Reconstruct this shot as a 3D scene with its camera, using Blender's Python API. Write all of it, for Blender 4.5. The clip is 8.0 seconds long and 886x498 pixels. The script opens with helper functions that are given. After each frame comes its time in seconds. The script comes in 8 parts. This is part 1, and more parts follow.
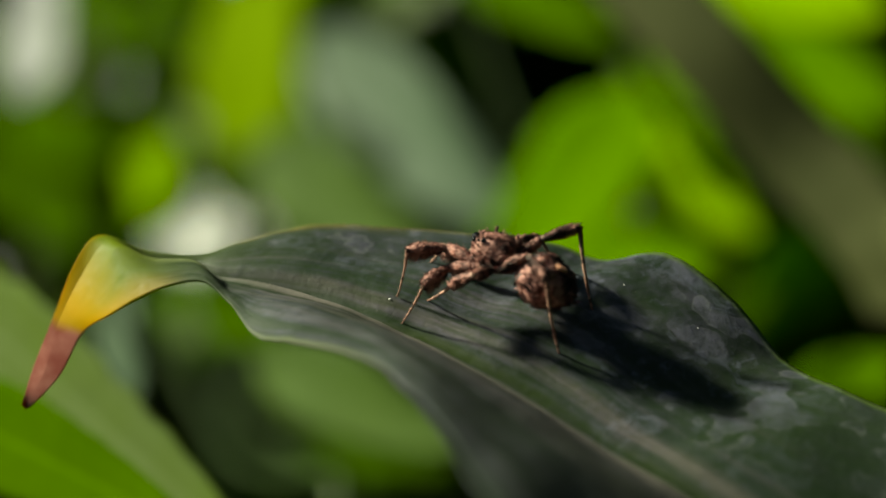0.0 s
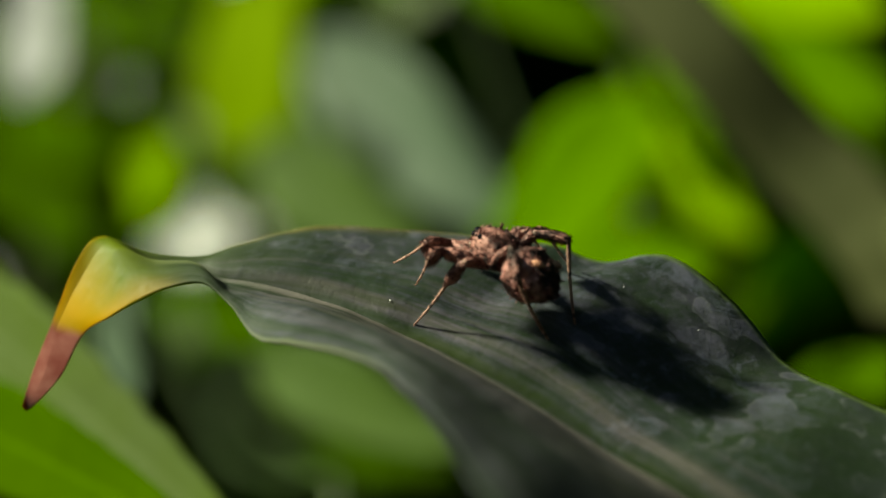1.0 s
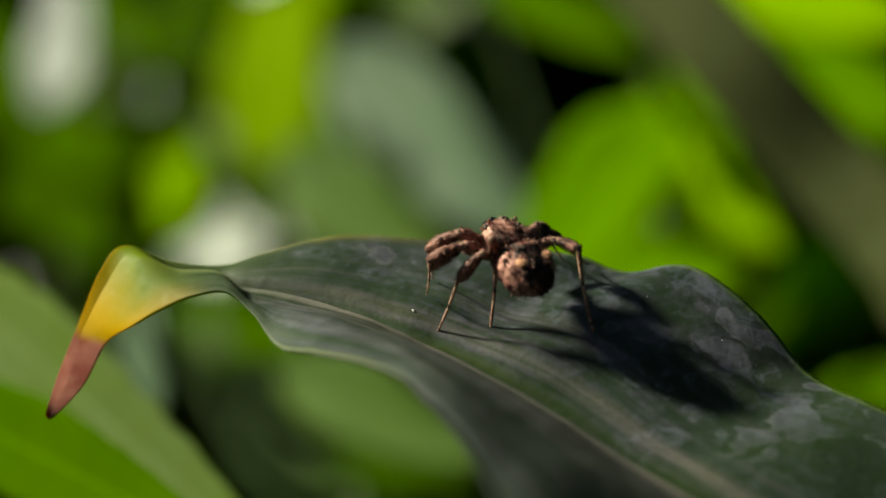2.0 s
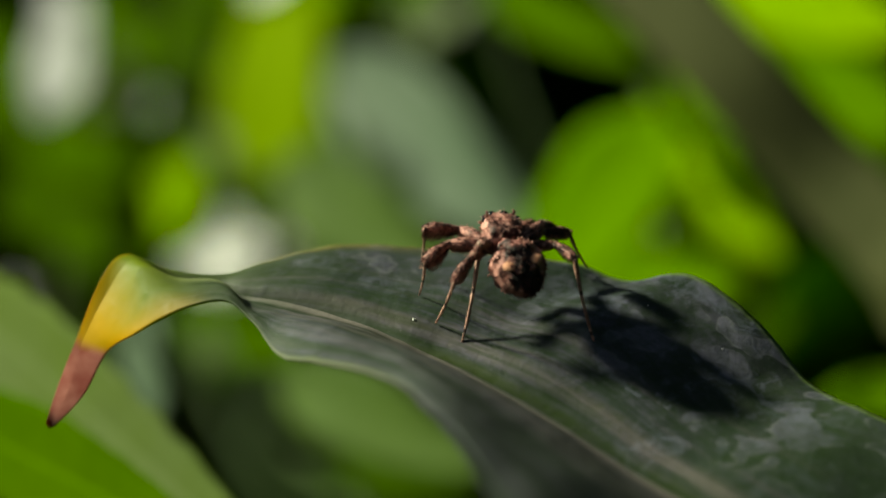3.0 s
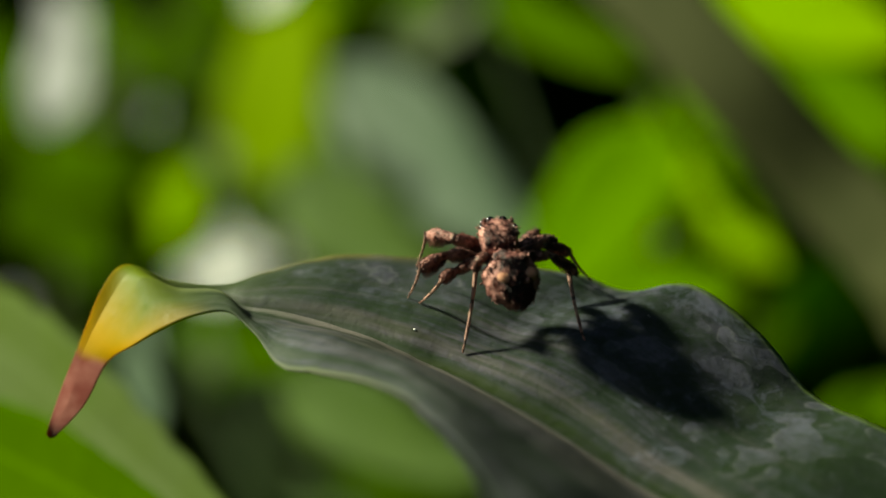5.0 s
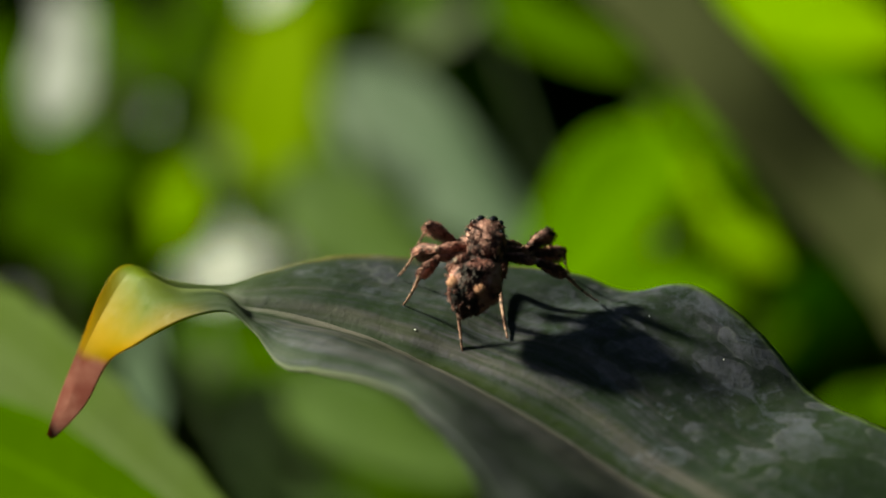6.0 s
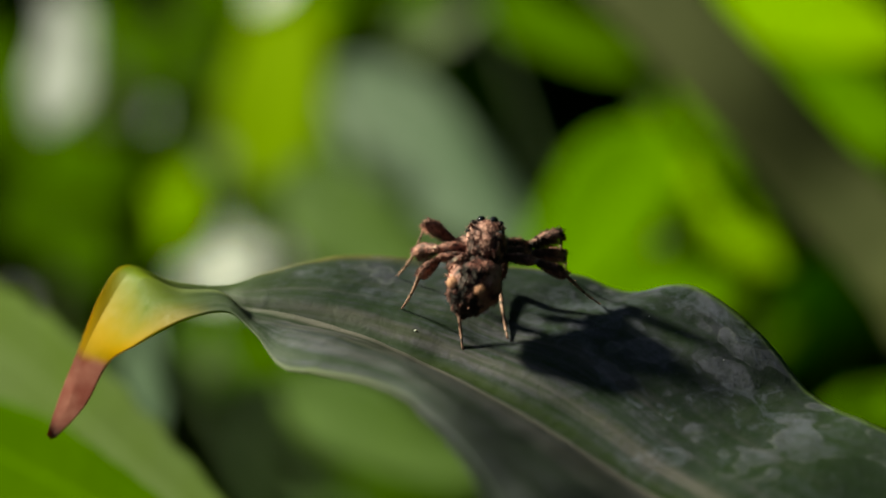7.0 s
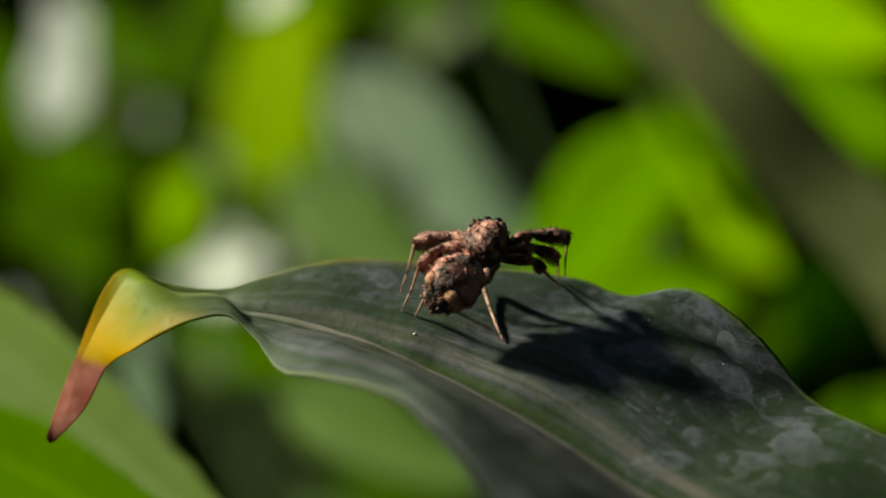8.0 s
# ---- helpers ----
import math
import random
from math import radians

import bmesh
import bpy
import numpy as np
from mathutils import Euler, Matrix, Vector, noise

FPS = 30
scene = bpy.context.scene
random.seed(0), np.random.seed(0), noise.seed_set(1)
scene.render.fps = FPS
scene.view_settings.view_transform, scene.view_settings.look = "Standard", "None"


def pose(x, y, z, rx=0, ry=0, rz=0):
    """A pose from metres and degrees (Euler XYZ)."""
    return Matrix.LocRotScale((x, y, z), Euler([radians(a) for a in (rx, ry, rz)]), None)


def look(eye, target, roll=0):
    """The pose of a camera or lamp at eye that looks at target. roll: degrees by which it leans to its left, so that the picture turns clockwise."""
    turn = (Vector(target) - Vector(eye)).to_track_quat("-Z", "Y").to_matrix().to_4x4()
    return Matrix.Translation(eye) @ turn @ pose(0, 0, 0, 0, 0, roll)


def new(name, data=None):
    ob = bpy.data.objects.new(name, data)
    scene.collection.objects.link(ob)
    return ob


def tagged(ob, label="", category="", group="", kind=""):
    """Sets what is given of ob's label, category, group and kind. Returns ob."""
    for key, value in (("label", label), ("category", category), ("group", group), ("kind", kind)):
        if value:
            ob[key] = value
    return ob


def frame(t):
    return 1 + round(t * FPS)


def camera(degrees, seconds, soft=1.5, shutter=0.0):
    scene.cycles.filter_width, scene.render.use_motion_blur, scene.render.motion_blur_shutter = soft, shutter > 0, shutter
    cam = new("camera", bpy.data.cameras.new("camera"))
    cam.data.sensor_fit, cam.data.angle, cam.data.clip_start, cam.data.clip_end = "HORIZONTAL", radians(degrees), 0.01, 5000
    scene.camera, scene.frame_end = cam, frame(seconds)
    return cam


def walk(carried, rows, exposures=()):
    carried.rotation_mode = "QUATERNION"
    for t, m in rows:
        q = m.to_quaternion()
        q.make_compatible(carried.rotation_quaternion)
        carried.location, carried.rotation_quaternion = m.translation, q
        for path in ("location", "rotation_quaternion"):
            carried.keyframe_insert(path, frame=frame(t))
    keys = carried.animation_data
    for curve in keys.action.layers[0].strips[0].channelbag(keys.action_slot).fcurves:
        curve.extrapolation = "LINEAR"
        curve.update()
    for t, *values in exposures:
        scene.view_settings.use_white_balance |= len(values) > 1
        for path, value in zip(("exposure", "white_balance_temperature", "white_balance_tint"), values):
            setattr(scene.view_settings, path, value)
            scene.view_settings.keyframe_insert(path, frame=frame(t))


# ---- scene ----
MM = 0.001
FOCUS = Vector((0.0, 0.0, 0.5))
EYE = Vector((0.00000, -0.21030, 0.54470))

# ---- camera: on a tripod, with a slow pan and tilt
cam = camera(20, 8.0, soft=2.0)
cam.data.dof.use_dof = True
cam.data.dof.focus_distance = 0.2155
cam.data.dof.aperture_fstop = 14.0
cam.data.dof.aperture_blades = 0


def aim(dx, dz):
    return look(EYE, FOCUS + Vector((dx * MM, 0, dz * MM)))


walk(cam, [
    (0, aim(2.079, -2.620)),
    (0.5, aim(2.079, -2.546)),
    (1, aim(2.055, -2.472)),
    (1.1, aim(1.765, -2.348)),
    (1.2, aim(1.402, -2.249)),
    (1.3, aim(1.015, -2.175)),
    (1.4, aim(0.629, -2.076)),
    (1.5, aim(0.397, -1.977)),
    (1.6, aim(0.193, -1.854)),
    (1.7, aim(0.121, -1.780)),
    (2.8, aim(0.048, -1.063)),
    (3, aim(0.024, -0.840)),
    (3.5, aim(0.000, -0.470)),
    (4, aim(0.000, -0.173)),
    (4.5, aim(0.000, -0.000)),
    (5.8, aim(-0.097, 0.074)),
    (7, aim(-0.097, 0.124)),
    (7.5, aim(-0.073, 0.247)),
    (8, aim(-0.024, 0.445)),
], exposures=((0.0, 1.45, 7900, -14), (8.0, 1.45, 7900, -14)))

# ---- world and sun
SUN_EL, SUN_AZ = 33.5, -71.5        # azimuth from +y towards +x, degrees
to_sun = Vector((math.sin(radians(SUN_AZ)) * math.cos(radians(SUN_EL)), math.cos(radians(SUN_AZ)) * math.cos(radians(SUN_EL)), math.sin(radians(SUN_EL))))
world = bpy.data.worlds.new("world")
scene.world = world
world.use_nodes = True
sky = world.node_tree.nodes.new("ShaderNodeTexSky")
sky.sky_type = "NISHITA"
sky.sun_disc = False
sky.sun_elevation = radians(SUN_EL)
sky.sun_rotation = radians(SUN_AZ)
sky.air_density, sky.dust_density, sky.ozone_density = 0.5, 1.0, 0.5
world.node_tree.links.new(sky.outputs[0], world.node_tree.nodes["Background"].inputs["Color"])
world.node_tree.nodes["Background"].inputs["Strength"].default_value = 0.055
sun = new("sun", bpy.data.lights.new("sun", "SUN"))
sun.data.energy = 5.0
sun.data.angle = radians(5.0)
sun.data.color = (1.0, 0.97, 0.90)
sun.matrix_world = look(to_sun * 5, (0, 0, 0))


# ---- materials
class Nodes:
    """Short hand for building one node material."""

    def __init__(self, name):
        self.m = bpy.data.materials.new(name)
        self.m.use_nodes = True
        self.t = self.m.node_tree
        self.bsdf = self.t.nodes["Principled BSDF"]
        self.out = self.t.nodes["Material Output"]
        self.coord = self.t.nodes.new("ShaderNodeTexCoord")

    def link(self, a, b):
        self.t.links.new(a, b)

    def set(self, socket, value):
        if isinstance(value, bpy.types.NodeSocket):
            self.link(value, socket)
        else:
            socket.default_value = value

    def noise(self, scale, detail=4.0, rough=0.55, vector=None, stretch=None):
        n = self.t.nodes.new("ShaderNodeTexNoise")
        n.inputs["Scale"].default_value, n.inputs["Detail"].default_value, n.inputs["Roughness"].default_value = scale, detail, rough
        v = vector or self.coord.outputs["Object"]
        if stretch:
            mp = self.t.nodes.new("ShaderNodeMapping")
            mp.inputs["Scale"].default_value = stretch
            self.link(v, mp.inputs["Vector"])
            v = mp.outputs[0]
        self.link(v, n.inputs["Vector"])
        return n.outputs["Fac"]

    def noise_color(self, scale):
        n = self.t.nodes.new("ShaderNodeTexNoise")
        n.inputs["Scale"].default_value = scale
        self.link(self.coord.outputs["Object"], n.inputs["Vector"])
        return n.outputs["Color"]

    def cells(self, scale, vector=None, feature="F1"):
        n = self.t.nodes.new("ShaderNodeTexVoronoi")
        n.feature = feature
        n.inputs["Scale"].default_value = scale
        self.link(vector or self.coord.outputs["Object"], n.inputs["Vector"])
        return n.outputs["Distance"]

    def ramp(self, fac, stops, smooth=False):
        n = self.t.nodes.new("ShaderNodeValToRGB")
        e = n.color_ramp.elements
        while len(e) < len(stops):
            e.new(0.5)
        for el, (p, c) in zip(e, stops):
            el.position, el.color = p, (*c, 1) if not isinstance(c, (int, float)) else (c, c, c, 1)
        if smooth:
            n.color_ramp.interpolation = "EASE"
        self.set(n.inputs["Fac"], fac)
        return n.outputs["Color"]

    def mix(self, fac, a, b, blend="MIX"):
        n = self.t.nodes.new("ShaderNodeMix")
        n.data_type, n.blend_type = "RGBA", blend
        self.set(n.inputs["Factor"], fac)
        for s, v in ((n.inputs["A"], a), (n.inputs["B"], b)):
            self.set(s, (*v, 1) if isinstance(v, tuple) else v)
        return n.outputs["Result"]

    def math(self, op, a, b=0.0, c=0.0):
        n = self.t.nodes.new("ShaderNodeMath")
        n.operation = op
        self.set(n.inputs[0], a)
        self.set(n.inputs[1], b)
        self.set(n.inputs[2], c)
        return n.outputs[0]

    def uv(self):
        s = self.t.nodes.new("ShaderNodeSeparateXYZ")
        self.link(self.coord.outputs["UV"], s.inputs[0])
        return s.outputs[0], s.outputs[1]

    def rand(self):
        return self.t.nodes.new("ShaderNodeObjectInfo").outputs["Random"]

    def bump(self, height, strength, distance):
        n = self.t.nodes.new("ShaderNodeBump")
        n.inputs["Strength"].default_value, n.inputs["Distance"].default_value = strength, distance
        self.link(height, n.inputs["Height"])
        self.link(n.outputs[0], self.bsdf.inputs["Normal"])
        return n.outputs[0]

    def finish(self, color, rough, spec=0.5, trans=None, amount=0.0, coat=0.0):
        self.set(self.bsdf.inputs["Base Color"], (*color, 1) if isinstance(color, tuple) else color)
        self.set(self.bsdf.inputs["Roughness"], rough)
        self.bsdf.inputs["Specular IOR Level"].default_value = spec
        self.bsdf.inputs["Coat Weight"].default_value = coat
        if trans is not None:
            tr = self.t.nodes.new("ShaderNodeBsdfTranslucent")
            self.set(tr.inputs["Color"], (*trans, 1) if isinstance(trans, tuple) else trans)
            mx = self.t.nodes.new("ShaderNodeMixShader")
            self.set(mx.inputs[0], amount)
            self.link(self.bsdf.outputs[0], mx.inputs[1])
            self.link(tr.outputs[0], mx.inputs[2])
            self.link(mx.outputs[0], self.out.inputs["Surface"])
        return self.m


def leaf_material(name, base, light, trans, amount, rough=0.4, spec=0.5):
    """A plain leaf blade: mottled green, side veins, light let through."""
    n = Nodes(name)
    u, v = n.uv()
    big = n.noise(28, 3)
    fine = n.noise(240, 4)
    col = n.mix(n.ramp(big, [(0.35, 0.0), (0.68, 1.0)]), base, light)
    col = n.mix(n.math("MULTIPLY", fine, 0.5), col, tuple(c * 0.55 for c in base))
    side = n.math("SUBTRACT", n.math("MULTIPLY", u, 26.0), n.math("MULTIPLY", n.math("ABSOLUTE", n.math("SUBTRACT", v, 0.5)), 22.0))
    rib = n.ramp(n.math("PINGPONG", side, 1.0), [(0.0, 1.0), (0.14, 0.0)])
    mid = n.ramp(n.math("ABSOLUTE", n.math("SUBTRACT", v, 0.5)), [(0.012, 1.0), (0.035, 0.0)])
    veins = n.math("MAXIMUM", n.math("MULTIPLY", rib, 0.35), mid)
    col = n.mix(veins, col, tuple(min(1, c * 1.1) for c in light))
    tr = n.mix(veins, n.mix(n.ramp(big, [(0.3, 0.0), (0.75, 1.0)]), trans, tuple(c * 0.6 for c in trans)), tuple(min(1, c * 1.1) for c in trans))
    n.bump(n.math("ADD", n.math("MULTIPLY", veins, -0.6), fine), 0.35, 0.0006)
    return n.finish(col, rough, spec, tr, amount)


LEAF_BRIGHT = leaf_material("leaf_bright_green", (0.070, 0.154, 0.0003), (0.104, 0.208, 0.0006), (0.165, 0.345, 0.0003), 0.5, 0.7, 0.0)
LEAF_YELLOW = leaf_material("leaf_yellow_green", (0.165, 0.295, 0.003), (0.21, 0.35, 0.005), (0.32, 0.54, 0.005), 0.5, 0.7, 0.0)
LEAF_MID = leaf_material("leaf_mid_green", (0.05, 0.11, 0.001), (0.075, 0.15, 0.002), (0.09, 0.20, 0.001), 0.45, 0.8, 0.0)
LEAF_LIME = leaf_material("leaf_lime_green", (0.118, 0.188, 0.005), (0.150, 0.232, 0.009), (0.21, 0.345, 0.006), 0.5, 0.7, 0.0)
LEAF_DEEP = leaf_material("leaf_deep_green", (0.040, 0.086, 0.002), (0.058, 0.115, 0.004), (0.06, 0.15, 0.002), 0.45, 0.8, 0.0)
# undergrowth leaves: the shade of the gaps is put into this dark green
LEAF_SHADE = leaf_material("leaf_shade_green", (0.009, 0.030, 0.001), (0.018, 0.048, 0.002), (0.018, 0.056, 0.001), 0.35, 0.8, 0.0)
LEAF_WAXY = leaf_material("leaf_waxy_blue_green", (0.058, 0.104, 0.050), (0.086, 0.138, 0.078), (0.058, 0.115, 0.034), 0.4, 0.55, 0.2)
LEAF_FRESH = leaf_material("leaf_soft_green", (0.058, 0.108, 0.013), (0.084, 0.142, 0.020), (0.075, 0.155, 0.006), 0.4, 0.6, 0.08)
# whitish base colour that paints a bright glint
LEAF_GLINT = leaf_material("leaf_white_glint", (0.52, 0.53, 0.50), (0.60, 0.60, 0.58), (0.5, 0.5, 0.45), 0.3, 0.4, 0.3)
# pale silvery leaves; on the tiniest one the colour paints a highlight
LEAF_PALE_GLINT = leaf_material("leaf_pale_silver_glint", (0.225, 0.235, 0.235), (0.28, 0.29, 0.29), (0.22, 0.24, 0.22), 0.4, 0.5, 0.2)
LEAF_BROAD = leaf_material("leaf_pale_yellow_green", (0.092, 0.146, 0.012), (0.108, 0.152, 0.046), (0.14, 0.24, 0.012), 0.5, 0.6, 0.05)
LEAF_SAGE = leaf_material("leaf_sage_green", (0.082, 0.125, 0.032), (0.105, 0.150, 0.042), (0.11, 0.18, 0.020), 0.45, 0.55, 0.1)


def main_leaf_material():
    n = Nodes("dusty_dark_leaf")
    u, v = n.uv()
    obj = n.coord.outputs["Object"]
    big = n.noise(70, 3, 0.6)
    blot = n.noise(165, 6, 0.68)
    fine = n.noise(1100, 5, 0.7)
    edge = n.math("MULTIPLY", n.math("ABSOLUTE", n.math("SUBTRACT", v, 0.5)), 2.0)
    far_side = n.ramp(v, [(0.58, 0.0), (0.70, 1.0)])
    # dark green skin
    col = n.mix(n.ramp(big, [(0.36, 0.0), (0.64, 1.0)]), (0.009, 0.018, 0.007), (0.016, 0.028, 0.011))
    # film of grey-brown dust, rubbed off in winding channels
    grain = n.ramp(fine, [(0.34, 0.35), (0.60, 1.0)])
    warp = n.mix(0.016, obj, n.noise_color(210))
    rings = n.cells(125, warp)
    bare = n.ramp(n.noise(115, 6, 0.70, warp), [(0.50, 0.0), (0.64, 1.0)])
    margin = n.math("MULTIPLY", n.ramp(v, [(0.84, 0.0), (0.95, 1.0)]), n.ramp(u, [(0.16, 0.0), (0.22, 1.0), (0.34, 1.0), (0.42, 0.3)]))
    bare = n.math("MAXIMUM", n.math("MULTIPLY", bare, n.ramp(v, [(0.46, 0.45), (0.60, 1.0)])), n.math("MULTIPLY", margin, n.ramp(blot, [(0.42, 1.0), (0.58, 0.0)])))
    film = n.math("MULTIPLY", n.math("MULTIPLY", n.ramp(blot, [(0.36, 0.5), (0.56, 1.0)]), grain), n.math("SUBTRACT", 1.0, n.math("MULTIPLY", bare, 0.7)))
    channel = n.math("MULTIPLY", n.ramp(rings, [(0.46, 0.0), (0.64, 0.5)]), far_side)
    # film also thinned towards the base, which paints the shade at that end
    film = n.math("MULTIPLY", film, n.math("MULTIPLY", n.math("SUBTRACT", 1.0, channel), n.ramp(u, [(0.08, 0.2), (0.25, 1.0)])))
    col = n.mix(n.math("MULTIPLY", n.math("MULTIPLY", film, 0.86), n.ramp(u, [(0.26, 1.0), (0.36, 0.72)])), col, (0.058, 0.053, 0.086))
    # rounded paler blotches with a dried rim
    patch = n.math("MULTIPLY", n.ramp(n.noise(80, 2), [(0.35, 0.0), (0.43, 1.0)]), n.ramp(u, [(0.06, 0.1), (0.13, 1.0)]))
    blotch = n.math("MULTIPLY", n.math("MULTIPLY", n.ramp(rings, [(0.38, 1.0), (0.45, 0.0)]), patch), n.math("MULTIPLY", far_side, n.ramp(u, [(0.28, 1.0), (0.36, 0.15)])))
    col = n.mix(n.math("MULTIPLY", n.math("MULTIPLY", blotch, grain), 0.80), col, (0.082, 0.082, 0.112))
    halo = n.math("MULTIPLY", n.math("MULTIPLY", n.ramp(rings, [(0.37, 0.0), (0.41, 1.0), (0.45, 0.0)]), n.ramp(blot, [(0.46, 0.0), (0.56, 1.0)])), far_side)
    col = n.mix(n.math("MULTIPLY", halo, 0.35), col, (0.13, 0.135, 0.135))
    blue = n.math("MULTIPLY", n.ramp(n.noise(135, 5, 0.7, warp), [(0.53, 0.0), (0.61, 1.0)]), n.ramp(u, [(0.07, 0.2), (0.16, 1.0), (0.34, 0.4)]))
    col = n.mix(n.math("MULTIPLY", n.math("MULTIPLY", blue, grain), 0.7), col, (0.092, 0.100, 0.138))
    dust = n.math("MAXIMUM", film, blotch)
    # greener towards the neck
    col = n.mix(n.math("MULTIPLY", n.ramp(u, [(0.46, 0.0), (0.64, 1.0)]), 0.7), col, (0.044, 0.066, 0.015))
    # streaks along the parallel veins, strongest beside the midrib
    streak = n.noise(1.0, 4, 0.62, n.coord.outputs["UV"], (4.0, 17.0, 1.0))
    thin = n.noise(1.0, 3, 0.6, n.coord.outputs["UV"], (7.0, 60.0, 1.0))
    nearby = n.math("MULTIPLY", n.ramp(v, [(0.60, 1.0), (0.78, 0.10)]), n.ramp(u, [(0.05, 0.3), (0.15, 1.0), (0.38, 1.0), (0.60, 0.5)]))
    col = n.mix(n.math("MULTIPLY", n.math("MULTIPLY", n.ramp(streak, [(0.50, 0.0), (0.64, 1.0)]), 0.62), nearby), col, (0.104, 0.088, 0.100))
    col = n.mix(n.math("MULTIPLY", n.math("MULTIPLY", n.ramp(streak, [(0.38, 1.0), (0.48, 0.0)]), 0.85), nearby), col, (0.008, 0.016, 0.006))
    col = n.mix(n.math("MULTIPLY", n.math("MULTIPLY", n.ramp(thin, [(0.30, 1.0), (0.44, 0.0)]), 0.5), n.math("MAXIMUM", nearby, 0.35)), col, (0.009, 0.019, 0.006))
    # near half painted paler to make up for the weaker sun on it
    near_side = n.math("MULTIPLY", n.ramp(v, [(0.40, 1.0), (0.47, 0.0)]), n.ramp(u, [(0.34, 1.0), (0.50, 0.25)]))
    col = n.mix(n.math("MULTIPLY", near_side, n.math("MULTIPLY", n.ramp(blot, [(0.40, 0.25), (0.58, 0.85)]), n.ramp(streak, [(0.38, 0.35), (0.54, 1.0)]))), col, (0.084, 0.086, 0.094))
    broad = n.noise(1.0, 4, 0.6, n.coord.outputs["UV"], (2.6, 15.0, 1.0))
    col = n.mix(n.math("MULTIPLY", n.math("MULTIPLY", n.ramp(broad, [(0.42, 1.0), (0.52, 0.0)]), n.ramp(v, [(0.44, 1.0), (0.475, 0.0)])), 0.75), col, (0.014, 0.026, 0.010))
    lane = n.math("MULTIPLY", n.ramp(v, [(0.50, 0.0), (0.53, 1.0), (0.66, 1.0), (0.78, 0.0)]), n.ramp(u, [(0.20, 0.2), (0.32, 1.0), (0.52, 1.0), (0.60, 0.0)]))
    col = n.mix(n.math("MULTIPLY", n.math("MULTIPLY", lane, n.ramp(thin, [(0.44, 1.0), (0.56, 0.0)])), 0.6), col, (0.012, 0.025, 0.005))
    # specks and scratches in the dust
    speck = n.noise(2400, 3, 0.7)
    col = n.mix(n.math("MULTIPLY", n.ramp(speck, [(0.64, 0.0), (0.72, 1.0)]), 0.3), col, (0.14, 0.14, 0.135))
    # midrib: a pale cord beside a groove, its shade painted dark olive
    veer = n.math("MULTIPLY", n.ramp(u, [(0.50, 0.0), (0.62, 1.0)], True), 0.06)
    line = n.math("ADD", v, veer)
    cord = n.ramp(n.math("ABSOLUTE", n.math("SUBTRACT", line, 0.480)), [(0.009, 1.0), (0.034, 0.0)])
    groove_shade = n.ramp(n.math("ABSOLUTE", n.math("SUBTRACT", line, 0.526)), [(0.006, 1.0), (0.030, 0.0)])
    col = n.mix(n.math("MULTIPLY", n.math("MULTIPLY", groove_shade, 0.85), n.ramp(u, [(0.16, 0.5), (0.26, 1.0), (0.50, 1.0), (0.60, 0.0)])), col, (0.018, 0.030, 0.003))
    col = n.mix(n.math("MULTIPLY", cord, n.ramp(u, [(0.42, 0.8), (0.56, 0.15), (0.62, 0.0)])), col, (0.180, 0.162, 0.145))
    for at, power in ((0.445, 0.5), (0.385, 0.6), (0.325, 0.35), (0.575, 0.35)):
        vein = n.ramp(n.math("ABSOLUTE", n.math("SUBTRACT", n.math("ADD", line, n.math("MULTIPLY", n.math("SUBTRACT", streak, 0.5), 0.05)), at)), [(0.004, 1.0), (0.026, 0.0)])
        col = n.mix(n.math("MULTIPLY", n.math("MULTIPLY", vein, n.ramp(thin, [(0.35, 0.3), (0.6, 1.0)])), n.math("MULTIPLY", n.ramp(u, [(0.44, 1.0), (0.56, 0.0)]), power)), col, (0.135, 0.112, 0.106))
    # thin pale margins; light on the green rim, hem and neck fold painted in
    rim = n.math("MAXIMUM", n.ramp(v, [(0.983, 0.0), (0.998, 1.0)]), n.math("MULTIPLY", n.ramp(v, [(0.90, 0.0), (0.98, 1.0)]), n.ramp(u, [(0.44, 0.0), (0.52, 1.0)])))
    col = n.mix(n.math("MULTIPLY", rim, 0.55), col, n.mix(n.ramp(u, [(0.36, 0.0), (0.42, 1.0)]), (0.13, 0.20, 0.025), (0.19, 0.15, 0.03)))
    hem_light = n.math("MULTIPLY", n.ramp(v, [(0.010, 1.0), (0.035, 0.0)]), n.ramp(u, [(0.30, 0.0), (0.42, 1.0), (0.56, 1.0), (0.60, 0.0)]))
    fold = n.math("MULTIPLY", n.ramp(n.math("ABSOLUTE", n.math("SUBTRACT", v, 0.25)), [(0.015, 1.0), (0.05, 0.0)]), n.ramp(u, [(0.56, 0.0), (0.60, 1.0), (0.74, 1.0), (0.77, 0.0)]))
    col = n.mix(n.math("MULTIPLY", n.math("MAXIMUM", n.math("MULTIPLY", hem_light, 0.6), fold), 0.65), col, (0.130, 0.150, 0.065))
    # ageing tip: green to yellow to dry red
    wob = n.math("ADD", u, n.math("MULTIPLY", n.math("SUBTRACT", big, 0.5), 0.03))
    yellow = n.ramp(wob, [(0.64, 0.0), (0.78, 1.0)], True)
    deep = n.ramp(wob, [(0.76, 0.0), (0.85, 1.0)])
    red = n.ramp(wob, [(0.866, 0.0), (0.884, 1.0)], True)
    ycol = n.mix(deep, (0.11, 0.145, 0.005), (0.44, 0.27, 0.003))
    ycol = n.mix(n.math("MULTIPLY", n.ramp(edge, [(0.75, 0.0), (1.0, 1.0)]), 0.5), ycol, (0.50, 0.24, 0.004))
    col = n.mix(yellow, col, ycol)
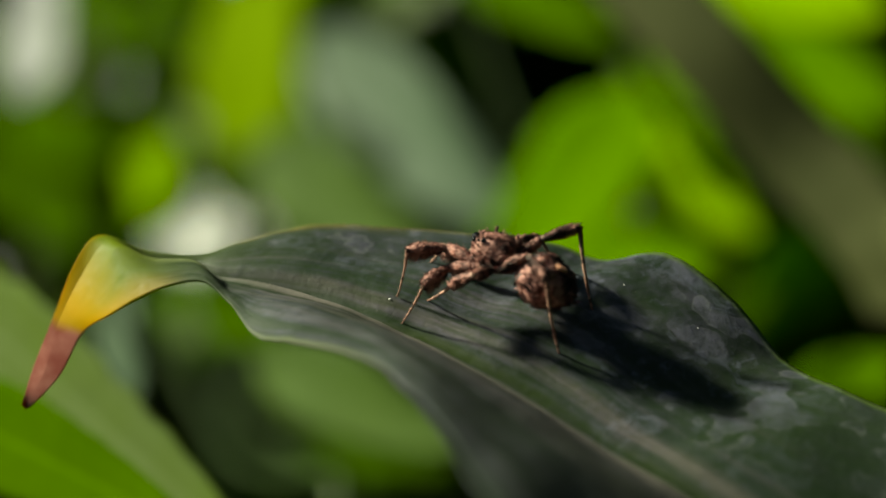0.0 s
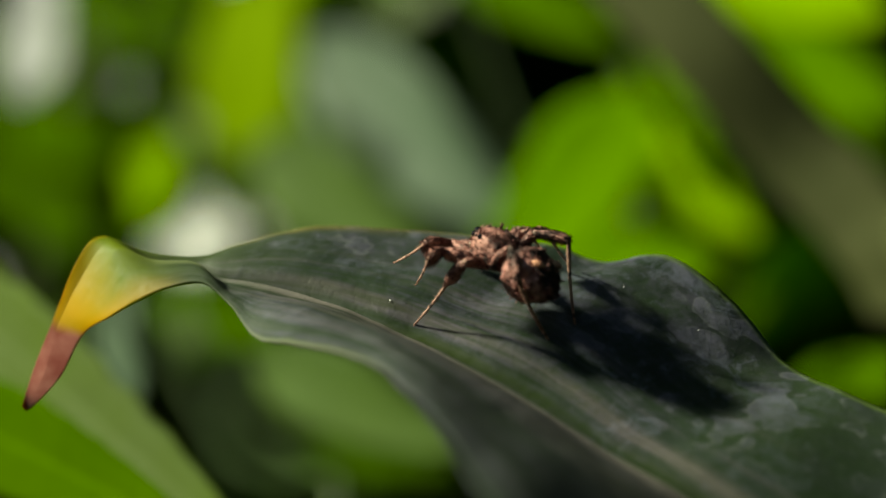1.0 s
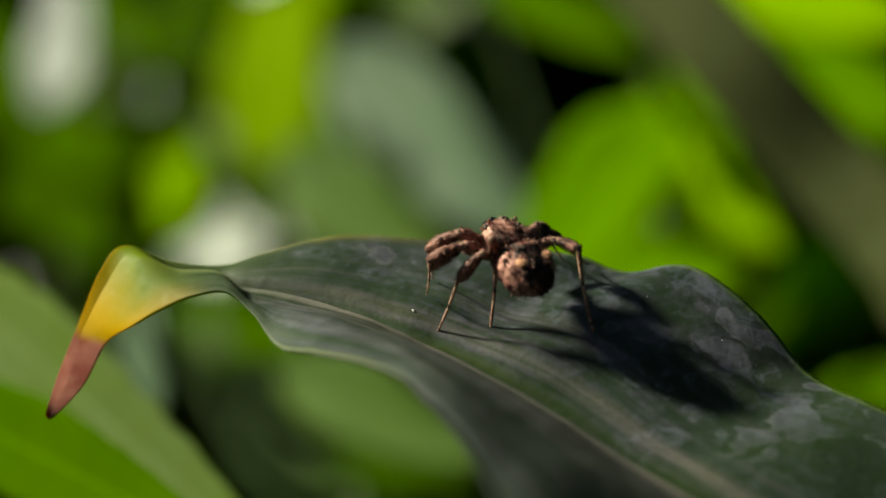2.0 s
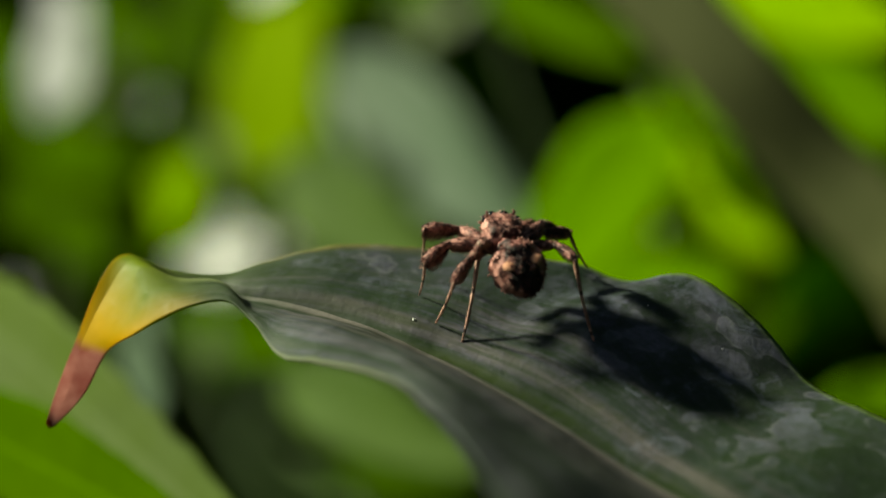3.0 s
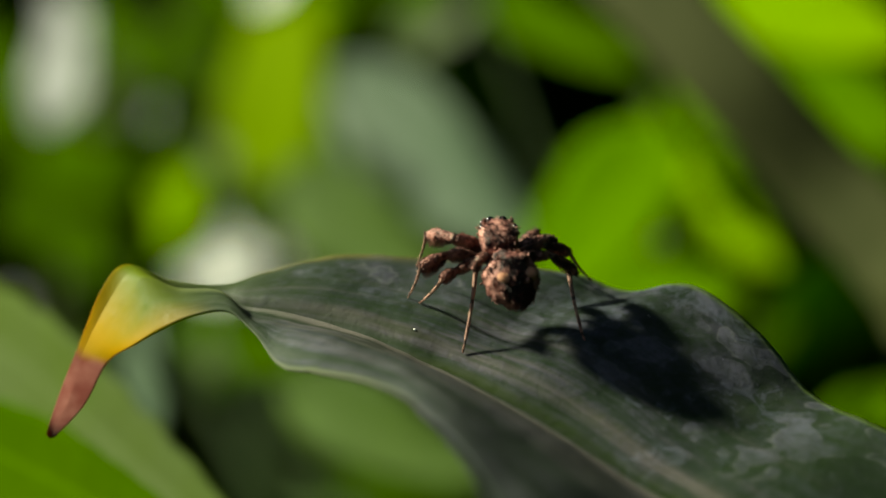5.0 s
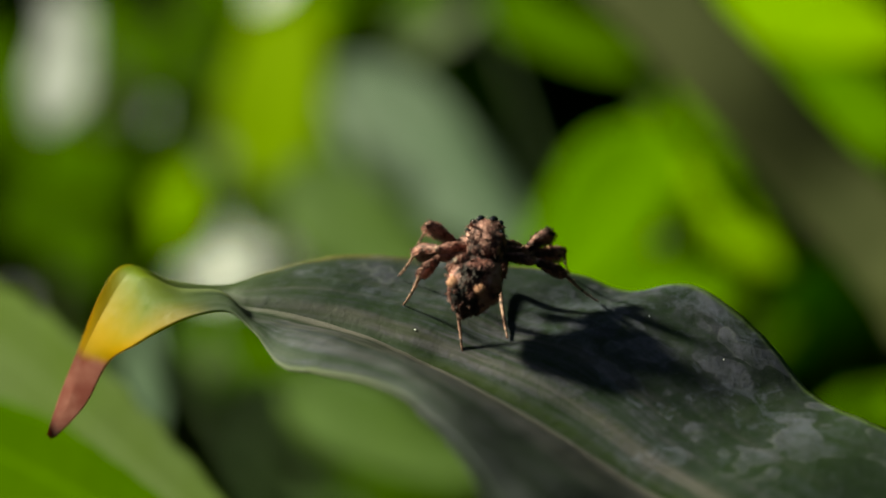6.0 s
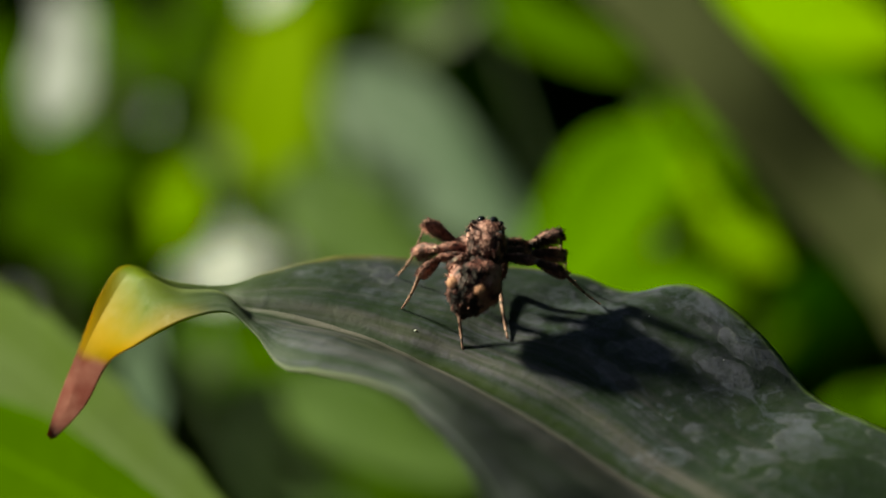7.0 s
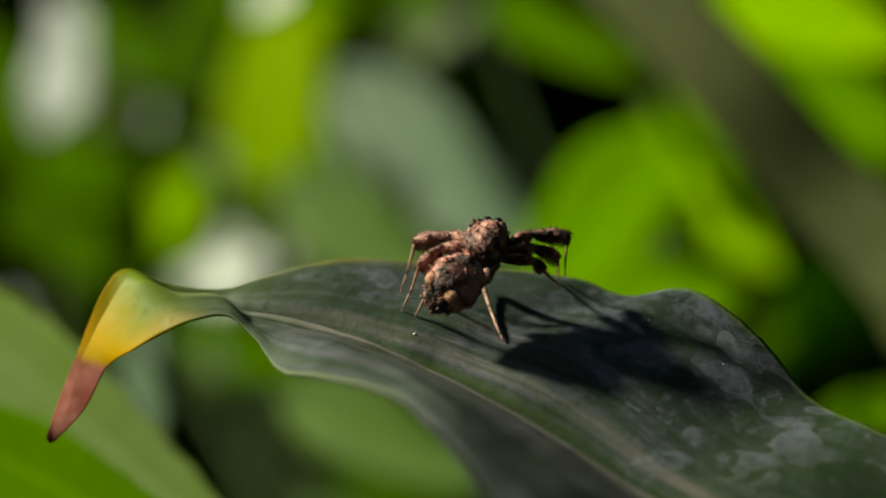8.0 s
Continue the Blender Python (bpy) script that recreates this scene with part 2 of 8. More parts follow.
    rcol = n.mix(n.ramp(n.noise(500, 4), [(0.35, 0.0), (0.65, 1.0)]), (0.26, 0.062, 0.048), (0.44, 0.165, 0.13))
    rcol = n.mix(n.ramp(u, [(0.972, 0.0), (0.992, 1.0)]), rcol, (0.05, 0.03, 0.02))
    col = n.mix(red, col, rcol)
    tr = n.mix(n.ramp(u, [(0.52, 0.0), (0.62, 1.0)]), (0.05, 0.11, 0.006), (0.24, 0.32, 0.03))
    tr = n.mix(yellow, tr, n.mix(deep, (0.34, 0.44, 0.01), (0.85, 0.56, 0.004)))
    tr = n.mix(red, tr, (0.40, 0.10, 0.06))
    amount = n.math("ADD", n.math("MULTIPLY", n.ramp(u, [(0.54, 0.0), (0.74, 1.0)]), 0.20), 0.18)
    h = n.math("ADD", n.math("MULTIPLY", n.math("MULTIPLY", streak, nearby), 0.8), n.math("ADD", n.math("MULTIPLY", blot, 0.6), n.math("MULTIPLY", fine, 0.4)))
    n.bump(n.math("MULTIPLY", h, n.math("SUBTRACT", 1.0, n.math("MULTIPLY", yellow, 0.75))), 0.5, 0.0004)
    rough = n.ramp(dust, [(0.0, 0.46), (1.0, 0.66)])
    return n.finish(col, rough, 0.09, tr, amount)


MAIN_LEAF = main_leaf_material()


def spider_material(name, dark, mid, light, scale=1.0, bias=0.0, pattern=""):
    """Mottled scales and hairs; every hair has a shade of its own."""
    n = Nodes(name)
    a = n.noise(1700 * scale, 5, 0.7)
    b = n.noise(560 * scale, 3, 0.6)
    own = n.t.nodes.new("ShaderNodeNewGeometry").outputs["Random Per Island"]
    f = n.math("ADD", n.math("MULTIPLY", a, 0.25), n.math("MULTIPLY", b, 0.75))
    f = n.math("ADD", f, n.math("MULTIPLY", n.math("SUBTRACT", own, 0.5), 0.11))
    sep = n.t.nodes.new("ShaderNodeSeparateXYZ")
    n.link(n.coord.outputs["Object"], sep.inputs[0])
    x, y, z = sep.outputs
    wave = n.math("MULTIPLY", n.math("SUBTRACT", b, 0.5), 0.003)
    if pattern == "back":
        # pale flanks and a dark middle, darkest in a saddle behind the spots
        side = n.math("ADD", n.math("ABSOLUTE", y), wave)
        f = n.math("ADD", f, n.ramp(n.math("MULTIPLY", side, 400.0), [(0.26, 0.0), (0.58, 0.12)]))
    if pattern == "head":
        # pale crown and pale lower cheeks, a dark stripe behind the eyes
        side = n.math("ADD", n.math("ABSOLUTE", y), wave)
        f = n.math("ADD", f, n.ramp(n.math("MULTIPLY", side, 500.0), [(0.25, 0.07), (0.42, 0.0), (0.62, 0.0), (0.8, 0.06)]))
    col = n.ramp(f, [(0.41 + bias, dark), (0.49 + bias, mid), (0.60 + bias, light)])
    if pattern == "back":
        band = n.math("MULTIPLY", n.ramp(n.math("MULTIPLY_ADD", n.math("ADD", x, wave), 200.0, 0.5), [(0.0, 0.0), (0.04, 1.0), (0.23, 1.0), (0.28, 0.0)]), n.ramp(n.math("MULTIPLY_ADD", z, 250.0, 0.5), [(0.45, 0.0), (0.55, 1.0)]))
        band = n.math("MULTIPLY", band, n.ramp(n.math("MULTIPLY", n.math("ABSOLUTE", y), 400.0), [(0.42, 1.0), (0.62, 0.0)]))
        col = n.mix(n.math("MULTIPLY", band, 0.97), col, (0.008, 0.005, 0.006))
    if pattern == "leg":
        # pale hanging fringe, pale knee, dark rings
        col = n.mix(n.ramp(n.math("MULTIPLY", z, 1000.0), [(0.40, 0.0), (0.85, 0.6)]), col, tuple(c * 0.85 for c in light))
        col = n.mix(n.math("MULTIPLY", n.ramp(n.math("MULTIPLY", x, 1000.0), [(0.05, 1.0), (0.42, 0.0)]), 0.55), col, (0.34, 0.25, 0.20))
    if pattern == "thin":
        ring = n.ramp(n.math("PINGPONG", n.math("MULTIPLY_ADD", x, 560.0, 0.35), 1.0), [(0.07, 1.0), (0.15, 0.0)])
        col = n.mix(n.math("MULTIPLY", ring, 0.85), col, (0.022, 0.010, 0.008))
    n.bump(a, 0.8, 0.0002)
    return n.finish(col, 0.62, 0.3)


def plain(name, a, b, scale, rough, spec=0.4, bump=0.3, dist=0.001, stretch=None):
    n = Nodes(name)
    f = n.noise(scale, 5, 0.6, None, stretch)
    g = n.noise(scale * 6, 3)
    col = n.mix(n.ramp(f, [(0.35, 0.0), (0.65, 1.0)]), a, b)
    n.bump(n.math("ADD", f, n.math("MULTIPLY", g, 0.4)), bump, dist)
    return n.finish(col, rough, spec)


SPIDER_FUR = spider_material("spider_brown_fur", (0.024, 0.007, 0.006), (0.140, 0.046, 0.038), (0.44, 0.215, 0.180), 1.0, 0.008, "head")
SPIDER_BACK = spider_material("spider_abdomen_fur", (0.020, 0.006, 0.006), (0.150, 0.046, 0.039), (0.44, 0.205, 0.172), 1.0, 0.032, "back")
SPIDER_LEG = spider_material("spider_leg_fur", (0.016, 0.005, 0.004), (0.090, 0.027, 0.022), (0.38, 0.170, 0.138), 1.0, 0.035, "leg")
SPIDER_BASE = spider_material("spider_dark_underside", (0.012, 0.004, 0.004), (0.060, 0.022, 0.017), (0.20, 0.10, 0.08), 1.0, 0.035)
SPIDER_THIN = spider_material("spider_pale_tarsus", (0.050, 0.020, 0.015), (0.19, 0.085, 0.062), (0.38, 0.21, 0.16), 0.8, -0.05, "thin")
SPIDER_SPOT = plain("spider_pale_spot", (0.36, 0.165, 0.100), (0.46, 0.235, 0.150), 1500, 0.7, 0.2, 0.4, 0.0001)
SPIDER_TUFT = plain("spider_pale_tuft", (0.28, 0.19, 0.14), (0.46, 0.34, 0.27), 1500, 0.7, 0.2, 0.4, 0.0001)
SPIDER_EYE = plain("spider_black_eye", (0.004, 0.004, 0.005), (0.008, 0.008, 0.010), 800, 0.06, 0.7, 0.0, 0.0001)
# olive darkened so that the stalk looks as if it stood in shade
STALK_SHADED = plain("stalk_shaded_olive", (0.036, 0.041, 0.012), (0.050, 0.055, 0.017), 60, 0.75, 0.1, 0.4, 0.001, (1, 1, 0.25))
STEM_OLIVE = plain("stem_olive", (0.042, 0.052, 0.012), (0.058, 0.068, 0.017), 60, 0.75, 0.15, 0.4, 0.001, (1, 1, 0.25))
STEM_GREEN = plain("stem_green", (0.05, 0.09, 0.02), (0.09, 0.12, 0.035), 70, 0.45, 0.4, 0.3, 0.001, (1, 1, 0.3))
# darker copy of the stem green, with shade put into the colour
STEM_SHADE = plain("petiole_shade_green", (0.014, 0.030, 0.005), (0.024, 0.044, 0.008), 70, 0.7, 0.1, 0.3, 0.001, (1, 1, 0.3))
SOIL = plain("soil_litter", (0.010, 0.010, 0.005), (0.030, 0.028, 0.014), 9, 0.9, 0.2, 0.7, 0.02)
# near-black green, the bank's shade put into its base colour
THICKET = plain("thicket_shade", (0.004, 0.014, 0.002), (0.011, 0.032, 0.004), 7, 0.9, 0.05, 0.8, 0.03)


# ---- mesh helpers
def mesh_object(name, bm, material, smooth=True):
    me = bpy.data.meshes.new(name)
    bm.normal_update()
    bm.to_mesh(me)
    bm.free()
    if smooth:
        me.polygons.foreach_set("use_smooth", [True] * len(me.polygons))
    me.materials.append(material)
    return new(name, me)


def part(name, bm, material, parent, label="", smooth=True):
    ob = mesh_object(name, bm, material, smooth)
    ob.parent = parent
    if label:
        tagged(ob, label)
    return ob


def spline(points, u):
    """A smooth curve through the points; u runs from 0 to their number less one."""
    n = len(points)
    i = int(min(max(math.floor(u), 0), n - 2))
    f = u - i
    p0, p1, p2, p3 = points[max(i - 1, 0)], points[i], points[i + 1], points[min(i + 2, n - 1)]
    return 0.5 * (2 * p1 + (p2 - p0) * f + (2 * p0 - 5 * p1 + 4 * p2 - p3) * f * f + (3 * p1 - p0 - 3 * p2 + p3) * f ** 3)


def add_tube(bm, points, radii, sides=8, cap=True):
    """A tube along the points."""
    pts = [Vector(p) for p in points]
    rings = []
    ref = Vector((0.3, 0.2, 1)).normalized()
    for i, p in enumerate(pts):
        d = (pts[min(i + 1, len(pts) - 1)] - pts[max(i - 1, 0)]).normalized()
        a = d.cross(ref)
        if a.length < 0.05:
            a = d.cross(Vector((1, 0, 0)))
        a.normalize()
        b = d.cross(a)
        r = radii[i] if isinstance(radii, (list, tuple)) else radii
        rings.append([bm.verts.new(p + (a * math.cos(2 * math.pi * k / sides) + b * math.sin(2 * math.pi * k / sides)) * r) for k in range(sides)])
    for r0, r1 in zip(rings, rings[1:]):
        for k in range(sides):
            bm.faces.new((r0[k], r0[(k + 1) % sides], r1[(k + 1) % sides], r1[k]))
    if cap:
        bm.faces.new(rings[0][::-1])
        bm.faces.new(rings[-1])


def curve_points(points, n):
    pts = [Vector(p) for p in points]
    return [spline(pts, (len(pts) - 1) * i / n) for i in range(n + 1)]


# ---- ground and thicket behind
def ground():
    bm = bmesh.new()
    bmesh.ops.create_grid(bm, x_segments=90, y_segments=90, size=40)
    for v in bm.verts:
        r = max(0.0, 1 - v.co.length / 30)
        v.co.z = 0.05 * noise.noise(v.co * 0.9) * r - 0.02
    ob = mesh_object("ground", bm, SOIL)
    return tagged(ob, "dark leaf-littered soil under the plants", "ground", kind="structure")


def bank_height(a):
    """Low on the sunny side, high elsewhere to cut off skylight."""
    return 0.95 + 2.25 * max(0.0, math.sin(a + 0.5)) ** 0.6 + 0.5 * max(0.0, -math.cos(a))


def thicket():
    """An added bank of undergrowth all round, mostly unseen, leaning in to block skylight."""
    bm = bmesh.new()
    nx, nz = 300, 26
    grid = []
    for j in range(nz + 1):
        row = []
        for i in range(nx):
            a = 2 * math.pi * i / nx
            h = j / nz
            q = Vector((math.sin(a), math.cos(a), 0))
            r = 1.75 - 0.6 * h * h * (bank_height(a) - 1.0) / 2.2 + 0.13 * noise.noise(q * 5 + Vector((0, 0, h * 4))) + 0.05 * noise.noise(q * 17 + Vector((0, 0, h * 13)))
            top = bank_height(a) + 0.10 * noise.noise(q * 4)
            row.append(bm.verts.new((q.x * r * 1.25, -0.1 + q.y * r, -0.06 + h * top)))
        grid.append(row)
    grid.append([bm.verts.new((v.co.x * 1.35, v.co.y * 1.35, -0.06)) for v in grid[-1]])
    for r0, r1 in zip(grid, grid[1:]):
        for i in range(nx):
            k = (i + 1) % nx
            bm.faces.new((r0[i], r0[k], r1[k], r1[i]))
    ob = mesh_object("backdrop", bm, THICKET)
    return tagged(ob, "added bank of undergrowth around the plants, coloured dark as shade", "undergrowth", kind="structure")


def far_leaves():
    rnd = random.Random(5)
    verts, faces = [], []
    for n in range(31000):
        a = rnd.uniform(0, 2 * math.pi)
        h = rnd.uniform(0.0, 1.0)
        lean = 0.6 * h * h * (bank_height(a) - 1.0) / 2.2
        if rnd.random() < 0.55:
            r = rnd.uniform(1.34, 1.62) - lean
        else:
            r = (1.80 - lean) * (1.0 + 0.37 * (1 - h)) * rnd.uniform(0.97, 1.04)
        c = Vector((math.sin(a) * r * 1.25, -0.1 + math.cos(a) * r, h * bank_height(a) * rnd.uniform(0.95, 1.03)))
        if n >= 24000:
            # ground cover between the stems
            r = 1.5 * math.sqrt(rnd.random())
            c = Vector((math.sin(a) * r * 1.25, -0.1 + math.cos(a) * r, 0.01 + 0.07 * h))
        m = Euler((rnd.uniform(-0.9, 0.9), rnd.uniform(-1.2, 0.4), rnd.uniform(0, 6.3))).to_matrix()
        ln, w = rnd.uniform(0.05, 0.13), rnd.uniform(0.018, 0.04)
        k = len(verts)
        for s, q, z in ((0, 0, 0), (0.3, 0.8, 0.01), (0.3, -0.8, 0.01), (0.35, 0, -0.004), (0.65, 0.85, 0.004), (0.65, -0.85, 0.004), (0.7, 0, -0.01), (1, 0, -0.03)):
            verts.append(tuple(c + m @ Vector((s * ln, q * w * 0.5, z))))
        for f in ((0, 3, 1), (0, 2, 3), (1, 3, 6, 4), (3, 2, 5, 6), (4, 6, 7), (6, 5, 7)):
            faces.append(tuple(k + i for i in f))
    me = bpy.data.meshes.new("undergrowth_leaves")
    me.from_pydata(verts, [], faces)
    me.materials.append(LEAF_SHADE)
    return tagged(new("undergrowth_leaves", me), "small leaves covering the bank, coloured dark green as shade", "foliage", kind="stuff")


ground()
thicket()
far_leaves()


# ---- the large leaf that carries the spider
FAR_EDGE = [Vector(p) * MM for p in (
    (50.2, -19.0, 482.9), (36.5, -10.9, 487.1), (31.5, -4.1, 488.1), (27.2, 1.5, 492.5), (22.0, 5.7, 495.4), (16.4, 7.5, 494.5),
    (11.5, 9.8, 495.6), (1.8, 12.5, 496.2), (-9.5, 13.5, 496.4), (-16.0, 10.3, 495.7), (-20.3, 10.5, 494.3), (-24.7, 11.1, 494.7),
    (-28.4, 9.5, 496.5), (-30.4, 8.1, 494.7), (-32.6, 6.4, 489.4), (-34.0, 5.2, 485.9), (-35.1, 3.5, 482.6),)]
MIDRIB = [Vector(p) * MM for p in (
    (40.2, -36.7, 471.7), (23.8, -25.5, 481.1), (15.6, -17.7, 484.3), (9.3, -12.0, 486.9), (3.6, -7.9, 489.1), (-0.9, -4.1, 490.5),
    (-5.0, -2.2, 491.9), (-9.5, 0.5, 492.9), (-14.5, 3.2, 493.5), (-17.8, 5.8, 493.5), (-20.2, 8.2, 494.2), (-24.2, 8.6, 494.7),
    (-27.6, 8.4, 496.3), (-30.0, 7.3, 493.3), (-32.1, 6.1, 489.1), (-33.1, 4.6, 485.5), (-34.8, 3.4, 482.2),)]
NEAR_EDGE = [Vector(p) * MM for p in (
    (14.4, -95.7, 487.3), (8.6, -79.6, 493.3), (5.3, -70.6, 496.4), (3.1, -59.3, 496.4), (1.1, -48.4, 496.5), (-1.2, -37.9, 496.0),
    (-4.1, -26.4, 494.7), (-9.5, -18.2, 493.7), (-13.4, -9.8, 492.2), (-16.0, -3.5, 493.4), (-18.4, -0.5, 494.6), (-21.5, 0.5, 494.1),
    (-24.4, 1.5, 492.6), (-27.0, 2.8, 490.9), (-29.7, 4.8, 488.8), (-31.7, 4.0, 485.2), (-34.3, 3.4, 482.4),)]
# the fold along which the near half turns down at the neck
CREST = [Vector(p) * MM for p in (
    (-14.0, -3.4, 492.9), (-16.4, -1.0, 493.3), (-19.5, 3.4, 495.1), (-23.3, 5.2, 495.1), (-26.7, 6.6, 496.0), (-28.0, 5.4, 493.4),)]
LAST = len(MIDRIB) - 1


def leaf_point(u, v):
    """v from -1, the near margin, over the midrib to 1, the far margin."""
    m = spline(MIDRIB, u)
    e = spline(FAR_EDGE if v > 0 else NEAR_EDGE, u)
    a = abs(v)
    flat = min(1.0, max(0.0, (12 - u) / 4))
    p = m + (e - m) * a
    if v < 0 and 7.6 < u < 13.0:
        # fold at the neck
        k = min(1.0, (u - 7.6) / 1.4, (13.0 - u) / 1.0)
        k = k * k * (3 - 2 * k)
        c = spline(CREST, min(max(u - 8.0, 0.0), 5.0))
        q = m + (c - m) * (a / 0.5) if a < 0.5 else c + (e - c) * ((a - 0.5) / 0.5)
        p = p.lerp(q, k)
    lift = 0.9 * math.sin(math.pi * a) * flat
    # ribs that run along the blade, a groove at the midrib, a slightly wavy skin
    lift += 0.01 * math.sin(a * 46 + 1.5 * math.sin(u * 0.7)) * flat * math.sin(math.pi * a)
    gorge = math.exp(-((u - 8.0) / 2.8) ** 2)
    lift -= (0.3 + 1.3 * gorge) * math.exp(-((v - 0.07) / 0.08) ** 2) * flat
    lift += (0.15 + 0.5 * gorge) * math.exp(-((v + 0.03) / 0.05) ** 2) * flat
    lift += 0.30 * noise.noise(p * 130) * flat + 0.10 * noise.noise(p * 480) * flat
    return p + Vector((0, 0, lift * MM))


def spider_leaf():
    thing = new("broad_leaf")
    thing.location = leaf_point(0, 0)
    nu, nv = 230, 92
    bm = bmesh.new()
    uv = bm.loops.layers.uv.new("UVMap")
    grid = [[bm.verts.new(leaf_point(LAST * i / nu, -1 + 2 * j / nv) - thing.location) for j in range(nv + 1)] for i in range(nu + 1)]
    for i in range(nu):
        for j in range(nv):
            f = bm.faces.new((grid[i][j], grid[i][j + 1], grid[i + 1][j + 1], grid[i + 1][j]))
            for loop, (a, b) in zip(f.loops, ((i, j), (i, j + 1), (i + 1, j + 1), (i + 1, j))):
                loop[uv].uv = (a / nu, b / nv)
    blade = part("blade", bm, MAIN_LEAF, thing)
    solid = blade.modifiers.new("thickness", "SOLIDIFY")
    solid.thickness, solid.offset = 0.00022, 0
    # petiole down to the ground, out of sight
    base = leaf_point(0, 0)
    bm = bmesh.new()
    pts = curve_points([base + Vector((-0.004, 0.002, 0.0004)), base + Vector((0.02, -0.008, -0.006)), base + Vector((0.05, -0.012, -0.05)), base + Vector((0.06, 0.0, -0.2)), Vector((base.x + 0.06, base.y, -0.02))], 40)
    add_tube(bm, [p - thing.location for p in pts], [0.0012 + 0.002 * min(1, i / 12) for i in range(41)], 10)
    part("petiole", bm, STEM_GREEN, thing)
    return tagged(thing, "broad dark green dusty leaf with yellow and dry red drooping tip", "leaf")


spider_leaf()


def grit(u, v, r):
    """A grain of pale dust lying on the leaf."""
    bm = bmesh.new()
    bmesh.ops.create_icosphere(bm, subdivisions=2, radius=r * MM)
    for w in bm.verts:
        w.co *= 1 + 0.35 * noise.noise(w.co * 9000)
        w.co.z *= 0.7
    ob = mesh_object("grit", bm, GRIT)
    ob.location = leaf_point(u, v) + Vector((0, 0, (0.17 + 0.5 * r) * MM))
    return tagged(ob, "tiny white grain of grit lying on the leaf", "grit", "grit on the leaf")


GRIT = plain("grit_white", (0.7, 0.7, 0.66), (0.85, 0.85, 0.82), 4000, 0.6)
grit(6.05, 0.167, 0.11)
grit(3.77, 0.700, 0.05)
grit(2.78, 0.750, 0.05)

# ---- plants behind, out of focus
def blade_mesh(length, width, droop, fold, tip=0.75, notch=0.0, nu=22, nv=10):
    """A leaf blade along x, its upper side towards z."""
    bm = bmesh.new()
    uv = bm.loops.layers.uv.new("UVMap")
    grid = []
    for i in range(nu + 1):
        s = i / nu
        w = 0.5 * width * (math.sin(math.pi * s ** tip) ** 0.8) + 0.0004
        if notch:
            w *= 1 - notch * (0.5 + 0.5 * math.sin(s * 62)) ** 2
        row = []
        for j in range(nv + 1):
            q = -1 + 2 * j / nv
            z = -droop * length * s * s + fold * w * abs(q) + 0.03 * width * math.sin(s * 11 + q * 2) * abs(q)
            row.append(bm.verts.new((length * s, w * q, z)))
        grid.append(row)
    for i in range(nu):
        for j in range(nv):
            f = bm.faces.new((grid[i][j], grid[i + 1][j], grid[i + 1][j + 1], grid[i][j + 1]))
            for loop, (a, b) in zip(f.loops, ((i, j), (i + 1, j), (i + 1, j + 1), (i, j + 1))):
                loop[uv].uv = (a / nu, b / nv)
    return bm


# the way the upper side faces: to the sun, away from it, neither
FACING = {"S": Vector((-0.8, -0.45, 0.45)), "B": Vector((0.75, -0.6, -0.3)), "N": Vector((0.05, -1, 0.3)), "H": Vector((-0.6, -0.7, 0.4))}


def add_strap(bm, points, half, thick, facing):
    """A flat stalk with rounded edges along the points, its broad side turned to facing."""
    rings = []
    for i, p in enumerate(points):
        d = (points[min(i + 1, len(points) - 1)] - points[max(i - 1, 0)]).normalized()
        a = facing.cross(d).normalized()
        b = d.cross(a)
        rings.append([bm.verts.new(p + a * half * math.cos(2 * math.pi * k / 16) + b * thick * math.sin(2 * math.pi * k / 16)) for k in range(16)])
    for r0, r1 in zip(rings, rings[1:]):
        for k in range(16):
            bm.faces.new((r0[k], r0[(k + 1) % 16], r1[(k + 1) % 16], r1[k]))
    bm.faces.new(rings[0][::-1])
    bm.faces.new(rings[-1])


def plant(name, label, stem, radius, leaves, stem_material=STEM_GREEN, category="plant", flat=False):
    """stem: points from the ground up. leaves: base, tip, width, facing, material and, for toothed ones, droop, fold, notch; places in mm."""
    thing = new(name)
    root = Vector(stem[0]) * MM
    thing.location = root
    line = curve_points([Vector(p) * MM for p in stem], 60)
    bm = bmesh.new()
    if flat:
        add_strap(bm, [p - root for p in line], radius * MM, 0.14 * radius * MM, FACING["H"])
    else:
        add_tube(bm, [p - root for p in line], [radius * MM * (1.0 - 0.35 * i / 60) for i in range(61)], 14)
    part("stem", bm, stem_material, thing)
    for base, tip, width, facing, material, *curl in leaves:
        droop, fold, notch = curl or (0.05, 0.12, 0.0)
        b, t = Vector(base) * MM, Vector(tip) * MM
        x = (t - b).normalized()
        y = FACING[facing].cross(x).normalized()
        z = x.cross(y)
        m = Matrix.Translation(b - root) @ Matrix((x, y, z)).transposed().to_4x4()
        ob = part("leaf", blade_mesh((t - b).length, width * MM, droop, fold, 0.75, notch), material, thing)
        ob.matrix_basis = m
        solid = ob.modifiers.new("thickness", "SOLIDIFY")
        solid.thickness = 0.0004
        near = min(line, key=lambda p: (p - b).length)
        sag = Vector((0, 0, -0.15 * (near - b).length))
        bm = bmesh.new()
        add_tube(bm, [p - root for p in curve_points([near, (near + b) / 2 + sag, b, b + x * 0.004], 14)], 0.0008, 6)
        part("petiole", bm, STEM_SHADE, thing)
    return tagged(thing, label, category)


